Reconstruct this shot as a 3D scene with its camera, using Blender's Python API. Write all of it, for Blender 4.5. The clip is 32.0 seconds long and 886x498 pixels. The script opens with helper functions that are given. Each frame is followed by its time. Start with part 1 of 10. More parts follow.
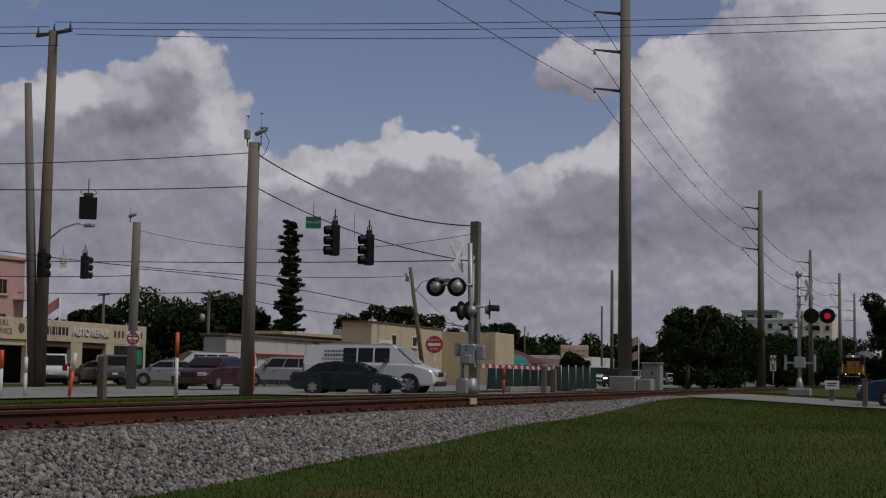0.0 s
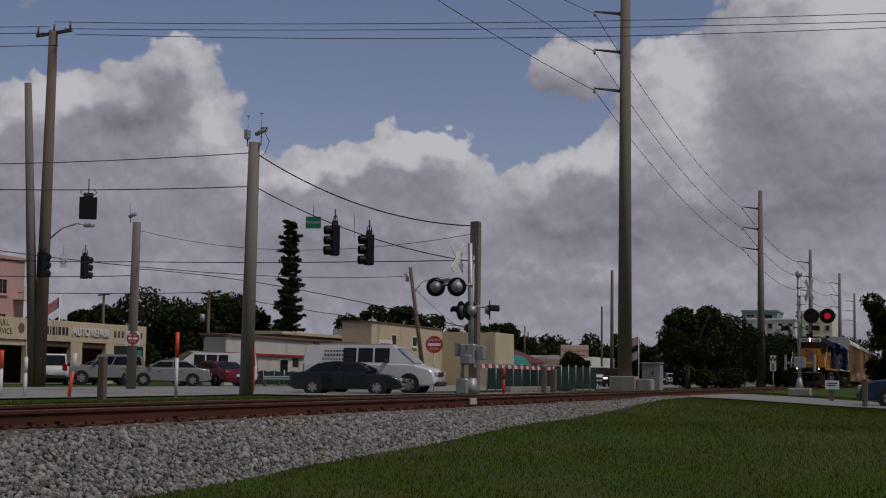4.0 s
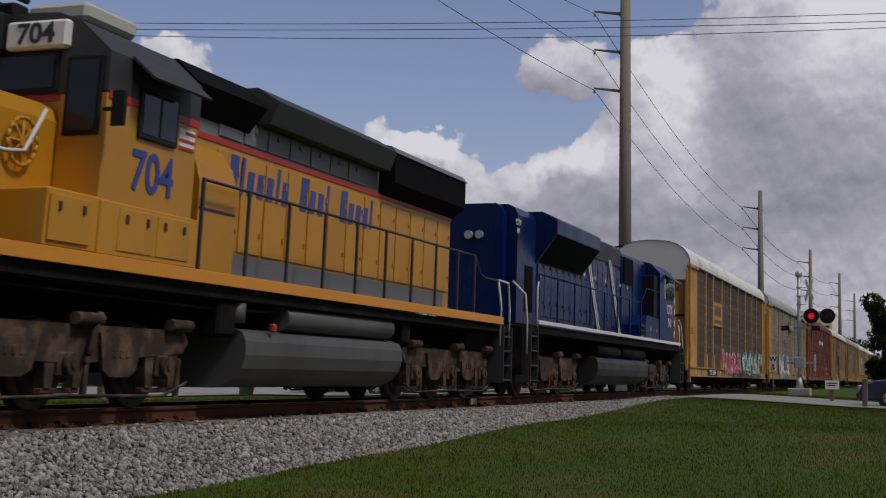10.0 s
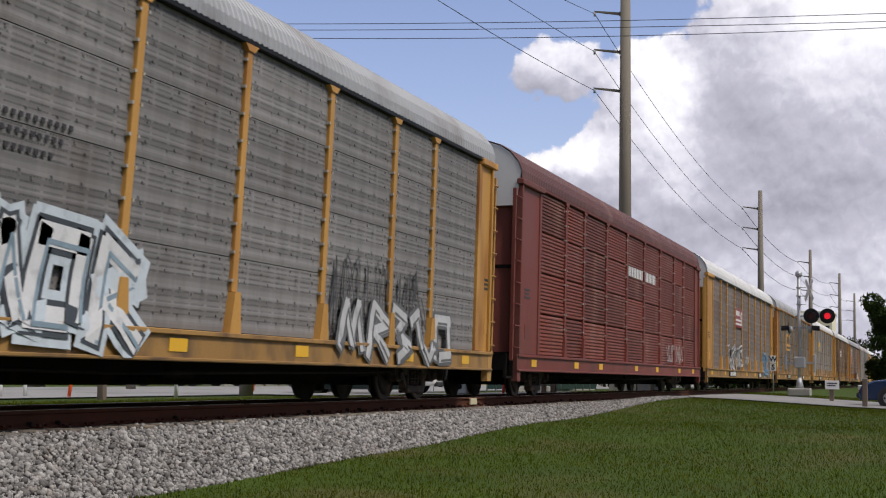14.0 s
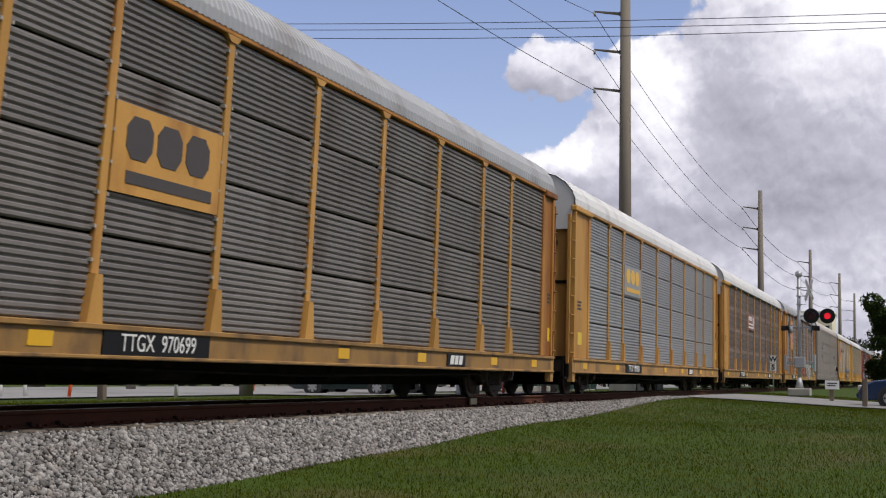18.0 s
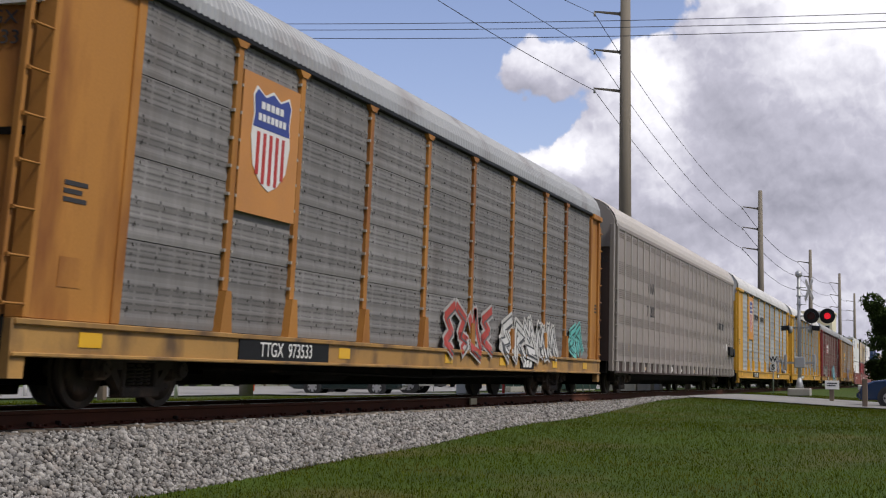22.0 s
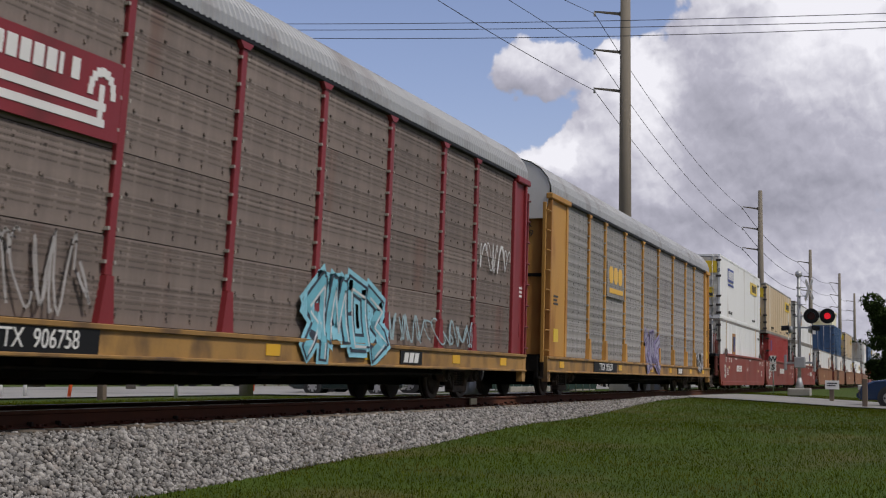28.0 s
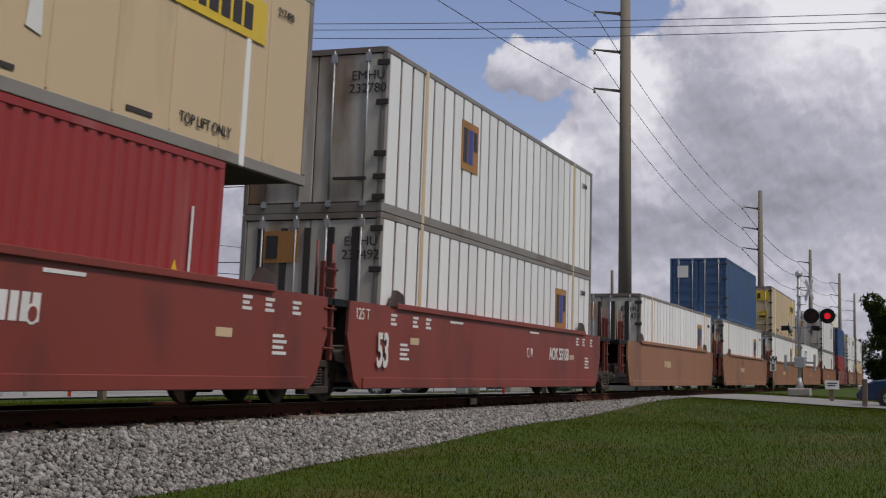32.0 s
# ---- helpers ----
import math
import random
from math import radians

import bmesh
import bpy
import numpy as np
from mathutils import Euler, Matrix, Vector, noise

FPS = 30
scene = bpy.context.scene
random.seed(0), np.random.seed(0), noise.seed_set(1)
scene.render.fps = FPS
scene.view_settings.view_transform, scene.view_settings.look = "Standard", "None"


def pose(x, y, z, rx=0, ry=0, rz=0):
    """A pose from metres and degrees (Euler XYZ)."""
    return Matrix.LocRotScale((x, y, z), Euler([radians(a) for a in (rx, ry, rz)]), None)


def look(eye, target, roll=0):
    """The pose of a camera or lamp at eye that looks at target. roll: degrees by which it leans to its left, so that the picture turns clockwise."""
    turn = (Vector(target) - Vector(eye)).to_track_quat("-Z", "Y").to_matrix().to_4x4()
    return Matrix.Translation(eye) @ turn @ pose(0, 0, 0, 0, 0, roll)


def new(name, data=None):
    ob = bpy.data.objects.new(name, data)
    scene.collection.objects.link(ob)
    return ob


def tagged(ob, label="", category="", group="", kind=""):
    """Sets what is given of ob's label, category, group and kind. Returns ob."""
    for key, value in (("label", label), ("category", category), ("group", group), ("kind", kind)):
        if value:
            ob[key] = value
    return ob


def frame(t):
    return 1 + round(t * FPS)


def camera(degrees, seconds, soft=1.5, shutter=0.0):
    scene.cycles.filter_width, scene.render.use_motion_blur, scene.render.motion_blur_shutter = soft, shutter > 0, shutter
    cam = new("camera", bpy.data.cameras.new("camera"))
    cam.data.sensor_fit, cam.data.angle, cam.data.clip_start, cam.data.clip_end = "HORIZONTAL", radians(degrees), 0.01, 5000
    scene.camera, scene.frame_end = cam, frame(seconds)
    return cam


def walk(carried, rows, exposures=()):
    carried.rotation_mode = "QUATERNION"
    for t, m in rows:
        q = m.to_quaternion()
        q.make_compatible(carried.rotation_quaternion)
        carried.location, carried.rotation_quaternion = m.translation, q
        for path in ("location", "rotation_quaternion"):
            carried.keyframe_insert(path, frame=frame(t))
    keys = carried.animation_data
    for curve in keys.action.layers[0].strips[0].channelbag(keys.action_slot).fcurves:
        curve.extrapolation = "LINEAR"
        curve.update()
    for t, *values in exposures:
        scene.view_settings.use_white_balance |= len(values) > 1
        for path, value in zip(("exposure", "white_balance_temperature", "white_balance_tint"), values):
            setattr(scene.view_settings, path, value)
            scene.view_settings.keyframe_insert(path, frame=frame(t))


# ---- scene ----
# The track runs along x, z = 0 is the top of the rails, y grows away from the camera.
TRACK = 9.98
EYE = (0.0, 0.0, 0.417)
cam = camera(34.2, 32.0, soft=1.15, shutter=1.0)
# the sensor is read from the top row down while the train passes
scene.cycles.rolling_shutter_type, scene.cycles.rolling_shutter_duration = "TOP", 0.06


def aim(yaw, pitch):
    a, b = radians(yaw), radians(pitch)
    return (EYE[0] + 10 * math.cos(a) * math.cos(b), EYE[1] + 10 * math.sin(a) * math.cos(b), EYE[2] + 10 * math.sin(b))


CAM_POSE = look(EYE, aim(18.577, 5.09), 0.755)
walk(cam, [(0, CAM_POSE), (32, CAM_POSE)],
     exposures=[(0, -0.86), (7.9, -0.86), (8.6, -0.70), (9.4, -0.57), (10.5, -0.2), (12.0, 0.18), (14, 0.33), (20, 0.27), (24, 0.30), (28, 0.04), (30, 0.0), (32, -0.13)])

# ---- sky and sun
SUN_TO = Vector((-0.16, -0.66, 1.0)).normalized()
world = bpy.data.worlds.new("sky")
scene.world = world
world.use_nodes = True
wn = world.node_tree.nodes
sky = wn.new("ShaderNodeTexSky")
sky.sky_type, sky.sun_disc = "NISHITA", False
sky.sun_elevation = math.asin(SUN_TO.z)
sky.sun_rotation = math.atan2(SUN_TO.x, SUN_TO.y)
sky.air_density, sky.dust_density, sky.ozone_density = 1.0, 0.5, 3.0
wn["Background"].inputs["Strength"].default_value = 0.075
world.node_tree.links.new(sky.outputs[0], wn["Background"].inputs["Color"])
sun = new("sun", bpy.data.lights.new("sun", "SUN"))
sun.data.energy, sun.data.angle, sun.data.color = 2.45, radians(10.0), (1.0, 0.95, 0.88)
sun.matrix_basis = look(SUN_TO * 50, (0, 0, 0))


# ---- clouds: a far sheet that drifts slowly, and a broken layer all round in the world
def node_math(nt, op, a, b=0.0, c=0.0):
    q = nt.nodes.new("ShaderNodeMath")
    q.operation = op
    for i, x in enumerate((a, b, c)):
        if isinstance(x, (int, float)):
            q.inputs[i].default_value = x
        else:
            nt.links.new(x, q.inputs[i])
    return q.outputs[0]


def node_vec(nt, op, a, b=None):
    q = nt.nodes.new("ShaderNodeVectorMath")
    q.operation = op
    for i, x in enumerate((a, b)):
        if x is None:
            continue
        if isinstance(x, tuple):
            q.inputs[i].default_value = x
        else:
            nt.links.new(x, q.inputs[i])
    return q.outputs["Value"] if op in ("DOT_PRODUCT", "LENGTH") else q.outputs[0]


def spread(nt, p, heaps):
    """Sum of soft heaps (x, y, half width, half height, weight) at the place p."""
    total = None
    for x, y, rx, ry, w in heaps:
        d = node_vec(nt, "MULTIPLY", node_vec(nt, "SUBTRACT", p, (x, y, 0)), (1 / rx, 1 / ry, 0))
        e = node_math(nt, "EXPONENT", node_math(nt, "MULTIPLY", node_vec(nt, "DOT_PRODUCT", d, d), -1.1))
        total = node_math(nt, "MULTIPLY", e, w) if total is None else node_math(nt, "MULTIPLY_ADD", e, w, total)
    return total


# heaps of cumulus over the town: degrees to the right of the view's left edge and above the horizon
HEAPS = [(0.6, 14.8, 2.0, 1.4, .6), (9.6, 13.8, 1.5, 1.7, .34), (7.0, 11.9, 1.45, 1.5, 1), (7.5, 9.5, 2.0, 1.9, 1), (4.7, 10.3, 1.9, 1.7, 1), (2.4, 9.7, 1.9, 1.9, .95), (0.2, 9.0, 2.0, 1.9, .9),
         (3.5, 7.2, 6.0, 2.2, 1), (13.4, 7.5, 2.0, 1.5, .9), (15.4, 8.7, 1.3, 1.5, 1), (17.5, 8.6, 1.35, 1.4, 1), (10.8, 6.8, 2.3, 1.8, .9), (16.0, 6.7, 4.0, 1.7, 1),
         (21.4, 7.2, 1.6, 1.4, .9), (23.2, 7.9, 1.6, 1.5, .95), (26.3, 11.9, 1.15, 1.5, 1), (25.7, 10.4, 1.3, 1.5, 1), (26.5, 9.0, 2.2, 2.2, 1), (24.5, 7.4, 2.2, 1.8, 1), (22.4, 12.3, 2.3, 1.55, .95),
         (30.4, 12.6, 2.5, 3.3, 1), (32.5, 13.2, 3.2, 4.2, 1), (31.0, 9.5, 3.2, 3.0, 1), (35.0, 11.0, 3.0, 5.5, 1), (28.6, 8.0, 3.0, 2.6, .8), (17.6, 3.4, 26, 2.6, 1.3), (17.6, 0.4, 40, 2.6, 1.3)]
SHADES = [(5.0, 10.2, 1.7, 1.1, .75), (6.5, 11.4, 1.0, 0.7, .3), (2.0, 8.2, 2.4, 0.9, .3), (31.6, 8.4, 2.8, 2.2, .45), (29.6, 10.8, 1.3, 2.2, .28), (15.5, 7.3, 2.6, 0.8, .35), (17, 4.6, 22, 1.3, .3), (24.3, 7.0, 2.4, 1.0, .4)]
LIGHTS = [(33.8, 14.2, 3.0, 3.0, .95), (26.4, 11.4, 1.3, 1.6, .7), (27.2, 9.2, 1.1, 1.7, .5), (24.6, 9.4, 1.2, 0.8, .35), (7.9, 9.8, 1.0, 1.4, .55), (2.2, 10.6, 1.0, 0.8, .4), (17.0, 9.2, 2.0, 0.8, .5), (24.0, 8.6, 1.4, 0.7, .4)]

cl = bpy.data.materials.new("cumulus")
cl.use_nodes = True
nt = cl.node_tree
nt.nodes.remove(nt.nodes["Principled BSDF"])
uvn = nt.nodes.new("ShaderNodeUVMap")
uvn.uv_map = "sky"


def fbm(nt, p, scale, detail, rough=0.55):
    q = nt.nodes.new("ShaderNodeTexNoise")
    q.inputs["Scale"].default_value, q.inputs["Detail"].default_value, q.inputs["Roughness"].default_value = scale, detail, rough
    nt.links.new(p, q.inputs["Vector"])
    return q


wob = fbm(nt, uvn.outputs[0], 0.8, 4, 0.5)
off = node_vec(nt, "MULTIPLY", node_vec(nt, "SUBTRACT", wob.outputs["Color"], (0.5, 0.5, 0.5)), (1.9, 1.9, 0))
p0 = node_vec(nt, "ADD", uvn.outputs[0], off)


def puffs(nt, p, scale):
    """Rounded billows: near 1 in the middle of a puff, falling to its edge, with smaller puffs on it."""
    q = nt.nodes.new("ShaderNodeTexVoronoi")
    q.feature, q.voronoi_dimensions, q.normalize = "SMOOTH_F1", "2D", True
    q.inputs["Scale"].default_value, q.inputs["Smoothness"].default_value = scale, 0.55
    q.inputs["Detail"].default_value, q.inputs["Roughness"].default_value, q.inputs["Lacunarity"].default_value = 3.5, 0.5, 2.2
    nt.links.new(p, q.inputs["Vector"])
    return node_math(nt, "SUBTRACT", 1.0, q.outputs["Distance"])


small = fbm(nt, uvn.outputs[0], 1.4, 4, 0.5)
soft = node_vec(nt, "ADD", uvn.outputs[0], node_vec(nt, "MULTIPLY", node_vec(nt, "SUBTRACT", small.outputs["Color"], (0.5, 0.5, 0.5)), (0.55, 0.55, 0)))
bil = puffs(nt, soft, 0.62)
bil_up = puffs(nt, node_vec(nt, "ADD", soft, (0.08, 0.30, 0)), 0.62)
grain = fbm(nt, uvn.outputs[0], 0.6, 6, 0.46)
f0 = node_math(nt, "MINIMUM", spread(nt, p0, HEAPS), 1.25)
f1 = node_math(nt, "MINIMUM", spread(nt, node_vec(nt, "ADD", p0, (0.2, 0.7, 0)), HEAPS), 1.25)
d0 = node_math(nt, "MULTIPLY_ADD", grain.outputs["Fac"], 0.55, node_math(nt, "SUBTRACT", f0, 0.62))
d0 = node_math(nt, "MULTIPLY_ADD", bil, 0.55, d0)
mr = nt.nodes.new("ShaderNodeMapRange")
mr.interpolation_type = "SMOOTHSTEP"
mr.inputs["From Min"].default_value, mr.inputs["From Max"].default_value = 0.45, 0.60
nt.links.new(d0, mr.inputs["Value"])
lit = node_math(nt, "MULTIPLY_ADD", node_math(nt, "SUBTRACT", f0, f1), 0.9, 0.52)
lit = node_math(nt, "MULTIPLY_ADD", node_math(nt, "SUBTRACT", bil, bil_up), 0.75, lit)
lit = node_math(nt, "MULTIPLY_ADD", node_math(nt, "SUBTRACT", grain.outputs["Fac"], 0.5), 0.16, lit)
lit = node_math(nt, "SUBTRACT", lit, node_math(nt, "MULTIPLY", spread(nt, p0, SHADES), 0.55))
lit = node_math(nt, "MULTIPLY_ADD", spread(nt, p0, LIGHTS), 0.6, lit)
ramp = nt.nodes.new("ShaderNodeValToRGB")
ramp.color_ramp.elements[0].position, ramp.color_ramp.elements[0].color = 0.0, (0.25, 0.250, 0.308, 1)
ramp.color_ramp.elements[1].position, ramp.color_ramp.elements[1].color = 1.0, (0.86, 0.85, 0.91, 1)
mid = ramp.color_ramp.elements.new(0.5)
mid.color = (0.46, 0.452, 0.535, 1)
nt.links.new(lit, ramp.inputs[0])
em = nt.nodes.new("ShaderNodeEmission")
em.inputs["Strength"].default_value = 1.0
nt.links.new(ramp.outputs[0], em.inputs["Color"])
tr_ = nt.nodes.new("ShaderNodeBsdfTransparent")
mx = nt.nodes.new("ShaderNodeMixShader")
nt.links.new(mr.outputs[0], mx.inputs[0])
nt.links.new(tr_.outputs[0], mx.inputs[1])
nt.links.new(em.outputs[0], mx.inputs[2])
nt.links.new(mx.outputs[0], nt.nodes["Material Output"].inputs["Surface"])

RAD, A0, A1, E0, E1 = 2800.0, -18.0, 58.0, -0.6, 24.0
cv, cf, cuv = [], [], []
NA, NE = 60, 20
for i in range(NA + 1):
    for j in range(NE + 1):
        az, el = radians(A0 + (A1 - A0) * i / NA), radians(E0 + (E1 - E0) * j / NE)
        cv.append((RAD * math.cos(el) * math.cos(az), RAD * math.cos(el) * math.sin(az), RAD * math.sin(el)))
        cuv.append((35.7 - math.degrees(az), math.degrees(el)))
for i in range(NA):
    for j in range(NE):
        q = i * (NE + 1) + j
        cf.append((q, q + 1, q + NE + 2, q + NE + 1))
cme = bpy.data.meshes.new("cloud_backdrop")
cme.from_pydata(cv, [], cf)
lay = cme.uv_layers.new(name="sky")
for lp in cme.loops:
    lay.data[lp.index].uv = cuv[lp.vertex_index]
cme.materials.append(cl)
clouds = tagged(new("cloud_backdrop", cme), "grey and white cumulus clouds drifting over blue sky", "sky", kind="structure")

# the same broken cloud all round, where the sheet ends
wt = world.node_tree
geo = wt.nodes.new("ShaderNodeTexCoord")
wnoise = fbm(wt, node_vec(wt, "MULTIPLY", geo.outputs["Generated"], (1, 1, 2.2)), 2.6, 7, 0.6)
cover = wt.nodes.new("ShaderNodeMapRange")
cover.inputs["From Min"].default_value, cover.inputs["From Max"].default_value = 0.40, 0.58
wt.links.new(wnoise.outputs["Fac"], cover.inputs["Value"])
ahead = node_vec(wt, "DOT_PRODUCT", geo.outputs["Generated"], (0.94, 0.316, 0.13))
out_ = wt.nodes.new("ShaderNodeMapRange")
out_.inputs["From Min"].default_value, out_.inputs["From Max"].default_value = 0.93, 0.78
wt.links.new(ahead, out_.inputs["Value"])
wmix = wt.nodes.new("ShaderNodeMix")
wmix.data_type = "RGBA"
wt.links.new(node_math(wt, "MULTIPLY", cover.outputs[0], out_.outputs[0]), wmix.inputs["Factor"])
tint = wt.nodes.new("ShaderNodeVectorMath")
tint.operation = "MULTIPLY"
tint.inputs[1].default_value = (1.76, 1.44, 1.50)
wt.links.new(sky.outputs[0], tint.inputs[0])
wt.links.new(tint.outputs[0], wmix.inputs[6])
wmix.inputs[7].default_value = (3.7, 3.5, 3.5, 1)
wt.links.new(wmix.outputs[2], wn["Background"].inputs["Color"])
# ---- mesh builder
class Mb:
    """Collects vertices and faces of one part."""

    def __init__(s):
        s.v, s.f, s.sm = [], [], []

    def face(s, idx, smooth=False):
        s.f.append(idx)
        s.sm.append(smooth)

    def box(s, x0, x1, y0, y1, z0, z1, b=0.0):
        b = min(b, 0.45 * (x1 - x0), 0.45 * (y1 - y0), 0.45 * (z1 - z0))
        n = len(s.v)
        if b <= 0:
            s.v += [(x, y, z) for x in (x0, x1) for y in (y0, y1) for z in (z0, z1)]
            for q in ((0, 1, 3, 2), (4, 6, 7, 5), (0, 4, 5, 1), (2, 3, 7, 6), (0, 2, 6, 4), (1, 5, 7, 3)):
                s.face([n + i for i in q])
            return s
        X, Y, Z = (x0, x1), (y0, y1), (z0, z1)
        for i in (0, 1):
            for j in (0, 1):
                for k in (0, 1):
                    dx, dy, dz = b * (1 - 2 * i), b * (1 - 2 * j), b * (1 - 2 * k)
                    s.v += [(X[i], Y[j] + dy, Z[k] + dz), (X[i] + dx, Y[j], Z[k] + dz), (X[i] + dx, Y[j] + dy, Z[k])]

        def c(i, j, k, a):
            return n + (i * 4 + j * 2 + k) * 3 + a
        for i in (0, 1):
            o = 1 if i else -1
            fs = [[c(i, 0, 0, 0), c(i, 1, 0, 0), c(i, 1, 1, 0), c(i, 0, 1, 0)],
                  [c(0, i, 0, 1), c(0, i, 1, 1), c(1, i, 1, 1), c(1, i, 0, 1)],
                  [c(0, 0, i, 2), c(1, 0, i, 2), c(1, 1, i, 2), c(0, 1, i, 2)]]
            for q in fs:
                s.face(q if o > 0 else q[::-1])
        for i in (0, 1):
            for j in (0, 1):
                e = [[c(i, j, 0, 0), c(i, j, 1, 0), c(i, j, 1, 1), c(i, j, 0, 1)],
                     [c(i, 0, j, 0), c(i, 0, j, 2), c(i, 1, j, 2), c(i, 1, j, 0)],
                     [c(0, i, j, 1), c(1, i, j, 1), c(1, i, j, 2), c(0, i, j, 2)]]
                for q in e:
                    s.face(q)
                for k in (0, 1):
                    s.face([c(i, j, k, 0), c(i, j, k, 1), c(i, j, k, 2)])
        return s

    def prism(s, prof, a0, a1, axis="x", prof2=None):
        """A closed profile pushed along an axis, with caps; prof2 is the profile at the far end."""
        n, m = len(s.v), len(prof)
        for a, pr in ((a0, prof), (a1, prof2 or prof)):
            for u, w in pr:
                s.v.append((a, u, w) if axis == "x" else (u, a, w) if axis == "y" else (u, w, a))
        for i in range(m):
            j = (i + 1) % m
            s.face([n + i, n + j, n + m + j, n + m + i])
        s.face([n + i for i in range(m)][::-1])
        s.face([n + m + i for i in range(m)])
        return s

    def cyl(s, p0, p1, r0, r1=None, n=10, caps=True):
        r1 = r0 if r1 is None else r1
        p0, p1 = Vector(p0), Vector(p1)
        w = (p1 - p0).normalized()
        a = w.cross((0, 0, 1) if abs(w.z) < 0.9 else (1, 0, 0)).normalized()
        b = w.cross(a)
        k = len(s.v)
        for p, r in ((p0, r0), (p1, r1)):
            for i in range(n):
                t = 2 * math.pi * i / n
                s.v.append(tuple(p + r * (math.cos(t) * a + math.sin(t) * b)))
        for i in range(n):
            j = (i + 1) % n
            s.face([k + i, k + j, k + n + j, k + n + i], True)
        if caps:
            s.face([k + i for i in range(n)][::-1])
            s.face([k + n + i for i in range(n)])
        return s

    def tube(s, pts, r, n=6):
        pts = [Vector(p) for p in pts]
        k, ref = len(s.v), None
        for i, p in enumerate(pts):
            w = (pts[min(i + 1, len(pts) - 1)] - pts[max(i - 1, 0)]).normalized()
            if ref is None:
                ref = w.cross((0, 0, 1) if abs(w.z) < 0.9 else (1, 0, 0))
            a = (ref - w * ref.dot(w)).normalized()
            ref = a
            b = w.cross(a)
            s.v += [tuple(p + r * (math.cos(2 * math.pi * j / n) * a + math.sin(2 * math.pi * j / n) * b)) for j in range(n)]
        for i in range(len(pts) - 1):
            for j in range(n):
                u = k + i * n
                s.face([u + j, u + (j + 1) % n, u + n + (j + 1) % n, u + n + j], True)
        s.face([k + j for j in range(n)][::-1])
        s.face([k + (len(pts) - 1) * n + j for j in range(n)])
        return s

    def ball(s, c, r, n=8, m=5, sz=1.0):
        k = len(s.v)
        for j in range(m + 1):
            f = math.pi * j / m
            for i in range(n):
                t = 2 * math.pi * i / n
                s.v.append((c[0] + r * math.sin(f) * math.cos(t), c[1] + r * math.sin(f) * math.sin(t), c[2] + r * sz * math.cos(f)))
        for j in range(m):
            for i in range(n):
                a, b = k + j * n + i, k + j * n + (i + 1) % n
                s.face([a, a + n, b + n, b], True)
        return s

    def add(s, o, m):
        k = len(s.v)
        s.v += [tuple(m @ Vector(p)) for p in o.v]
        s.f += [[k + i for i in q] for q in o.f]
        s.sm += o.sm
        return s

    def mesh(s, name, material=None):
        me = bpy.data.meshes.new(name)
        me.from_pydata(s.v, [], s.f)
        me.polygons.foreach_set("use_smooth", s.sm)
        bm = bmesh.new()
        bm.from_mesh(me)
        bmesh.ops.recalc_face_normals(bm, faces=bm.faces)
        bm.to_mesh(me)
        bm.free()
        if material:
            me.materials.append(material)
        return me


def part(name, shape, material, parent=None, label="", m=None):
    """Links one mesh object, under parent where there is one. shape: an Mb, or mesh data that alike pieces share."""
    me = shape.mesh(name, material) if isinstance(shape, Mb) else shape
    ob = new(name, me)
    ob.parent = parent
    if m is not None:
        ob.matrix_basis = m
    if label:
        ob["label"] = label
    return ob


def thing(name, label, category, m=None, group="", kind=""):
    ob = new(name)
    ob.empty_display_size = 0.2
    if m is not None:
        ob.matrix_basis = m
    return tagged(ob, label, category, group, kind)


def big_mesh(name, verts, tris, material, smooth=False):
    """A mesh from arrays: vertices (n, 3) and triangles (k, 3)."""
    me = bpy.data.meshes.new(name)
    me.vertices.add(len(verts))
    me.vertices.foreach_set("co", np.asarray(verts, dtype=np.float32).ravel())
    k = len(tris)
    me.loops.add(3 * k)
    me.loops.foreach_set("vertex_index", np.asarray(tris, dtype=np.int32).ravel())
    me.polygons.add(k)
    me.polygons.foreach_set("loop_start", np.arange(0, 3 * k, 3, dtype=np.int32))
    me.polygons.foreach_set("loop_total", np.full(k, 3, dtype=np.int32))
    me.update(calc_edges=True)
    if smooth:
        me.polygons.foreach_set("use_smooth", np.ones(k, dtype=bool))
    me.validate()
    me.materials.append(material)
    return me


def words(text, size, material, parent, m, name="lettering", depth=0.004, align="CENTER", squeeze=1.0, bold=0.0):
    """Lettering in the built-in font as a mesh; it stands in its xz plane, facing -y."""
    cu = bpy.data.curves.new(name, "FONT")
    cu.body, cu.size, cu.extrude, cu.align_x, cu.align_y, cu.offset = text, size, depth, align, "CENTER", bold
    tmp = new("lettering_source", cu)
    me = bpy.data.meshes.new_from_object(tmp)
    bpy.data.objects.remove(tmp)
    me.transform(pose(0, 0, 0, 90, 0, 0) @ Matrix.Diagonal((squeeze, 1, 1, 1)))
    me.materials.clear()
    me.materials.append(material)
    return part(name, me, material, parent, "", m)


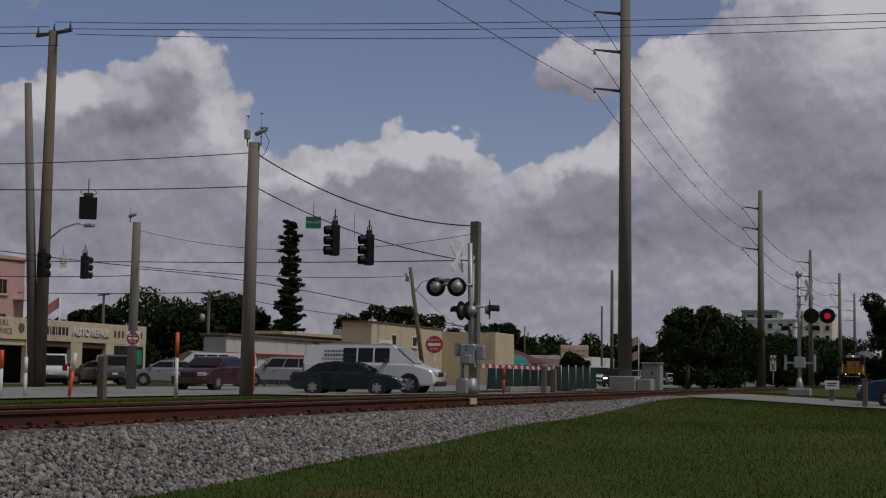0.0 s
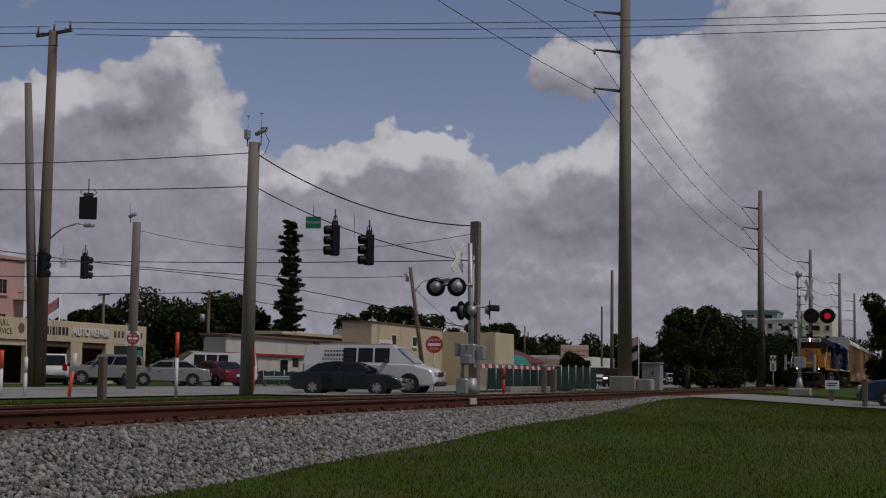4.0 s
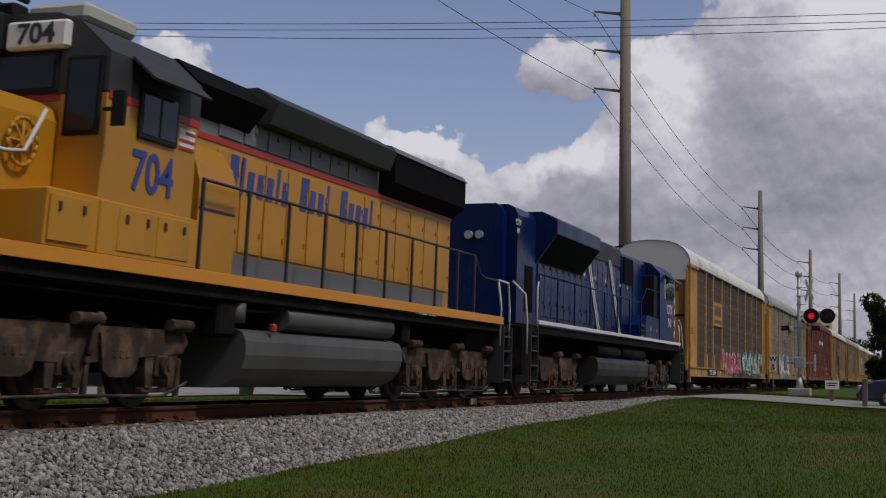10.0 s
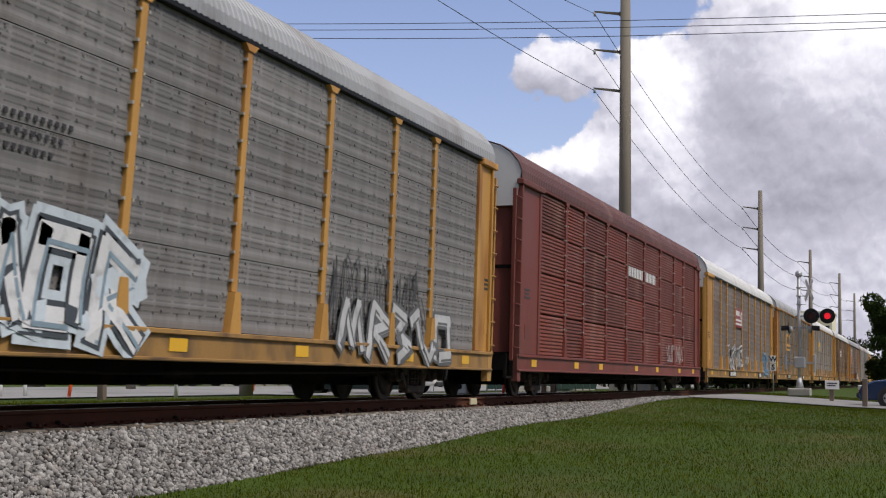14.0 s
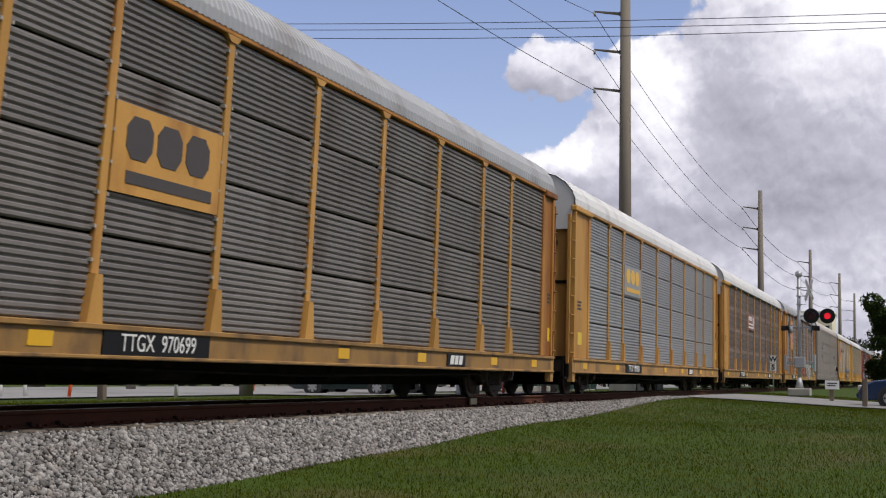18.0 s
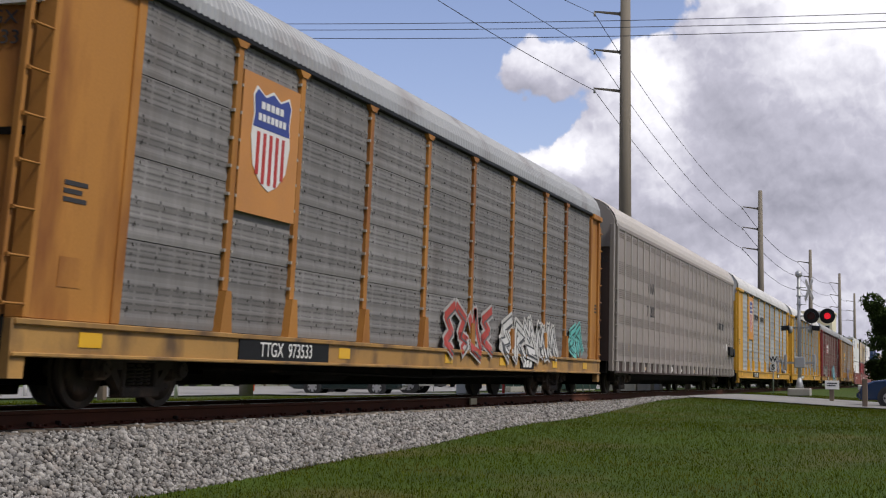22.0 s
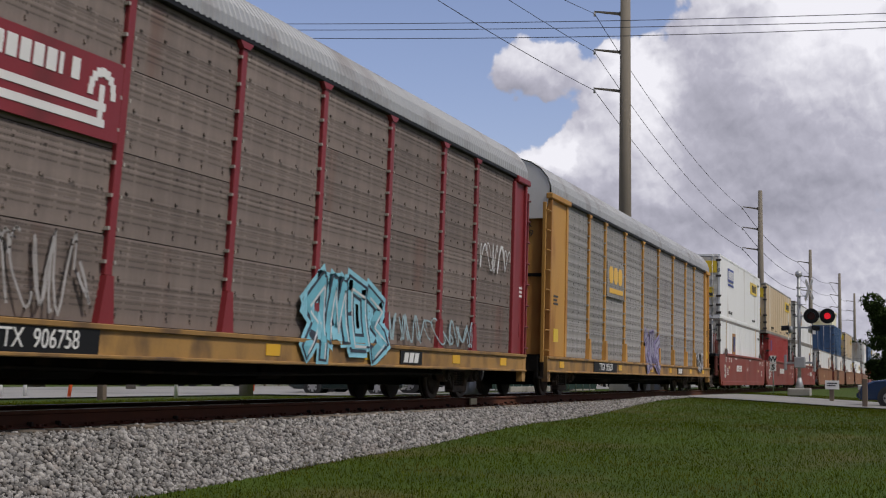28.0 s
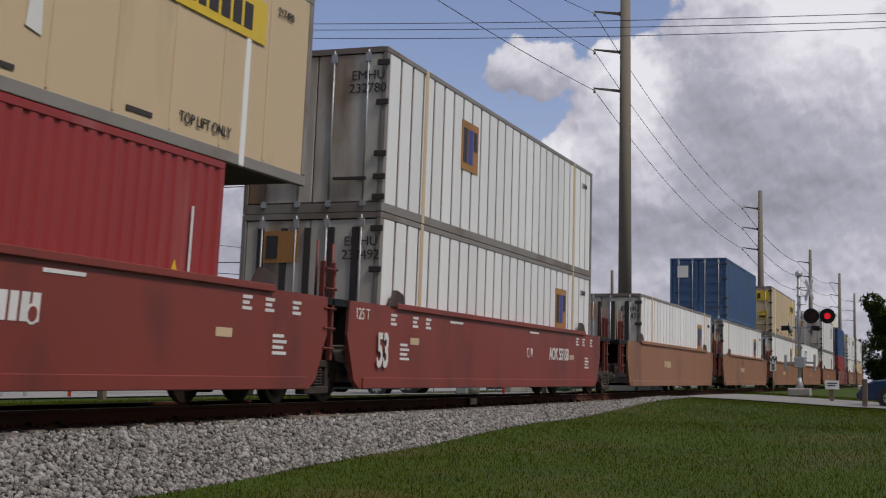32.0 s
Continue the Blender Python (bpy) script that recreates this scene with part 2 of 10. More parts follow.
# ---- materials
def surf(name, rgb, rough=0.6, metal=0.0, var=0.18, scale=1.2, grain=40.0, bump=0.12, stain=None, amount=0.5, stain_scale=0.8,
         streak=1.0, rnd=0.06, coat=0.0, spec=0.5):
    """A worn surface: colour that varies at two scales, stains (streak > 1 draws them out downwards), grain in gloss and relief."""
    ma = bpy.data.materials.new(name)
    ma.use_nodes = True
    nt = ma.node_tree
    nd, ln = nt.nodes, nt.links
    b = nd["Principled BSDF"]
    tc = nd.new("ShaderNodeTexCoord")
    info = nd.new("ShaderNodeObjectInfo")
    off = nd.new("ShaderNodeVectorMath")
    off.operation = "MULTIPLY_ADD"
    off.inputs[1].default_value = (1, 1, 1 / streak)
    scl = nd.new("ShaderNodeVectorMath")
    scl.operation = "SCALE"
    scl.inputs[0].default_value = (7, 5, 3)
    ln.new(info.outputs["Random"], scl.inputs["Scale"])
    ln.new(tc.outputs["Object"], off.inputs[0])
    ln.new(scl.outputs[0], off.inputs[2])

    def noise_node(sc, detail, src):
        q = nd.new("ShaderNodeTexNoise")
        q.inputs["Scale"].default_value, q.inputs["Detail"].default_value = sc, detail
        ln.new(src, q.inputs["Vector"])
        return q
    big = noise_node(scale, 5, off.outputs[0])
    fine = noise_node(grain, 3, tc.outputs["Object"])

    def maths(op, a, c, e=None):
        q = nd.new("ShaderNodeMath")
        q.operation = op
        for i, x in enumerate((a, c, e)):
            if x is None:
                continue
            if isinstance(x, (int, float)):
                q.inputs[i].default_value = x
            else:
                ln.new(x, q.inputs[i])
        return q.outputs[0]
    v = maths("MULTIPLY_ADD", big.outputs["Fac"], 2 * var, 1 - var)
    v = maths("MULTIPLY", v, maths("MULTIPLY_ADD", fine.outputs["Fac"], var, 1 - 0.5 * var))
    v = maths("MULTIPLY", v, maths("MULTIPLY_ADD", info.outputs["Random"], 2 * rnd, 1 - rnd))
    mul = nd.new("ShaderNodeVectorMath")
    mul.operation = "SCALE"
    mul.inputs[0].default_value = rgb
    ln.new(v, mul.inputs["Scale"])
    col = mul.outputs[0]
    if stain:
        sn = noise_node(stain_scale, 7, off.outputs[0])
        ramp = nd.new("ShaderNodeMapRange")
        ramp.inputs["From Min"].default_value, ramp.inputs["From Max"].default_value = 0.62 - 0.25 * amount, 0.85 - 0.25 * amount
        ln.new(sn.outputs["Fac"], ramp.inputs["Value"])
        mix = nd.new("ShaderNodeMix")
        mix.data_type = "RGBA"
        ln.new(ramp.outputs[0], mix.inputs["Factor"])
        ln.new(col, mix.inputs[6])
        mix.inputs[7].default_value = (*stain, 1)
        col = mix.outputs[2]
    ln.new(col, b.inputs["Base Color"])
    ln.new(maths("MULTIPLY_ADD", big.outputs["Fac"], 0.3, rough - 0.15), b.inputs["Roughness"])
    b.inputs["Metallic"].default_value = metal
    b.inputs["Coat Weight"].default_value = coat
    b.inputs["Specular IOR Level"].default_value = spec
    if bump:
        bp = nd.new("ShaderNodeBump")
        bp.inputs["Strength"].default_value, bp.inputs["Distance"].default_value = bump, 0.02
        ln.new(fine.outputs["Fac"], bp.inputs["Height"])
        ln.new(bp.outputs[0], b.inputs["Normal"])
    return ma


def glow(name, rgb, strength):
    ma = bpy.data.materials.new(name)
    ma.use_nodes = True
    b = ma.node_tree.nodes["Principled BSDF"]
    b.inputs["Base Color"].default_value = (*rgb, 1)
    b.inputs["Emission Color"].default_value, b.inputs["Emission Strength"].default_value = (*rgb, 1), strength
    return ma


def glassy(name, rgb, rough=0.06):
    ma = bpy.data.materials.new(name)
    ma.use_nodes = True
    b = ma.node_tree.nodes["Principled BSDF"]
    b.inputs["Base Color"].default_value, b.inputs["Roughness"].default_value = (*rgb, 1), rough
    b.inputs["Specular IOR Level"].default_value = 0.35
    return ma


GRASS = surf("grass", (0.042, 0.070, 0.006), 0.9, var=0.35, scale=0.5, grain=25, bump=0.5, stain=(0.10, 0.085, 0.03), amount=0.35, stain_scale=0.35, spec=0.2)
BLADE = surf("grass_blade", (0.064, 0.083, 0.006), 0.8, var=0.35, scale=0.4, grain=8, bump=0, stain=(0.11, 0.090, 0.019), amount=0.42, stain_scale=0.7, spec=0.0)
ROADPALE = surf("worn_asphalt", (0.27, 0.26, 0.245), 0.9, var=0.15, scale=0.4, grain=60, bump=0.3, stain=(0.15, 0.145, 0.14), amount=0.4, stain_scale=0.3)
CONCRETE = surf("concrete", (0.33, 0.31, 0.28), 0.85, var=0.18, scale=0.9, grain=50, bump=0.25, stain=(0.17, 0.155, 0.14), amount=0.4, streak=4)
BALLAST = surf("ballast", (0.20, 0.19, 0.18), 0.9, var=0.5, scale=9, grain=45, bump=0.8, stain=(0.12, 0.10, 0.085), amount=0.4, stain_scale=3)
STONE = surf("crushed_stone", (0.28, 0.266, 0.25), 0.85, var=0.35, scale=6, grain=60, bump=0.2, stain=(0.19, 0.165, 0.145), amount=0.45, stain_scale=4, rnd=0.3)
RAILRUST = surf("rusty_rail", (0.092, 0.034, 0.019), 0.85, 0.0, var=0.3, scale=3, grain=70, stain=(0.07, 0.03, 0.018), amount=0.5, spec=0.2)
RAILTOP = surf("polished_rail", (0.45, 0.43, 0.41), 0.3, 0.9, var=0.1, bump=0)
TIE = surf("tie_wood", (0.19, 0.155, 0.12), 0.9, var=0.3, scale=4, grain=30, bump=0.5, stain=(0.05, 0.04, 0.035), amount=0.5)
POLECON = surf("brownish_pole_concrete", (0.21, 0.185, 0.16), 0.85, var=0.2, scale=0.9, grain=50, bump=0.25, stain=(0.13, 0.11, 0.095), amount=0.45, streak=6)
WOODPOLE = surf("weathered_wood", (0.17, 0.13, 0.098), 0.9, var=0.3, scale=2, grain=40, bump=0.4, streak=8, stain=(0.07, 0.055, 0.045), amount=0.5)
RUSTSTEEL = surf("weathering_steel", (0.185, 0.16, 0.125), 0.85, 0.0, var=0.2, scale=1, grain=30, streak=6)
GALV = surf("galvanised_steel", (0.42, 0.43, 0.44), 0.5, 0.5, var=0.15, scale=3, grain=40, bump=0.05)
BLACK = surf("black_paint", (0.009, 0.009, 0.010), 0.55, var=0.3, scale=2, bump=0.05, spec=0.25)
CABLE = surf("cable", (0.03, 0.03, 0.032), 0.7, bump=0)
LEAF = surf("leaf", (0.023, 0.039, 0.006), 0.7, var=0.45, scale=0.6, grain=3, bump=0, rnd=0.2, spec=0.12)
BARK = surf("bark", (0.10, 0.08, 0.06), 0.95, var=0.3, scale=3, grain=30, bump=0.5)
CREAM = surf("cream_stucco", (0.60, 0.50, 0.34), 0.85, var=0.1, scale=0.5, grain=30, stain=(0.38, 0.32, 0.23), amount=0.3, streak=3)
WHITEWALL = surf("white_stucco", (0.62, 0.58, 0.53), 0.85, var=0.08, scale=0.5, grain=30, stain=(0.4, 0.36, 0.32), amount=0.3, streak=3)
PINK = surf("pink_stucco", (0.60, 0.36, 0.33), 0.85, var=0.08, scale=0.4, grain=30, stain=(0.4, 0.28, 0.25), amount=0.25, streak=3)
DARKGLASS = glassy("dark_glass", (0.012, 0.014, 0.016))
WHITE = surf("white_paint", (0.75, 0.75, 0.73), 0.5, var=0.08, bump=0.03, stain=(0.5, 0.47, 0.42), amount=0.2, streak=3)
RED = surf("red_paint", (0.45, 0.03, 0.02), 0.5, var=0.12, bump=0.03)
ORANGE = surf("orange_red_paint", (0.75, 0.10, 0.02), 0.5, var=0.1, bump=0.03)
# ---- ground
def smooth(a, b, t):
    t = np.clip((t - a) / (b - a), 0, 1)
    return t * t * (3 - 2 * t)


ROAD_X = (45.5, 59.0)      # the street that crosses the track


def near_level(x):
    return -0.74 + 0.12 * smooth(12, 19, x) + 0.20 * smooth(18, 27, x) + 0.30 * smooth(28, 42, x)


def ground_z(x, y):
    x, y = np.asarray(x, float), np.asarray(y, float)
    far = -0.16 - 0.14 * smooth(14, 20, y)
    near = near_level(x) - 0.28 * smooth(8, 0, y) * smooth(30, 44, x)
    bed = -0.34
    w = smooth(7.95, 8.9, y)
    u = smooth(11.8, 12.9, y)
    z = near * (1 - w) + bed * w
    return z * (1 - u) + far * u


xs = np.concatenate([[-3000, -800, -200, -60, -20], np.arange(-8, 70, 0.7), np.arange(70, 130, 4), np.arange(130, 400, 25), [500, 900, 1800, 4000]])
ys = np.concatenate([[-2500, -600, -150, -40, -15], np.arange(-8, 26, 0.35), np.arange(26, 60, 3), np.arange(60, 200, 20), [300, 700, 1500, 3000]])
gx, gy = np.meshgrid(xs, ys, indexing="ij")
gz = ground_z(gx, gy)
nx, ny = gx.shape
idx = np.arange(nx * ny).reshape(nx, ny)
a, b, c, d = idx[:-1, :-1].ravel(), idx[1:, :-1].ravel(), idx[1:, 1:].ravel(), idx[:-1, 1:].ravel()
tris = np.concatenate([np.stack([a, b, c], 1), np.stack([a, c, d], 1)])
ground = new("ground", big_mesh("ground", np.stack([gx.ravel(), gy.ravel(), gz.ravel()], 1), tris, GRASS, True))
tagged(ground, "mown green lawn and verge beside the railway", "ground", kind="structure")


def strip(name, x0, x1, y0, y1, lift, material, label, step=1.0, thick=0.06):
    """A paved sheet that follows the ground."""
    sx = np.linspace(x0, x1, max(2, int((x1 - x0) / step) + 1))
    sy = np.linspace(y0, y1, max(2, int((y1 - y0) / step) + 1))
    mb = Mb()
    for x in sx:
        for y in sy:
            mb.v.append((x, y, float(ground_z(x, y)) + lift))
    k = len(sy)
    for i in range(len(sx) - 1):
        for j in range(k - 1):
            mb.face([i * k + j, (i + 1) * k + j, (i + 1) * k + j + 1, i * k + j + 1])
    ob = part(name, mb, material)
    return tagged(ob, label, name.split("_")[0], kind="structure")


# rails
for y in (TRACK - 0.7525, TRACK + 0.7525):
    rail = thing("rail", "brown rusty steel rail with a polished head", "rail", group="rails of the track", kind="structure")
    mb = Mb()
    mb.prism([(y - 0.07, -0.185), (y - 0.07, -0.172), (y - 0.012, -0.15), (y - 0.010, -0.05), (y - 0.036, -0.036), (y - 0.036, -0.006),
              (y - 0.026, 0), (y + 0.026, 0), (y + 0.036, -0.006), (y + 0.036, -0.036), (y + 0.010, -0.05), (y + 0.012, -0.15), (y + 0.07, -0.172), (y + 0.07, -0.185)], -40, 400)
    part("rail_body", mb, RAILRUST, rail)
    part("rail_head", Mb().box(-40, 400, y - 0.026, y + 0.026, 0.0005, 0.003), RAILTOP, rail)

strip("road", ROAD_X[0], ROAD_X[1], -40, TRACK - 1.75, 0.04, ROADPALE, "pale worn asphalt street leading over the track")
strip("road_far", ROAD_X[0], ROAD_X[1], TRACK + 1.75, 22, 0.05, ROADPALE, "pale worn asphalt street beyond the track")
strip("road_highway", -120, 320, 22, 38, 0.045, ROADPALE, "wide pale asphalt highway beside the railway", 4)

# ---- ties, stones and grass
tie_me = Mb().box(-0.115, 0.115, -1.30, 1.30, -0.36, -0.190, 0.02).mesh("tie", TIE)
plate_me = Mb().box(-0.10, 0.10, -0.19, 0.19, -0.192, -0.176, 0.004).box(-0.09, -0.05, -0.13, -0.09, -0.18, -0.15).box(0.05, 0.09, 0.09, 0.13, -0.18, -0.15).box(-0.09, -0.05, 0.09, 0.13, -0.18, -0.15).box(0.05, 0.09, -0.13, -0.09, -0.18, -0.15).mesh("tie_plate", RAILRUST)
track = thing("track", "wooden ties under the rails with rusty tie plates", "track", kind="structure")
rng = random.Random(5)
for k in range(90):
    x = -4 + 0.53 * k
    if x > 43.5:
        break
    tob = part("tie", tie_me, None, track, "", pose(x, TRACK + rng.uniform(-0.05, 0.05), rng.uniform(-0.006, 0.006), 0, 0, rng.uniform(-1.5, 1.5)))
    for y in (-0.7525, 0.7525):
        part("tie_plate", plate_me, None, tob, "", pose(0, y, 0))
anchor_me = Mb().box(-0.02, 0.02, -0.085, -0.02, -0.185, -0.12, 0.006).mesh("rail_anchor", surf("dark_anchor", (0.02, 0.010, 0.007), 0.8, bump=0.1))
for k in range(80):
    x = -3.7 + 0.53 * k
    if x < 43 and rng.random() < 0.4:
        part("rail_anchor", anchor_me, None, track, "", pose(x + 0.15, TRACK - 0.7525, 0))
part("joint_mark", Mb().box(29.1, 29.55, TRACK - 0.86, TRACK - 0.83, -0.15, -0.02, 0.004), surf("pale_marker_paint", (0.55, 0.5, 0.33), 0.6), track, "pale yellow marker block on the rail")

TOE = lambda x: -2.80 + 0.62 * smooth(18, 42, x)   # foot of the shoulder


def shoulder_z(x, dy):
    """Height of the ballast at dy metres from the track's middle."""
    foot = near_level(x)
    t = TOE(x)
    top = -0.235
    s = np.clip((dy - t) / (-1.62 - t), 0, 1)
    return foot + (top - foot) * s ** 0.9 - 0.055 * smooth(-1.62, -1.36, dy)


bx_ = np.concatenate([[-40, -10], np.arange(2, 45.6, 0.8)])
bd_ = np.array([-3.1, -2.9, -2.7, -2.4, -2.0, -1.7, -1.5, -1.3, -0.5, 0.5, 1.3, 1.7, 2.1, 2.6])
gx, gd = np.meshgrid(bx_, bd_, indexing="ij")
gz = np.where(gd < -1.28, shoulder_z(gx, gd), np.where(gd > 1.3, -0.215 - 0.25 * (gd - 1.3), -0.235)) - 0.025 - 0.25 * (gd < -3.0)
k = len(bd_)
idx = np.arange(gx.size).reshape(gx.shape)
a, b, c, d = idx[:-1, :-1].ravel(), idx[1:, :-1].ravel(), idx[1:, 1:].ravel(), idx[:-1, 1:].ravel()
ballast = new("ballast", big_mesh("ballast", np.stack([gx.ravel(), TRACK + gd.ravel(), gz.ravel()], 1), np.concatenate([np.stack([a, b, c], 1), np.stack([a, c, d], 1)]), BALLAST, True))
tagged(ballast, "pale grey crushed stone ballast under the track", "ballast", kind="structure")

nr = np.random.RandomState(7)
phi = (1 + 5 ** 0.5) / 2
ico = np.array([(-1, phi, 0), (1, phi, 0), (-1, -phi, 0), (1, -phi, 0), (0, -1, phi), (0, 1, phi), (0, -1, -phi), (0, 1, -phi), (phi, 0, -1), (phi, 0, 1), (-phi, 0, -1), (-phi, 0, 1)]) / 1.9
icf = np.array([(0, 11, 5), (0, 5, 1), (0, 1, 7), (0, 7, 10), (0, 10, 11), (1, 5, 9), (5, 11, 4), (11, 10, 2), (10, 7, 6), (7, 1, 8), (3, 9, 4), (3, 4, 2), (3, 2, 6), (3, 6, 8), (3, 8, 9), (4, 9, 5), (2, 4, 11), (6, 2, 10), (8, 6, 7), (9, 8, 1)])


def stones(n, x0, x1, d0, d1, small, large, seed):
    r = np.random.RandomState(seed)
    x = x0 + (x1 - x0) * r.rand(n) ** 1.25
    dy = d0 + (d1 - d0) * r.rand(n)
    size = small + (large - small) * r.rand(n) ** 2
    z = np.where(dy < -1.3, shoulder_z(x, dy), -0.225) + size * (r.rand(n) * 0.7 - 0.15)
    sc = size[:, None] * (0.6 + 0.7 * r.rand(n, 3)) * 0.5
    v = ico[None] * (0.72 + 0.56 * r.rand(n, 12, 1)) * sc[:, None, :] * 1.25
    ang = r.rand(n, 3) * 6.28
    for ax in range(3):
        c_, s_ = np.cos(ang[:, ax])[:, None], np.sin(ang[:, ax])[:, None]
        i, j = (ax + 1) % 3, (ax + 2) % 3
        vi, vj = v[:, :, i] * c_ - v[:, :, j] * s_, v[:, :, i] * s_ + v[:, :, j] * c_
        v[:, :, i], v[:, :, j] = vi, vj
    v += np.stack([x, TRACK + dy, z], 1)[:, None, :]
    return v.reshape(-1, 3), (icf[None] + 12 * np.arange(n)[:, None, None]).reshape(-1, 3)


def island_tint(ma, amount):
    """Lets each loose piece of a joined mesh differ in brightness."""
    nt2 = ma.node_tree
    g = nt2.nodes.new("ShaderNodeNewGeometry")
    b = nt2.nodes["Principled BSDF"]
    src = b.inputs["Base Color"].links[0].from_socket
    sc = nt2.nodes.new("ShaderNodeVectorMath")
    sc.operation = "SCALE"
    nt2.links.new(src, sc.inputs[0])
    nt2.links.new(node_math(nt2, "MULTIPLY_ADD", g.outputs["Random Per Island"], 2 * amount, 1 - amount), sc.inputs["Scale"])
    nt2.links.new(sc.outputs[0], b.inputs["Base Color"])


island_tint(STONE, 0.6)
sv, st = stones(64000, 5.0, 46.0, -2.98, -1.28, 0.020, 0.058, 11)
sv2, st2 = stones(5000, 5.0, 46.0, -1.28, 0.9, 0.025, 0.055, 12)
gravel = new("gravel", big_mesh("gravel", np.concatenate([sv, sv2]), np.concatenate([st, st2 + len(sv)]), STONE))
tagged(gravel, "loose pale grey crushed stones of the ballast shoulder", "gravel", kind="stuff")
big_me = []
for k in range(5):
    vv, tt = stones(1, 10, 10, -2, -2, 0.065, 0.065, 100 + k)
    vv = vv - vv.mean(0)
    big_me.append(big_mesh("stone", vv, tt, STONE))
stonebed = bpy.data.objects["ballast"]
for k in range(280):
    x, dy = 9 + 16 * nr.rand(), -2.8 + 1.35 * nr.rand()
    part("stone", big_me[k % 5], None, stonebed, "", pose(x, TRACK + dy, float(shoulder_z(x, dy)) + 0.02, *(360 * nr.rand(3))))

island_tint(BLADE, 0.35)


def grass_patch(n, x0, x1, y0, y1, h0, h1, w, seed, keep):
    r = np.random.RandomState(seed)
    x = x0 + (x1 - x0) * r.rand(n) ** 1.5
    y = y0 + (y1 - y0) * r.rand(n)
    ok = keep(x, y, r)
    x, y = x[ok], y[ok]
    n = len(x)
    z = ground_z(x, y) - 0.01
    tuft = 0.75 + 0.5 * r.rand(n) * (0.6 + 0.4 * np.sin(x * 0.9 + 1.3 * np.sin(y * 0.8)) * np.sin(y * 1.1 + 0.7 * np.sin(x * 0.5)))
    h = (h0 + (h1 - h0) * r.rand(n) ** 2) * tuft
    a_ = r.rand(n) * 6.28
    lean = (r.rand(n, 2) - 0.5) * 1.1 * h[:, None]
    dx, dy = np.cos(a_) * w, np.sin(a_) * w
    v = np.empty((n, 3, 3))
    v[:, 0] = np.stack([x - dx, y - dy, z], 1)
    v[:, 1] = np.stack([x + dx, y + dy, z], 1)
    v[:, 2] = np.stack([x + lean[:, 0], y + lean[:, 1], z + h], 1)
    return v.reshape(-1, 3), np.arange(3 * n).reshape(-1, 3)


def lawn(x, y, r):
    edge = TRACK + TOE(x) + 0.20 * np.sin(x * 1.3) * np.sin(x * 0.37) + 0.10 * np.sin(x * 4.1) * np.sin(x * 2.3 + 1) + 0.02
    road = (x < ROAD_X[0] - 0.1) | (x > ROAD_X[1] + 0.1)
    return (y < edge + 0.30 * r.rand(len(x)) ** 4) & road & (y > -0.6 - 0.02 * x) & (y < 0.62 * x)


gv, gt = grass_patch(300000, 9, 70, -2, 8.0, 0.02, 0.075, 0.006, 21, lawn)
gv2, gt2 = grass_patch(30000, 20, 75, 12.3, 21.5, 0.03, 0.08, 0.014, 22, lambda x, y, r: ((x < ROAD_X[0] - 0.4) | (x > ROAD_X[1] + 0.4)) & (y < 20.8))
blades = new("grass", big_mesh("grass", np.concatenate([gv, gv2]), np.concatenate([gt, gt2 + len(gv)]), BLADE))
tagged(blades, "short mown grass with paler tufts beside the track", "grass", kind="stuff")
DRY = surf("dry_grass_blade", (0.13, 0.085, 0.035), 0.9, var=0.35, scale=0.8, grain=8, bump=0, stain=(0.06, 0.07, 0.012), amount=0.5, stain_scale=1.5, spec=0.0)
island_tint(DRY, 0.4)


def fringe(x, y, r):
    edge = TRACK + TOE(x) + 0.20 * np.sin(x * 1.3) * np.sin(x * 0.37) + 0.10 * np.sin(x * 4.1) * np.sin(x * 2.3 + 1) + 0.08
    return (np.abs(y - edge) < 0.26 * r.rand(len(x)) ** 1.6) & (x < ROAD_X[0] - 0.3)


dv, dt = grass_patch(420000, 9, 46, 6.6, 8.3, 0.015, 0.05, 0.006, 23, fringe)
tagged(new("dry_grass", big_mesh("dry_grass", dv, dt, DRY)), "brown dry grass along the foot of the ballast", "grass", kind="stuff")
# ---- train materials
YELLOW = surf("weathered_yellow_paint", (0.50, 0.265, 0.068), 0.55, var=0.2, scale=0.7, grain=30, bump=0.05, stain=(0.30, 0.125, 0.035), amount=0.55, stain_scale=1.3, streak=3, rnd=0.14, spec=0.25)
RUSTYEL = surf("rusty_orange_yellow_paint", (0.41, 0.185, 0.043), 0.6, var=0.22, scale=0.8, grain=30, bump=0.05, stain=(0.20, 0.07, 0.022), amount=0.6, stain_scale=1.2, streak=3, rnd=0.14, spec=0.25)
SILLYEL = surf("dirty_yellow_sill", (0.36, 0.20, 0.058), 0.6, var=0.25, scale=1.2, grain=30, bump=0.06, stain=(0.12, 0.07, 0.035), amount=0.6, stain_scale=1.6, streak=1.5, rnd=0.2)
YELLOWNEW = surf("fresh_yellow_paint", (0.62, 0.33, 0.03), 0.45, var=0.1, scale=0.8, grain=30, bump=0.04, stain=(0.30, 0.15, 0.03), amount=0.25, streak=3)
MARKER = surf("yellow_reflector", (0.75, 0.42, 0.02), 0.4, var=0.08, bump=0)
SIGNYEL = surf("yellow_sign_film", (0.72, 0.50, 0.03), 0.45, var=0.06, bump=0)
BROWNRED = surf("oxide_red_paint", (0.175, 0.037, 0.025), 0.6, var=0.22, scale=0.8, grain=30, bump=0.08, stain=(0.10, 0.045, 0.035), amount=0.5, streak=3)
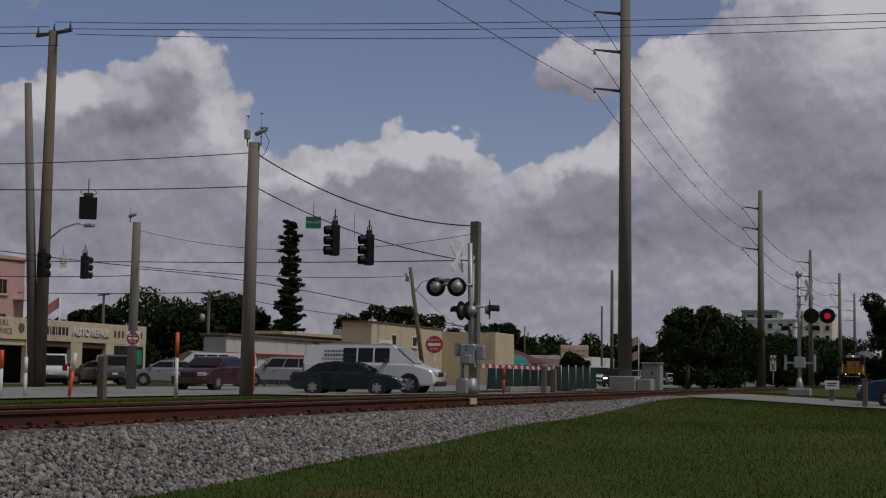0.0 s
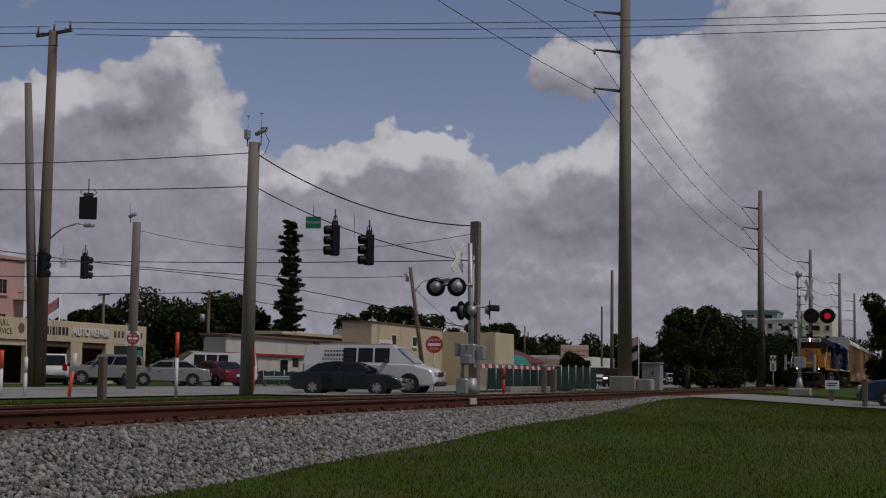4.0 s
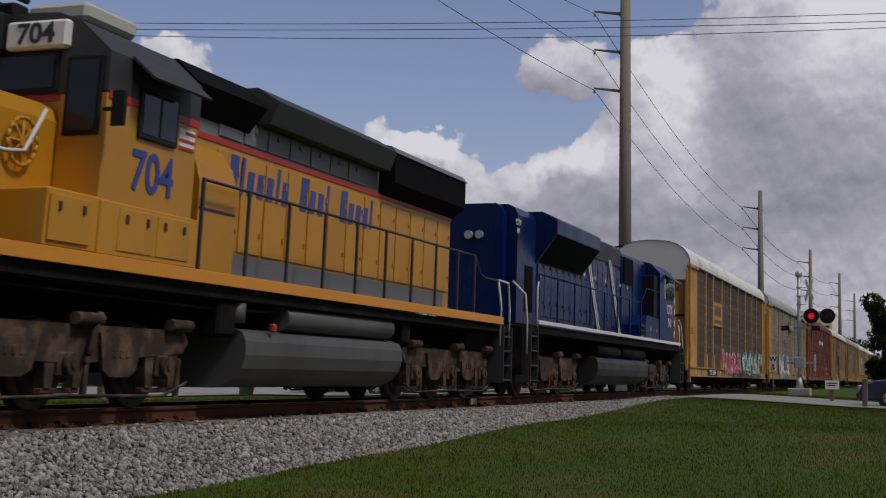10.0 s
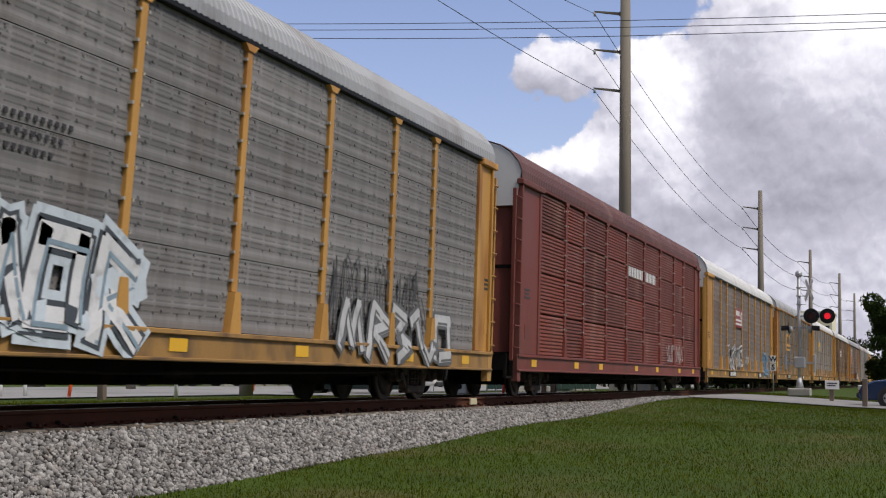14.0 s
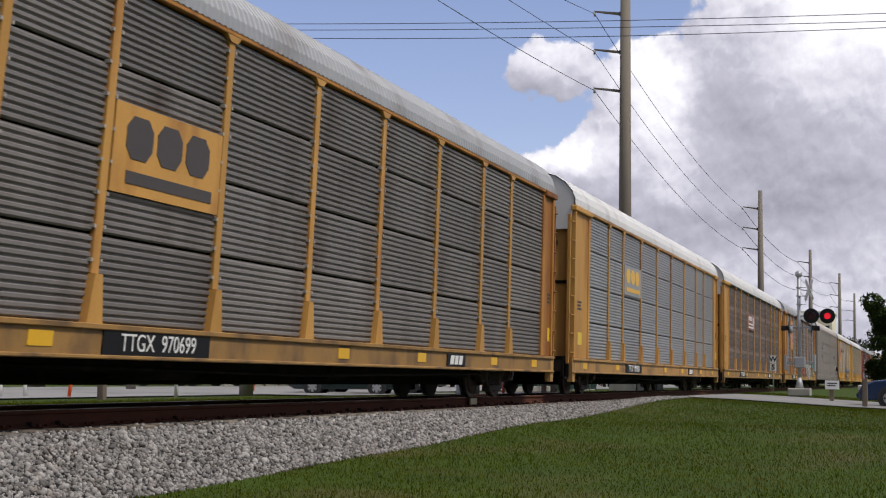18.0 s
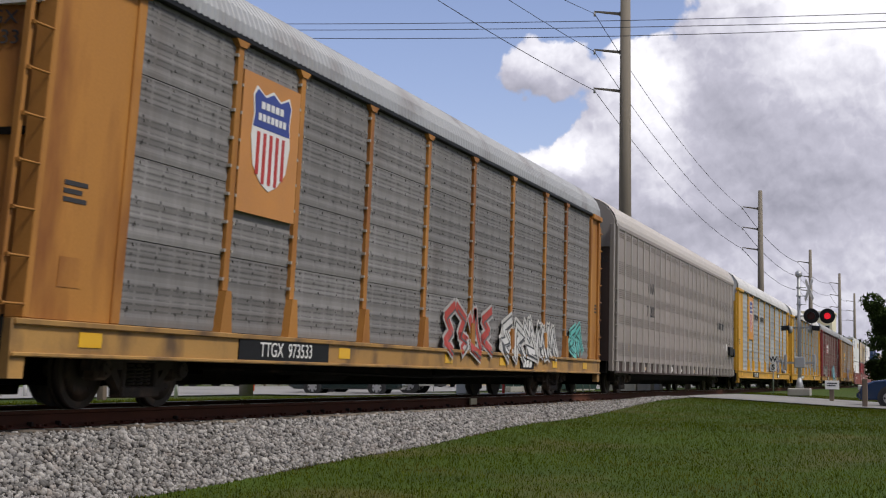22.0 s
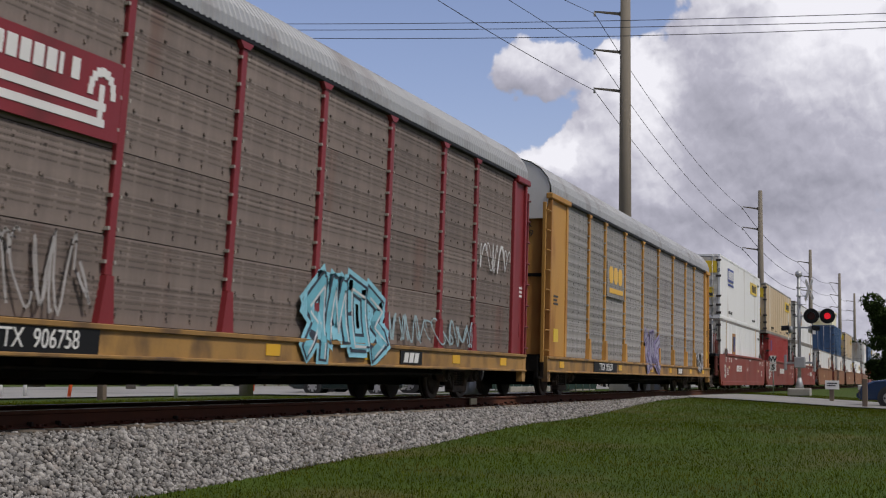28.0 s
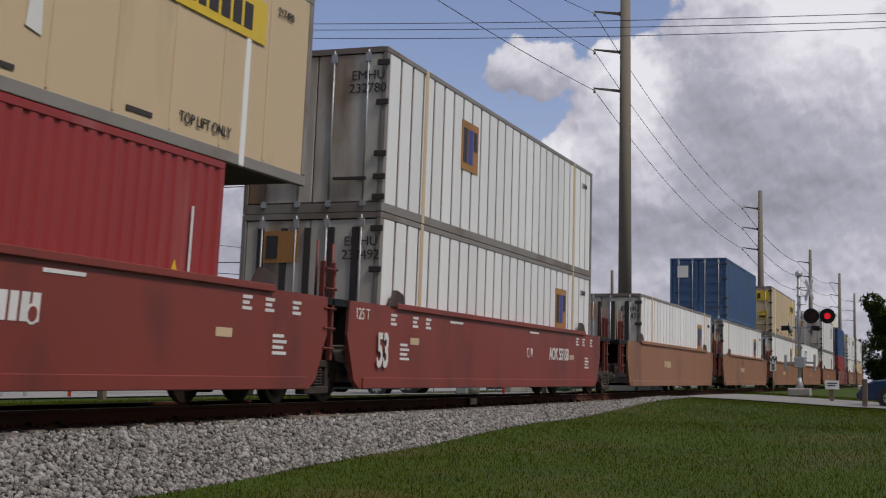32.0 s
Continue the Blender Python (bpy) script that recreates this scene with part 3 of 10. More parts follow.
DARKRED = surf("dark_red_paint", (0.23, 0.020, 0.026), 0.5, var=0.14, scale=0.8, grain=30, bump=0.05, stain=(0.12, 0.02, 0.02), amount=0.35, streak=3)
WELLRED = surf("well_car_red", (0.235, 0.043, 0.030), 0.5, var=0.16, scale=0.5, grain=25, bump=0.05, stain=(0.12, 0.03, 0.025), amount=0.4, streak=2)
WELLBROWN = surf("well_car_brown", (0.30, 0.135, 0.07), 0.55, var=0.18, scale=0.5, grain=25, bump=0.05, stain=(0.17, 0.08, 0.05), amount=0.4, streak=2)
CONTRED = surf("container_red", (0.31, 0.032, 0.030), 0.45, var=0.1, scale=0.4, grain=25, bump=0.03, stain=(0.40, 0.22, 0.2), amount=0.1, streak=9)
CONTBLUE = surf("container_blue", (0.035, 0.085, 0.19), 0.5, var=0.1, scale=0.4, grain=25, bump=0.03, stain=(0.06, 0.09, 0.14), amount=0.3, streak=3)
CONTWHITE = surf("container_white", (0.84, 0.84, 0.83), 0.45, var=0.05, scale=0.4, grain=25, bump=0.02, stain=(0.48, 0.43, 0.37), amount=0.12, streak=5)
CONTBEIGE = surf("container_beige", (0.62, 0.47, 0.29), 0.5, var=0.08, scale=0.4, grain=25, bump=0.03, stain=(0.36, 0.27, 0.17), amount=0.35, streak=4)
CONTGREY = surf("container_end_grey", (0.62, 0.59, 0.53), 0.5, var=0.15, scale=0.8, grain=25, bump=0.03, stain=(0.22, 0.13, 0.07), amount=0.55, streak=4, stain_scale=1.2)
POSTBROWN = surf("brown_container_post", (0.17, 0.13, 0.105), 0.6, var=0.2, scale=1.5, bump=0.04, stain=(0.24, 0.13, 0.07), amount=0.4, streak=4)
CONTDARK = surf("dark_container_parts", (0.045, 0.038, 0.036), 0.7, var=0.15, bump=0.02)
ROOFWHITE = surf("white_roof_sheet", (0.66, 0.65, 0.63), 0.5, 0.1, var=0.1, scale=0.6, grain=20, bump=0.03, stain=(0.42, 0.40, 0.38), amount=0.35)
ROOFGREY = surf("grey_roof_sheet", (0.36, 0.365, 0.37), 0.55, 0.2, var=0.14, scale=0.6, grain=20, bump=0.04, stain=(0.22, 0.20, 0.19), amount=0.42)
ROOFRED = surf("brown_roof_sheet", (0.115, 0.045, 0.04), 0.6, 0.1, var=0.2, scale=0.6, grain=20, bump=0.04, stain=(0.2, 0.12, 0.1), amount=0.35)
TAUPE = surf("taupe_paint", (0.245, 0.215, 0.19), 0.55, var=0.12, scale=0.5, grain=25, bump=0.03, stain=(0.33, 0.30, 0.28), amount=0.3, streak=4)
TAUPELIGHT = surf("taupe_post", (0.36, 0.33, 0.30), 0.5, var=0.1, bump=0.03, streak=4)
DARKBROWN = surf("dark_brown_paint", (0.055, 0.035, 0.03), 0.6, var=0.2, bump=0.05)
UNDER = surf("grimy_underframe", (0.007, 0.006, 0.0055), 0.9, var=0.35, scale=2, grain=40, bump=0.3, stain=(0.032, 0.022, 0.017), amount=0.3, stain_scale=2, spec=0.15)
TRUCKMETAL = surf("dusty_cast_steel", (0.045, 0.034, 0.028), 0.85, 0.05, var=0.3, scale=3, grain=40, bump=0.25, stain=(0.13, 0.09, 0.065), amount=0.45, stain_scale=3)
WHEEL = surf("wheel_steel", (0.05, 0.038, 0.032), 0.6, 0.5, var=0.25, scale=4, grain=30, bump=0.1, stain=(0.15, 0.10, 0.07), amount=0.4, stain_scale=3)
LETTER = surf("white_lettering", (0.72, 0.71, 0.69), 0.6, var=0.1, bump=0)
LETTERBLACK = surf("black_lettering", (0.035, 0.033, 0.035), 0.6, var=0.1, bump=0)
LOGOBLUE = surf("logo_blue", (0.035, 0.06, 0.27), 0.5, var=0.1, bump=0)


def panel_surf(name, rgb, holes, stain, amount, bands=0.0):
    """Side sheet of an autorack: weathered metal with rows of small punched holes; bands: how far alternate strips are brighter."""
    ma = surf(name, rgb, 0.7, 0.05, var=0.16, scale=0.9, grain=24, bump=0.06, stain=stain, amount=amount, stain_scale=0.7, streak=5, rnd=0.13, spec=0.2)
    nt = ma.node_tree
    nd, ln = nt.nodes, nt.links
    tc = nd.new("ShaderNodeTexCoord")
    sep = nd.new("ShaderNodeSeparateXYZ")
    ln.new(tc.outputs["Object"], sep.inputs[0])

    def m(op, a, c=0.0, e=0.0):
        q = nd.new("ShaderNodeMath")
        q.operation = op
        for i, x in enumerate((a, c, e)):
            if isinstance(x, (int, float)):
                q.inputs[i].default_value = x
            else:
                ln.new(x, q.inputs[i])
        return q.outputs[0]
    fx = m("ABSOLUTE", m("SUBTRACT", m("FRACT", m("MULTIPLY", sep.outputs["X"], 19.0)), 0.5))
    fz = m("ABSOLUTE", m("SUBTRACT", m("FRACT", m("MULTIPLY", sep.outputs["Z"], 14.5)), 0.5))
    hole = m("MULTIPLY", m("LESS_THAN", fx, 0.27), m("LESS_THAN", fz, 0.20))
    group = m("GREATER_THAN", m("FRACT", m("MULTIPLY", sep.outputs["Z"], 2.1)), 0.34)
    col = m("GREATER_THAN", m("FRACT", m("MULTIPLY", sep.outputs["X"], 2.4)), 0.16)
    k = m("MULTIPLY", m("MULTIPLY", hole, group), m("MULTIPLY", col, holes))
    # rusty bolt heads in a grid, with a smear below each
    bx = m("ABSOLUTE", m("SUBTRACT", m("FRACT", m("MULTIPLY", sep.outputs["X"], 1.75)), 0.5))
    bz = m("FRACT", m("MULTIPLY", sep.outputs["Z"], 3.1))
    head = m("MULTIPLY", m("LESS_THAN", bx, 0.042), m("LESS_THAN", m("ABSOLUTE", m("SUBTRACT", bz, 0.5)), 0.055))
    smear = m("MULTIPLY", m("LESS_THAN", bx, 0.030), m("MULTIPLY", m("LESS_THAN", bz, 0.5), m("GREATER_THAN", bz, 0.28)))
    k = m("MAXIMUM", k, m("MAXIMUM", m("MULTIPLY", head, 0.72), m("MULTIPLY", smear, 0.22)))
    if bands:
        fb = m("GREATER_THAN", m("FRACT", m("MULTIPLY", sep.outputs["Z"], 1.03)), 0.84)
        bright = m("MULTIPLY_ADD", fb, bands, 1.0)
    else:
        bright = m("ADD", 1.0, 0.0)
    # dirt washed down in streaks, and bands brighter and darker every 0.24 m up
    wash = nd.new("ShaderNodeTexNoise")
    wash.inputs["Scale"].default_value, wash.inputs["Detail"].default_value = 1.0, 4
    stretch = nd.new("ShaderNodeVectorMath")
    stretch.operation = "MULTIPLY"
    stretch.inputs[1].default_value = (7.0, 1.0, 0.7)
    ln.new(tc.outputs["Object"], stretch.inputs[0])
    ln.new(stretch.outputs[0], wash.inputs["Vector"])
    bright = m("MULTIPLY", bright, m("MULTIPLY_ADD", wash.outputs["Fac"], 0.5, 0.78))
    bright = m("MULTIPLY", bright, m("MULTIPLY_ADD", m("SINE", m("MULTIPLY", sep.outputs["Z"], 26.0)), 0.07, 1.0))
    b = nd["Principled BSDF"]
    src = b.inputs["Base Color"].links[0].from_socket
    sc = nd.new("ShaderNodeVectorMath")
    sc.operation = "SCALE"
    ln.new(src, sc.inputs[0])
    ln.new(m("MULTIPLY", m("SUBTRACT", 1.0, k), bright), sc.inputs["Scale"])
    ln.new(sc.outputs[0], b.inputs["Base Color"])
    return ma


BOLT = surf("pale_bolt_heads", (0.42, 0.38, 0.33), 0.5, 0.3, var=0.3, scale=9, bump=0)
P_BROWN = panel_surf("brown_side_sheet", (0.085, 0.064, 0.058), 0.6, (0.16, 0.07, 0.06), 0.25, 0.45)
P_TAN = panel_surf("greyish_brown_side_sheet", (0.196, 0.158, 0.139), 0.55, (0.16, 0.08, 0.06), 0.22)
P_DUSK = panel_surf("dusky_side_sheet", (0.124, 0.100, 0.093), 0.5, (0.10, 0.08, 0.075), 0.3, 0.7)
P_GREY = panel_surf("grey_side_sheet", (0.205, 0.196, 0.191), 0.6, (0.14, 0.12, 0.11), 0.3)
P_LIGHT = panel_surf("light_grey_side_sheet", (0.29, 0.278, 0.266), 0.4, (0.16, 0.14, 0.13), 0.3)
P_PALE = panel_surf("pale_grey_side_sheet", (0.36, 0.375, 0.38), 0.3, (0.25, 0.25, 0.25), 0.3)
L_GREY = surf("grey_louvre_sheet", (0.20, 0.182, 0.17), 0.55, 0.15, var=0.25, scale=1.2, grain=24, bump=0.06, stain=(0.11, 0.085, 0.07), amount=0.5, streak=5, rnd=0.16)
L_PALE = surf("pale_louvre_sheet", (0.335, 0.342, 0.352), 0.45, 0.3, var=0.1, scale=0.9, grain=24, bump=0.04, stain=(0.27, 0.27, 0.28), amount=0.3, streak=4, rnd=0.07)
L_RED = surf("oxide_red_louvre_sheet", (0.185, 0.044, 0.028), 0.55, 0.1, var=0.2, scale=0.9, grain=24, bump=0.05, stain=(0.27, 0.13, 0.09), amount=0.45, streak=3, rnd=0.3)

TRAIN = []            # things of the train with their place behind the second locomotive
ROLL = {}             # wheel sets that turn, by wheel radius
SHARED = {}           # mesh data that alike pieces share


def shared(key, make, material):
    if key not in SHARED:
        SHARED[key] = make().mesh(key if isinstance(key, str) else str(key[0]), material)
    return SHARED[key]


def wheelset_shape(r):
    mb = Mb()
    for y in (-1, 1):
        mb.cyl((0, y * 0.685, 0), (0, y * 0.72, 0), r + 0.025, n=24)
        mb.cyl((0, y * 0.72, 0), (0, y * 0.82, 0), r, n=24)
        mb.cyl((0, y * 0.82, 0), (0, y * 0.835, 0), r * 0.82, r * 0.5, n=24)
        mb.cyl((0, y * 0.82, 0), (0, y * 1.0, 0), 0.11, n=10)
        for k in range(5):
            a = 2 * math.pi * k / 5
            mb.cyl((0.55 * r * math.cos(a), y * 0.82, 0.55 * r * math.sin(a)), (0.55 * r * math.cos(a), y * 0.838, 0.55 * r * math.sin(a)), 0.045, n=6)
    mb.cyl((0, -0.7, 0), (0, 0.7, 0), 0.09, n=10)
    return mb


def side_frame_shape(wb, r):
    """Cast side frame of a freight truck, with its window."""
    h = wb / 2
    mb = Mb()
    for sgn in (-1, 1):
        mb.prism([(sgn * (h + 0.20), r + 0.16), (sgn * (h - 0.22), r + 0.20), (sgn * 0.36, r + 0.13), (sgn * 0.36, r - 0.02), (sgn * (h - 0.2), r + 0.02), (sgn * (h + 0.2), r - 0.02)], -0.07, 0.07, "y")
        mb.prism([(sgn * (h - 0.14), r + 0.05), (sgn * 0.40, r - 0.30), (sgn * 0.40, r - 0.17), (sgn * (h - 0.30), r + 0.06)], -0.06, 0.06, "y")
        mb.box(sgn * h - 0.13, sgn * h + 0.13, -0.10, 0.09, r - 0.13, r + 0.15, 0.03)
        mb.cyl((sgn * h, -0.16, r), (sgn * h, -0.09, r), 0.10, n=10)
        for k in range(3):
            t = 2.1 * k
            mb.cyl((sgn * h + 0.06 * math.cos(t), -0.18, r + 0.06 * math.sin(t)), (sgn * h + 0.06 * math.cos(t), -0.15, r + 0.06 * math.sin(t)), 0.018, n=5)
    mb.box(-0.42, 0.42, -0.08, 0.08, r + 0.08, r + 0.20, 0.02)
    mb.box(-0.44, 0.44, -0.09, 0.09, r - 0.33, r - 0.20, 0.02)
    mb.box(-0.42, -0.33, -0.08, 0.08, r - 0.25, r + 0.12, 0.02)
    mb.box(0.33, 0.42, -0.08, 0.08, r - 0.25, r + 0.12, 0.02)
    return mb


def spring_shape():
    return Mb().tube([(0.075 * math.cos(0.9 * k), 0.075 * math.sin(0.9 * k), 0.25 * k / 40) for k in range(41)], 0.018, 5)


def truck(car, xc, wb=1.78, r=0.46):
    """A freight truck with two wheel sets, under its car."""
    def bolster():
        mb = Mb().box(-0.2, 0.2, -1.05, 1.05, r - 0.02, r + 0.14, 0.03)
        mb.box(-0.35, 0.35, -0.3, 0.3, r + 0.1, r + 0.34, 0.03)
        for s in (-1, 1):
            mb.cyl((s * (wb / 2 - r - 0.1), -0.75, r - 0.15), (s * (wb / 2 - r - 0.1), 0.75, r - 0.15), 0.06, n=6)
        return mb
    tr = part("truck", shared(("truck", wb), bolster, UNDER), None, car, "grimy freight truck", pose(xc, 0, 0))
    for y in (-1.0, 1.0):
        part("side_frame", shared(("side_frame", wb, r), lambda: side_frame_shape(wb, r), TRUCKMETAL), None, tr, "", pose(0, y, 0, 0, 0, 0 if y < 0 else 180))
        for x in (-0.17, 0, 0.17):
            part("spring", shared("spring", spring_shape, TRUCKMETAL), None, tr, "", pose(x, y, r - 0.2))
    for s in (-1, 1):
        wheelset(tr, s * wb / 2, r)
    return tr


def wheelset(parent, x, r):
    w = part("wheelset", shared(("wheelset", r), lambda: wheelset_shape(r), WHEEL), None, parent)
    w.matrix_parent_inverse = Matrix.Translation((x, 0, r))
    ROLL.setdefault(r, []).append(w)
    return w


def coupler(car, x, sgn):
    """Coupler with its brake hose at an end of a car; sgn: which way it points along the track."""
    def shape():
        mb = Mb().box(-0.7, 0.05, -0.09, 0.09, -0.09, 0.09, 0.02)
        mb.box(0.0, 0.26, -0.17, 0.15, -0.14, 0.14, 0.05)
        mb.box(0.12, 0.33, -0.17, -0.03, -0.14, 0.14, 0.04)
        return mb
    c = part("coupler", shared("coupler", shape, TRUCKMETAL), None, car, "", pose(x, 0, 0.87, 0, 0, 0 if sgn > 0 else 180))

    def hose():
        pts = [(-0.25 + 0.55 * t, -0.32, -0.05 - 0.46 * math.sin(math.pi * min(1, t * 1.1)) * 1.0) for t in np.linspace(0, 1, 9)]
        return Mb().tube(pts, 0.025, 6)
    part("brake_hose", shared("brake_hose", hose, BLACK), None, c)
    part("uncoupling_rod", shared("uncoupling_rod", lambda: Mb().tube([(-0.25, -1.38, 0.10), (-0.18, -1.30, -0.06), (0.02, -0.6, -0.02), (0.06, -0.22, 0.16)], 0.016, 5), TRUCKMETAL), None, c)


def paint_y(z, y):
    """How far out spray paint lies at the height z: on the sill, over the posts' feet, then on the sheets."""
    if y > -1.45:
        return y
    lift = y + 1.585
    if z < 0.95:
        return -1.576 + lift
    return -1.552 + 0.05 * min(1.0, (z - 0.95) / 0.45) + lift


def stroke(mb, pts, w, y):
    """A brush stroke along points of the xz plane, following the side of the car."""
    for (x0, z0), (x1, z1) in zip(pts[:-1], pts[1:]):
        d = math.hypot(x1 - x0, z1 - z0) or 1
        nx_, nz_ = -(z1 - z0) / d * w / 2, (x1 - x0) / d * w / 2
        ex, ez = (x1 - x0) / d * w * 0.35, (z1 - z0) / d * w * 0.35
        k = max(1, int((d + 0.7 * w) / 0.22))
        n = len(mb.v)
        for q in range(k + 1):
            t = q / k
            cx, cz = x0 - ex + (x1 - x0 + 2 * ex) * t, z0 - ez + (z1 - z0 + 2 * ez) * t
            for sg in (1, -1):
                zz = cz + sg * nz_
                zz = max(zz, 0.585) if y < -1.45 else zz
                mb.v.append((cx + sg * nx_, paint_y(zz, y), zz))
        for q in range(k):
            mb.face([n + 2 * q, n + 2 * q + 1, n + 2 * q + 3, n + 2 * q + 2])


PAINTS = {}


def spray(rgb):
    if rgb not in PAINTS:
        PAINTS[rgb] = surf("spray_paint", rgb, 0.55, var=0.18, scale=3, grain=40, bump=0, stain=tuple(0.55 * c for c in rgb), amount=0.3, stain_scale=4)
    return PAINTS[rgb]


SHAPE_LINES = [[[(0, .9), (.35, 1), (.4, .3), (.75, 0), (1, .3)]], [[(.1, 1), (.75, .75), (.25, .45), (.9, .25), (.4, 0)]], [[(0, .2), (.5, 1), (.55, .5), (1, .85)], [(.1, 0), (.8, .12)]],
               [[(0, .1), (.25, .9), (.5, .2), (.75, .95), (1, .1)]], [[(.1, .1), (.05, .9), (.9, .95), (.95, .15), (.3, .1)]], [[(.05, 0), (.3, 1), (1, .7), (.35, .45)], [(.35, .45), (.95, 0)]],
               [[(.9, .95), (.2, .75), (.75, .5), (.1, .2), (.95, 0)]]]


def graffiti(car, x0, x1, z0, z1, fill, edge, y=-1.585, n=6, seed=1, back=None, shade=None, label="sprayed graffiti"):
    """Spray paint on the side of a car: angular interlocking shapes with outlines, a backing and loose strokes, with no words."""
    rng = random.Random(seed)
    w, h = (x1 - x0) / n, z1 - z0
    base = Mb()
    slots = []
    for i in range(n):
        lines = rng.choice(SHAPE_LINES)
        flip, lean, up = rng.random() < 0.5, rng.uniform(-0.12, 0.22), rng.uniform(-0.06, 0.06) * h
        out = []
        for ln_ in lines:
            pts = []
            for u, v_ in ln_:
                u = 1 - u if flip else u
                pts.append((x0 + (i + 0.5) * w + (u - 0.5) * w * 0.86 + lean * (v_ - 0.5) * h + rng.uniform(-0.04, 0.04) * w, z0 + 0.14 * h + up + v_ * h * 0.72 + rng.uniform(-0.04, 0.04) * h))
            out.append(pts)
        slots.append(out)
    t = 0.24 * min(w, 0.75 * h)
    for i, out in enumerate(slots):
        for k, pts in enumerate(out):
            stroke(base, pts, t * (2.3 if back else 1.62), y - 0.0003 * (2 * i + k))
    gob = part("graffiti", base, spray(back or edge), car, label)
    for i, out in enumerate(slots):
        e, f, s = Mb(), Mb(), Mb()
        for k, pts in enumerate(out):
            stroke(e, pts, t * 1.5, y - 0.004 - 0.0003 * (2 * i + k))
            stroke(f, pts, t, y - 0.008 - 0.0003 * (2 * i + k))
            stroke(s, [(px_ + 0.3 * t, pz_ - 0.3 * t) for px_, pz_ in pts], t * 0.22, y - 0.012 - 0.0003 * (2 * i + k))
        if back:
            part("outline", e, spray(edge), gob)
        part("fill", f, spray(fill), gob)
        part("inner_line", s, spray(shade or edge), gob)


def scrawl(car, x0, x1, z0, z1, rgb, y=-1.565, n=8, seed=1, w=0.04):
    """Thin looping spray lines."""
    rng = random.Random(seed)
    s = Mb()
    for i in range(n):
        cx, cz = x0 + (i + 0.5) * (x1 - x0) / n, (z0 + z1) / 2
        a, b = (x1 - x0) / n * rng.uniform(0.4, 0.75), (z1 - z0) * rng.uniform(0.3, 0.5)
        ph, k = rng.uniform(0, 6), rng.choice((1, 2, 2, 3))
        pts = [(cx + a * math.cos(t + ph) + 0.1 * a * math.sin(3 * t), cz + b * math.sin(k * t + 0.6 * ph)) for t in np.linspace(0, rng.uniform(3.5, 6.3), 16)]
        stroke(s, pts, w * rng.uniform(0.7, 1.2), y - 0.0004 * i)
    part("graffiti", s, spray(rgb), car, "thin sprayed scrawl")


def bars(parent, x, z, widths, h, material, y, name="lettering", gap=0.06, slant=0.0):
    """Unreadable writing or a trade mark, as plain bars in a row."""
    for w in widths:
        part(name, Mb().prism([(x, z), (x + w, z), (x + w + slant, z + h), (x + slant, z + h)], y - 0.006, y, "y"), material, parent)
        x += w + gap


# ---- autoracks
POSTS = [5.5, 7.55, 10.35, 13.25, 16.05, 18.95, 21.8, 23.9]
P0, P1 = 2.92, 26.72


def louvre_shape(w, h, ribs):
    """A ribbed sheet, w wide and h high, its lower left corner at the origin, outside towards -y."""
    mb = Mb()
    pts = []
    for i in range(ribs):
        z = h * i / ribs
        p = h / ribs
        pts += [(0.0, z), (-0.028, z + 0.22 * p), (-0.028, z + 0.62 * p), (0.0, z + 0.84 * p)]
    pts.append((0.0, h))
    n = len(pts)
    mb.v = [(0, y, z) for y, z in pts] + [(w, y, z) for y, z in pts] + [(0, 0.04, 0), (0, 0.04, h), (w, 0.04, h), (w, 0.04, 0)]
    for i in range(n - 1):
        mb.face([i, n + i, n + i + 1, i + 1])
    mb.face([2 * n, 2 * n + 1, 2 * n + 2, 2 * n + 3])
    mb.face([n - 1, 2 * n - 1, 2 * n + 2, 2 * n + 1])
    mb.face([0, 2 * n, 2 * n + 3, n])
    return mb


def sheet_shape(w, h):
    """A punched sheet: flat strips with two bands of shallow ribs, and bolt heads."""
    mb = Mb()
    pts = []
    for z0, z1, rib in ((0, 0.26, 0), (0.26, 0.52, 1), (0.52, 0.76, 0), (0.76, 1.0, 1)):
        if not rib:
            pts += [(0.0, z0 * h), (0.0, z1 * h - 0.01)]
            continue
        k = 3
        for i in range(k):
            p = (z1 - z0) * h / k
            z = z0 * h + i * p
            pts += [(0, z), (-0.004, z + 0.3 * p), (-0.004, z + 0.6 * p), (0, z + 0.9 * p)]
    pts.append((0, h))
    n = len(pts)
    mb.v = [(0, y, z) for y, z in pts] + [(w, y, z) for y, z in pts]
    for i in range(n - 1):
        mb.face([i, n + i, n + i + 1, i + 1])
    mb.box(0, w, 0.006, 0.03, 0, h)
    for z in (0.1, h - 0.45):
        for i in range(5):
            x = w * (i + 0.5) / 5
            mb.box(x - 0.02, x + 0.02, -0.018, 0.004, z - 0.02, z + 0.02)
    return mb


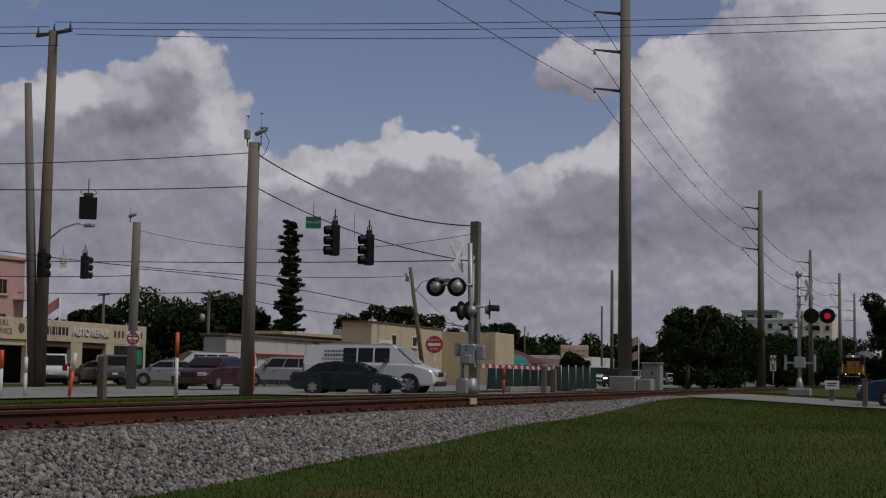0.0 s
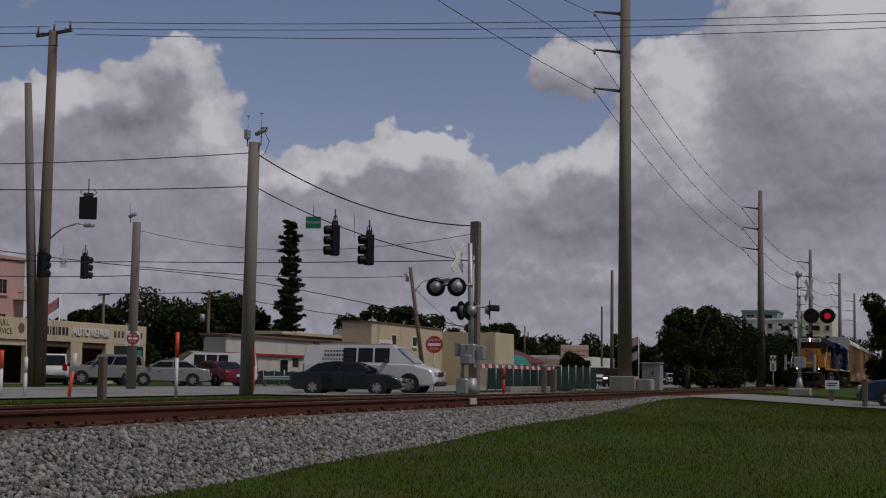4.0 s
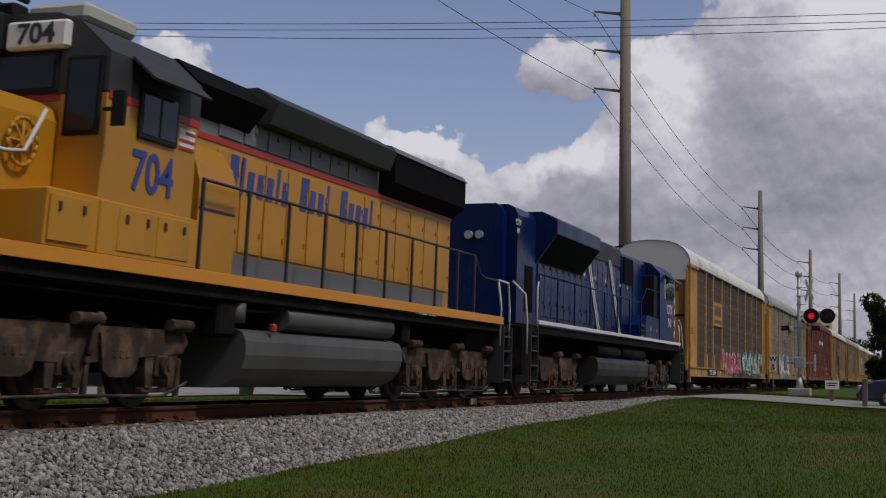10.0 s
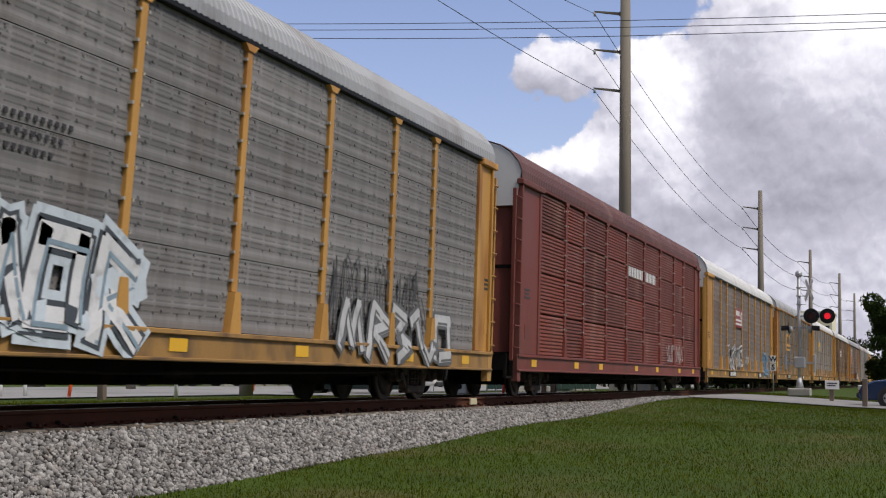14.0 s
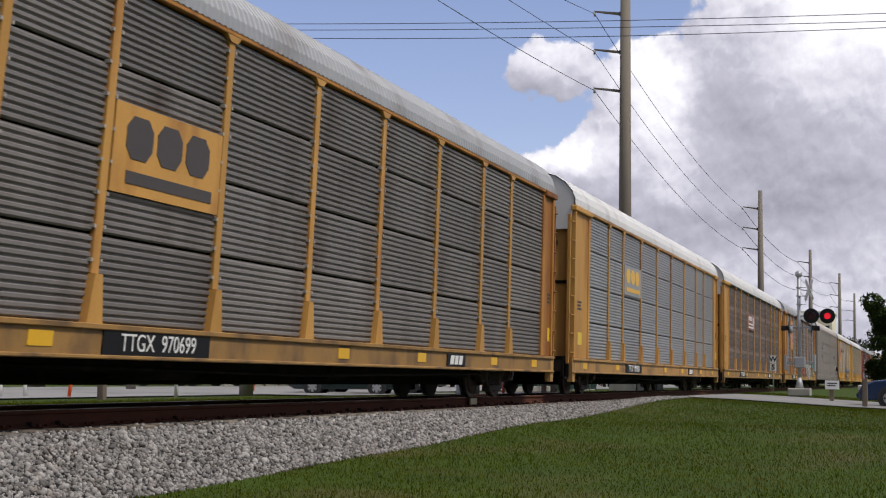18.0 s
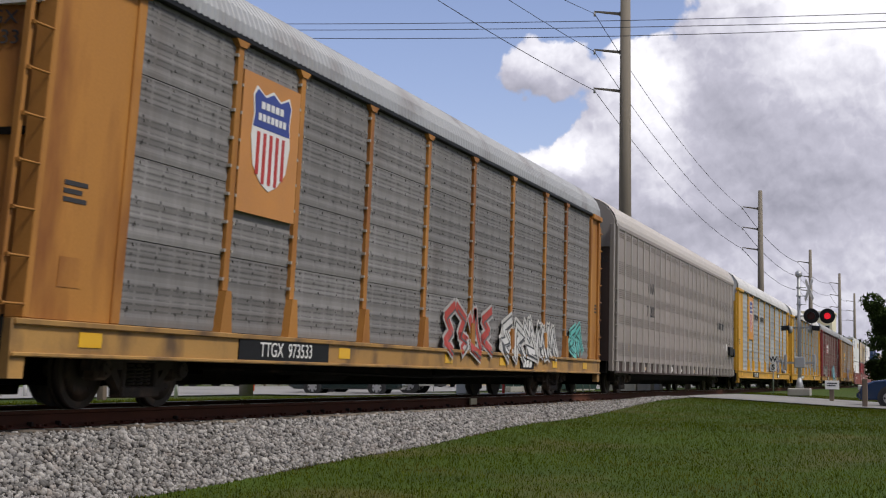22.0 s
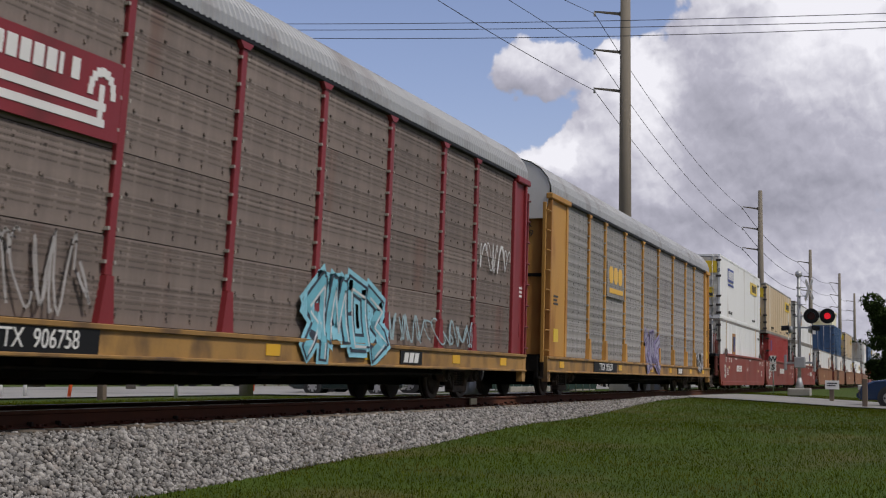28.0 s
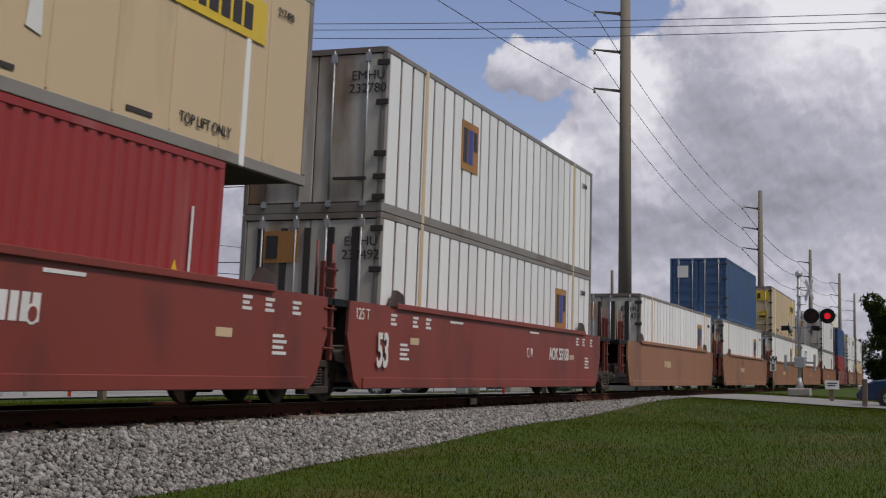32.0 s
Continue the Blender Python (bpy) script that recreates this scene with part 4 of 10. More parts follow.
def rib_shape(w, h):
    """A corrugated sheet: even rounded ribs about 0.24 m apart, and bolt heads."""
    mb, k = Mb(), 5
    pts = []
    for i in range(k):
        p, z = h / k, h * i / k
        pts += [(0, z), (-0.002, z + 0.10 * p), (-0.0065, z + 0.28 * p), (-0.007, z + 0.46 * p), (-0.0025, z + 0.60 * p), (0, z + 0.68 * p)]
    pts.append((0, h))
    n = len(pts)
    mb.v = [(0, y, z) for y, z in pts] + [(w, y, z) for y, z in pts]
    for i in range(n - 1):
        mb.face([i, n + i, n + i + 1, i + 1])
    mb.box(0, w, 0.006, 0.03, 0, h)
    for z in (0.20 * h, 0.45 * h, 0.70 * h, 0.95 * h):
        for i in range(4):
            x = w * (i + 0.5) / 4
            mb.box(x - 0.016, x + 0.016, -0.016, 0.004, z - 0.016, z + 0.016)
    return mb


def post_shape(foot):
    """Side post with a spreading foot and a cap under the roof."""
    mb = Mb()
    mb.box(-0.075, 0.075, -0.02, 0.06, 0.62, 3.98, 0.008)
    d = 0.05 if foot else 0.02
    mb.prism([(-0.075, 0.62), (0.075, 0.62), (0.17, 0.02), (-0.17, 0.02)], -0.025 - d, 0.06, "y")
    mb.prism([(-0.09, 3.85), (0.09, 3.85), (0.22, 3.96), (0.22, 4.04), (-0.22, 4.04), (-0.22, 3.96)], -0.04, 0.05, "y")
    return mb


def bolt_row_shape():
    """Bolt heads down both flanges of a post."""
    mb = Mb()
    for k in range(9):
        for x in (-0.098, 0.098):
            mb.box(x - 0.02, x + 0.02, -0.028, 0.05, 0.75 + 0.37 * k, 0.79 + 0.37 * k)
    return mb


ROOFLINE = [(-1.52, 4.86), (-1.51, 5.03), (-1.43, 5.24), (-1.24, 5.47), (-1.0, 5.63), (-0.7, 5.73), (-0.4, 5.77), (0, 5.79)]


def roof_shape(x0, x1):
    """Ribbed roof sheet over its curved line, 0.16 m a rib."""
    half = ROOFLINE + [(-y, z) for y, z in ROOFLINE[-2::-1]]
    mb = Mb()
    n = len(half)
    k = int((x1 - x0) / 0.16)
    xs_ = []
    for i in range(k):
        a = x0 + (x1 - x0) * i / k
        p = (x1 - x0) / k
        xs_ += [(a, 0.0), (a + 0.35 * p, 0.0), (a + 0.5 * p, 0.013), (a + 0.85 * p, 0.013)]
    xs_.append((x1, 0.0))
    for x, lift in xs_:
        mb.v += [(x, y * (1 + lift * 0.35), z + lift) for y, z in half]
    for i in range(len(xs_) - 1):
        for j in range(n - 1):
            mb.face([i * n + j, (i + 1) * n + j, (i + 1) * n + j + 1, i * n + j + 1])
    return mb


def end_cap_shape(x):
    half = [(y * 0.985, z - 0.02) for y, z in ROOFLINE]
    prof_ = half + [(-y, z) for y, z in half[-2::-1]]
    prof_ = [(-1.36, 4.25)] + prof_[1:-1] + [(1.36, 4.25)]
    return Mb().prism(prof_, x, x + 0.1)


def ladder_shape(n, h):
    mb = Mb()
    for x in (-0.19, 0.19):
        mb.box(x - 0.035, x + 0.035, -0.04, 0.04, 0, h, 0.008)
    for i in range(n):
        z = h * (i + 0.6) / n
        mb.cyl((-0.2, -0.075, z), (0.2, -0.075, z), 0.014, n=6)
        for x in (-0.19, 0.19):
            mb.box(x - 0.02, x + 0.02, -0.08, -0.03, z - 0.02, z + 0.02)
    return mb


def autorack(i, kind, sheet, post, end, roof, sill, label, number="", foot=True):
    """An enclosed two-level car carrier, 28.65 m long; kind: louvre or sheet."""
    car = thing("autorack", label, "railcar", group="autoracks of the train")
    key = (post.name, foot)
    sill = SILLYEL if sill is YELLOW else sill
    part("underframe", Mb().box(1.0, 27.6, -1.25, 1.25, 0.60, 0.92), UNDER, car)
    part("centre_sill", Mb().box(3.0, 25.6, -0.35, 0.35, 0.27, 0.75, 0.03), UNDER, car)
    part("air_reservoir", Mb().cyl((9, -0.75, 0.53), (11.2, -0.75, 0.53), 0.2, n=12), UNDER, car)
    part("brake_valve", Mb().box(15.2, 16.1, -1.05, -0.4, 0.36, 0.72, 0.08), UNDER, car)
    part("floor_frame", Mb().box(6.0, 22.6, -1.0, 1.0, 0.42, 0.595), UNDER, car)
    s = Mb().box(1.0, 27.65, -1.53, -1.43, 0.57, 0.94, 0.015)
    part("sill_flange", Mb().box(1.0, 27.65, -1.57, -1.43, 0.88, 0.945, 0.01), sill, car)
    part("sill_flange", Mb().box(1.0, 27.65, -1.57, -1.43, 0.565, 0.61, 0.01), sill, car)
    part("sill_bracket", Mb().prism([(0.95, 0.94), (1.25, 0.94), (1.25, 0.35), (1.0, 0.35)], -1.535, -1.40, "y"), sill, car)
    part("sill_bracket", Mb().prism([(27.4, 0.94), (27.7, 0.94), (27.65, 0.35), (27.4, 0.35)], -1.535, -1.40, "y"), sill, car)
    part("side_sill", s, sill, car, "yellow side sill" if sill is SILLYEL or sill is YELLOWNEW else "")
    part("far_side_sill", Mb().box(1.0, 27.65, 1.43, 1.53, 0.57, 0.94, 0.015), sill, car)
    part("far_side", Mb().box(1.2, 27.5, 1.38, 1.46, 0.94, 4.88), sheet, car)
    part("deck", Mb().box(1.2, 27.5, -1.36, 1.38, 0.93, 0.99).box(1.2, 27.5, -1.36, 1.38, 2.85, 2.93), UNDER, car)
    part("roof", shared(("roof", roof.name), lambda: roof_shape(1.1, 27.6), roof), None, car)
    part("roof_rail", Mb().box(1.15, 27.55, -1.515, -1.40, 4.80, 4.90, 0.01).box(1.15, 27.55, 1.40, 1.515, 4.80, 4.90, 0.01), end if kind == "louvre" else BLACK, car)
    # sheets in rows and bays
    edges = [P0] + POSTS + [P1]
    rows = [0.95, 1.93, 2.89, 3.86, 4.80] if kind != "five" else [0.95, 1.73, 2.50, 3.27, 4.03, 4.80]
    for a_, b_ in zip(edges[:-1], edges[1:]):
        w = round(b_ - a_ - 0.03, 3)
        for z0, z1 in zip(rows[:-1], rows[1:]):
            h = round(z1 - z0 - (0.035 if kind in ("louvre", "five") else 0.012), 3)
            if kind == "rib":
                me = shared(("ribbed", sheet.name, w, h), lambda: rib_shape(w, h), sheet)
            elif kind == "sheet":
                me = shared(("sheet", sheet.name, w, h), lambda: sheet_shape(w, h), sheet)
            else:
                me = shared(("louvre", sheet.name, w, h), lambda: louvre_shape(w, h, 11 if kind == "louvre" else 8), sheet)
            part("panel", me, None, car, "", pose(a_ + 0.015, -1.43, z0 + 0.01))
    if kind in ("louvre", "five"):
        # an added near-black sheet stands in for the shade behind the louvre gaps
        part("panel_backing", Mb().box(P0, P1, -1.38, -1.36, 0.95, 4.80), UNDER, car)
    for x in POSTS:
        po = part("post", shared(("post", key), lambda: post_shape(foot), post), None, car, "", pose(x, -1.47, 0.86))
        part("bolt_row", shared("bolt_row", bolt_row_shape, BOLT), None, po)["kind"] = "stuff"
    # solid end bays, ladders and end doors
    for x0, x1, flip in ((1.2, P0, 1), (P1, 27.5, -1)):
        mb = Mb().box(x0, x1, -1.47, -1.41, 0.95, 4.84, 0.01)
        xe = x1 if flip > 0 else x0
        xs2 = x0 if flip > 0 else x1
        ep = part("end_panel", mb, end, car)
        part("end_post", Mb().box(xe - 0.09, xe + 0.09, -1.50, -1.41, 0.95, 4.72, 0.012), end, car)
        part("corner_post", Mb().box(xs2 - 0.05, xs2 + 0.05, -1.53, -1.3, 0.95, 4.72, 0.012), end, car)
        part("top_bracket", Mb().box(min(xs2 - 0.1, xe) - 0.02, max(xs2 + 0.1, xe) + 0.12, -1.56, -1.40, 4.72, 4.86, 0.02), end, car)
        part("notice", Mb().box(x0 + 0.55, x0 + 1.0, -1.476, -1.47, 1.3, 1.62), SIGNYEL if i in (5, 6, 13) else end, ep)
        stn = Mb()
        for q in range(3):
            stn.box(x0 + 0.5, x0 + 0.95 - 0.1 * (q % 2), -1.476, -1.47, 2.2 + 0.09 * q, 2.25 + 0.09 * q)
        part("stencil", stn, LETTERBLACK if end is not DARKRED else LETTER, ep)
        lx = 1.0 if flip > 0 else 27.68
        part("ladder", shared(("ladder", end.name), lambda: ladder_shape(8, 3.8), end), None, car, "", pose(lx, -1.44, 0.80))
        xd = 1.32 if flip > 0 else 27.3
        door = Mb()
        arc = [(xd - flip * 0.26 * math.cos(math.pi / 2 * t / 1.32), t) for t in np.linspace(-1.32, 1.32, 9)]
        back = [(x + flip * 0.05, y) for x, y in arc[::-1]]
        door.prism(arc + back, 0.95, 4.3, "z")
        dr = part("end_door", door, end, car)
        part("door_latch", Mb().box(xd - flip * 0.27 - 0.03, xd - flip * 0.27 + 0.03, -0.35, 0.35, 2.75, 2.95, 0.01), BLACK, dr)
        part("end_cap", end_cap_shape(xd - 0.2 if flip > 0 else xd), ROOFWHITE, car, "white end cap above the doors")
        if flip > 0:
            if number:
                words(number.replace(" ", "\n"), 0.22, LETTERBLACK if end is not DARKRED else LETTER, dr, pose(xd - 0.20, -0.75, 4.0, 0, 0, -72), name="number")
            words("EXCESS HEIGHT CAR", 0.13, LETTERBLACK, dr, pose(xd - 0.215, -0.2, 4.45, 0, 0, -90), name="notice_lettering")
        bx = 0.65 if flip > 0 else 27.9
        part("brake_gear", Mb().box(bx - 0.12, bx + 0.12, -1.35, -1.05, 1.0, 1.22, 0.02).tube([(bx, -1.2, 1.2), (bx - 0.02, -1.32, 1.5), (bx, -1.25, 1.75)], 0.035).cyl((bx, -1.42, 1.55), (bx, -1.36, 1.55), 0.2, n=10) if flip < 0 else
             Mb().box(bx - 0.25, bx + 0.3, -1.45, -1.38, 0.42, 0.46).box(bx - 0.25, bx - 0.21, -1.45, -1.38, 0.42, 0.95).box(bx + 0.26, bx + 0.3, -1.45, -1.38, 0.42, 0.95), UNDER, car)
    for x in (2.4, 6.6, 9.5, 14.6, 18.2, 22.7, 25.9):
        part("reflector", shared("reflector", lambda: Mb().box(-0.22, 0.22, -1.538, -1.531, 0.68, 0.84), MARKER), None, car, "", pose(x, 0, 0))
    if number:
        b0, b1 = {1: (5.6, 8.3), 7: (6.5, 9.1), 8: (5.9, 8.85), 10: (7.0, 9.6), 13: (5.95, 8.95)}.get(i, (7.75, 10.2))
        pl = part("number_board", Mb().box(b0, b1, -1.55, -1.53, 0.61, 0.88), BLACK, car, "black board with the car's number")
        words(number.replace(" ", "  "), 0.28, LETTER, pl, pose((b0 + b1) / 2, -1.552, 0.745))
        pt = part("mark_board", Mb().box(19.6, 20.7, -1.55, -1.53, 0.63, 0.86), BLACK, car, "black board with a trade mark")
        bars(pt, 19.75, 0.66, (0.2, 0.2, 0.2), 0.17, LETTER, -1.55, gap=0.06, slant=0.06)
    if i in (4, 11):
        pl = part("number_board", Mb().box(7.75, 10.2, -1.58, -1.56, 0.63, 0.86), BLACK, car, "black board with faded numerals")
        bars(pl, 7.95, 0.66, [0.14] * 9, 0.17, LETTER, -1.58, gap=0.09, slant=0.05)
        pt = part("mark_board", Mb().box(19.6, 20.9, -1.58, -1.56, 0.62, 0.87), BLACK, car, "black board with a trade mark")
        bars(pt, 19.78, 0.65, (0.24, 0.24, 0.24), 0.19, LETTER, -1.58, gap=0.07, slant=0.06)
    truck(car, 4.3)
    truck(car, 24.35)
    coupler(car, 0.34, -1)
    coupler(car, 28.31, 1)
    part("brake_pipe", Mb().tube([(5.6, -1.15, 0.5), (14, -1.2, 0.42), (23, -1.15, 0.5)], 0.03), UNDER, car)
    TRAIN.append((car, 28.65 * (i - 1)))
    return car


def block_mark(car, x0, x1, z0, z1, back, ink, y=-1.485, under=True):
    """A trade mark as a painted square with three chunky shapes and a bar."""
    pn = part("trade_mark", Mb().box(x0, x1, y - 0.008, y + 0.02, z0, z1), back, car, "painted square with a trade mark")
    w = (x1 - x0) * 0.23
    mb = Mb()
    zb, zt = z0 + (z1 - z0) * (0.40 if under else 0.2), z0 + (z1 - z0) * 0.88
    for k in range(3):
        xa = x0 + (x1 - x0) * 0.10 + k * w * 1.18
        c_ = w * 0.22
        mb.prism([(xa + c_, zb), (xa + w - c_, zb), (xa + w, zb + c_), (xa + w, zt - c_), (xa + w - c_, zt), (xa + c_, zt), (xa, zt - c_), (xa, zb + c_)], y - 0.016, y - 0.008, "y")
        mb.prism([(xa + w * 0.42, (zb + zt) / 2 - 0.06), (xa + w * 1.02, (zb + zt) / 2 - 0.06), (xa + w * 1.02, (zb + zt) / 2 + 0.06), (xa + w * 0.42, (zb + zt) / 2 + 0.06)], y - 0.012, y - 0.008, "y")
    if under:
        mb.box(x0 + (x1 - x0) * 0.12, x1 - (x1 - x0) * 0.08, y - 0.016, y - 0.008, z0 + (z1 - z0) * 0.12, z0 + (z1 - z0) * 0.26)
    part("mark_shape", mb, ink, pn)


def wheel_mark(car, x0, x1, z0, z1, back, ink, y=-1.485):
    """A trade mark of two long bars and a curled end on a red field."""
    pn = part("trade_mark", Mb().box(x0, x1, y - 0.008, y + 0.02, z0, z1), back, car, "red field with a white trade mark")
    mb, w, h = Mb(), x1 - x0, z1 - z0
    for k in range(2):
        zz = z0 + h * (0.14 + 0.2 * k)
        mb.box(x0 + w * 0.05, x0 + w * 0.88, y - 0.016, y - 0.008, zz, zz + h * 0.10)
    cx, cz = x0 + w * 0.84, z0 + h * 0.56
    for k in range(9):
        t = math.pi * (0.0 + k * 0.125)
        mb.box(cx + w * 0.09 * math.cos(t) - 0.05, cx + w * 0.09 * math.cos(t) + 0.05, y - 0.016 - 0.0005 * k, y - 0.008, cz + h * 0.26 * math.sin(t) - 0.05, cz + h * 0.26 * math.sin(t) + 0.05)
    mb.box(cx - 0.05, cx + 0.05, y - 0.0155, y - 0.008, z0 + h * 0.14, cz + h * 0.1)
    for k, ww in enumerate((0.2, 0.2, 0.2, 0.2, 0.2, 0.08, 0.17)):
        mb.box(x0 + 0.15 + 0.235 * k, x0 + 0.15 + 0.235 * k + ww * 0.9, y - 0.016, y - 0.008, z0 + h * 0.62, z0 + h * 0.88)
    part("mark_shape", mb, ink, pn)


def shield_mark(car, x0, x1, z0, z1, back, y=-1.485):
    """A striped shield on an orange field."""
    pn = part("trade_mark", Mb().box(x0, x1, y - 0.008, y + 0.02, z0, z1), back, car, "orange field with a striped shield")
    w = (x1 - x0) * 0.68
    cx = (x0 + x1) / 2
    zt, zb = z1 - 0.15, z0 + 0.35
    hgt = zt - zb
    out = [(-0.5, 0.9), (-0.42, 1.0), (-0.2, 0.93), (0, 1.0), (0.2, 0.93), (0.42, 1.0), (0.5, 0.9), (0.46, 0.72), (0.5, 0.5), (0.42, 0.22), (0.2, 0.06), (0, 0), (-0.2, 0.06), (-0.42, 0.22), (-0.5, 0.5), (-0.46, 0.72)]
    mb = Mb()
    mb.prism([(cx + a_ * w, zb + c_ * hgt) for a_, c_ in out], y - 0.016, y - 0.008, "y")
    sh = part("shield", mb, LETTER, pn)
    st = Mb()
    for k in range(5):
        xx = cx + (-0.36 + 0.16 * k) * w
        lo = 0.14 if k in (0, 4) else 0.06
        st.box(xx, xx + 0.075 * w, y - 0.020, y - 0.016, zb + lo * hgt, zb + 0.56 * hgt)
    part("stripe", st, RED, sh)
    part("shield_top", Mb().prism([(cx + a_ * w * 0.94, zb + c_ * hgt) for a_, c_ in [(-0.5, 0.6), (0.5, 0.6), (0.46, 0.72), (0.5, 0.9), (0.42, 0.97), (0.2, 0.91), (0, 0.97), (-0.2, 0.91), (-0.42, 0.97), (-0.5, 0.9), (-0.46, 0.72)]], y - 0.020, y - 0.016, "y"), LOGOBLUE, sh)
    bars(sh, cx - 0.3 * w, zb + 0.79 * hgt, [w * 0.09] * 5, 0.1, LETTER, y - 0.020, gap=w * 0.03)
    bars(sh, cx - 0.36 * w, zb + 0.67 * hgt, [w * 0.075] * 7, 0.1, LETTER, y - 0.020, gap=w * 0.03)


WHITEPAINT, PALEBLUE = (0.66, 0.66, 0.66), (0.25, 0.55, 0.66)
c = autorack(1, "sheet", P_BROWN, YELLOW, YELLOW, ROOFWHITE, YELLOW, "brown punched-sheet autorack with yellow posts and pink and teal graffiti", "TTGX 157544")
block_mark(c, 7.66, 10.24, 2.75, 3.75, YELLOW, surf("faded_black_mark", (0.10, 0.075, 0.06), 0.7, bump=0))
graffiti(c, 10.4, 17.0, 0.62, 1.75, (0.60, 0.08, 0.16), (0.62, 0.55, 0.57), seed=3, n=7, shade=(0.12, 0.01, 0.03), y=-1.585)
graffiti(c, 17.2, 25.0, 0.72, 1.80, (0.66, 0.68, 0.66), (0.015, 0.05, 0.045), seed=4, n=6, back=(0.09, 0.42, 0.46), shade=(0.02, 0.10, 0.08), y=-1.585)
graffiti(c, 13.0, 25.0, 0.56, 0.80, (0.15, 0.03, 0.16), (0.03, 0.03, 0.05), seed=5, n=9, y=-1.63)
scrawl(c, 25.0, 26.6, 1.2, 1.9, WHITEPAINT, seed=3, n=6)
c = autorack(2, "rib", P_GREY, YELLOW, YELLOW, ROOFGREY, YELLOW, "grey sheet-sided autorack with yellow posts and white graffiti", "")
graffiti(c, 7.0, 13.6, 0.62, 2.05, WHITEPAINT, (0.05, 0.06, 0.07), seed=8, n=6, back=(0.50, 0.56, 0.60), shade=(0.22, 0.30, 0.36), y=-1.585)
scrawl(c, 3.1, 5.2, 1.2, 1.9, WHITEPAINT, seed=9)
scrawl(c, 18.9, 23.6, 1.0, 2.3, (0.05, 0.05, 0.05), seed=10, n=10)
graffiti(c, 19.5, 25.0, 0.60, 1.7, (0.48, 0.48, 0.48), (0.12, 0.12, 0.12), seed=11, n=5, y=-1.585)
bars(c, 10.7, 2.95, [0.07] * 11, 0.06, LETTERBLACK, -1.45)
bars(c, 10.8, 2.78, [0.07] * 9, 0.06, LETTERBLACK, -1.45)
bars(c, 10.9, 2.61, [0.07] * 7, 0.06, LETTERBLACK, -1.45)
c = autorack(3, "louvre", L_RED, BROWNRED, BROWNRED, ROOFRED, BROWNRED, "oxide red louvred autorack with pale rubbed panels", "", foot=False)
bars(c, 13.5, 3.55, [0.16] * 9, 0.3, LETTER, -1.475, gap=0.10)
bars(c, 16.3, 3.55, [0.16] * 7, 0.3, LETTER, -1.475, gap=0.10)
scrawl(c, 20.2, 23.5, 1.0, 1.7, (0.5, 0.48, 0.46), seed=12, n=6)
c = autorack(4, "sheet", P_TAN, YELLOW, YELLOW, ROOFWHITE, YELLOW, "greyish brown autorack with yellow posts and white outlined graffiti", "")
wheel_mark(c, 10.46, 13.14, 2.95, 3.85, DARKRED, LETTER)
graffiti(c, 7.7, 13.0, 0.95, 2.1, (0.13, 0.105, 0.095), WHITEPAINT, seed=14, n=5, shade=WHITEPAINT)
scrawl(c, 14.5, 16.5, 1.2, 1.7, WHITEPAINT, seed=15, n=5)
graffiti(c, 21.9, 24.8, 0.62, 2.05, (0.07, 0.17, 0.32), (0.42, 0.50, 0.54), seed=16, n=4, back=(0.17, 0.34, 0.42), shade=(0.02, 0.05, 0.12), y=-1.585)
c = autorack(5, "louvre", L_GREY, YELLOW, RUSTYEL, ROOFGREY, YELLOW, "grey louvred autorack with tan yellow posts", "TTGX 970699")
block_mark(c, 7.66, 10.24, 2.42, 3.45, YELLOW, surf("dark_mark", (0.07, 0.06, 0.06), 0.7, bump=0))
c = autorack(6, "louvre", L_PALE, YELLOW, YELLOW, ROOFWHITE, YELLOW, "pale grey louvred autorack with yellow posts and white roof", "TTGX 991604")
block_mark(c, 7.66, 10.24, 2.95, 3.85, L_PALE, MARKER)
c = autorack(7, "sheet", P_DUSK, YELLOW, YELLOW, ROOFWHITE, YELLOW, "dusky punched-sheet autorack with pale bands and yellow posts", "ETTX 860339", foot=False)
wheel_mark(c, 10.46, 13.14, 3.0, 3.8, surf("faded_red_field", (0.25, 0.08, 0.075), 0.7, var=0.3, stain=(0.24, 0.21, 0.2), amount=0.6, stain_scale=3), LETTER)
c = autorack(8, "rib", P_GREY, RUSTYEL, RUSTYEL, ROOFGREY, YELLOW, "grey autorack with rusty yellow posts and red and white graffiti", "TTGX 973533")
shield_mark(c, 5.62, 7.45, 2.55, 4.45, surf("faded_orange_field", (0.50, 0.22, 0.06), 0.6, bump=0))
graffiti(c, 14.2, 17.4, 0.80, 1.9, (0.42, 0.05, 0.035), (0.4, 0.38, 0.36), seed=21, n=4, shade=(0.1, 0.1, 0.1))
graffiti(c, 18.0, 22.8, 0.80, 1.75, (0.58, 0.57, 0.55), (0.06, 0.06, 0.06), seed=22, n=5, back=(0.5, 0.48, 0.45))
graffiti(c, 24.2, 25.6, 1.05, 1.85, (0.10, 0.42, 0.38), (0.03, 0.08, 0.08), seed=23, n=2, back=(0.16, 0.50, 0.45))
c = autorack(10, "rib", P_PALE, YELLOWNEW, YELLOWNEW, ROOFWHITE, YELLOWNEW, "pale grey autorack with bright yellow posts and ends", "TTGX 851885")
shield_mark(c, 5.62, 7.45, 2.55, 4.70, surf("orange_field", (0.68, 0.28, 0.03), 0.5, bump=0))
words("BUILDING", 0.42, LETTERBLACK, c, pose(9.0, -1.49, 3.75))
words("AMERICA", 0.42, LETTERBLACK, c, pose(11.85, -1.49, 3.75))
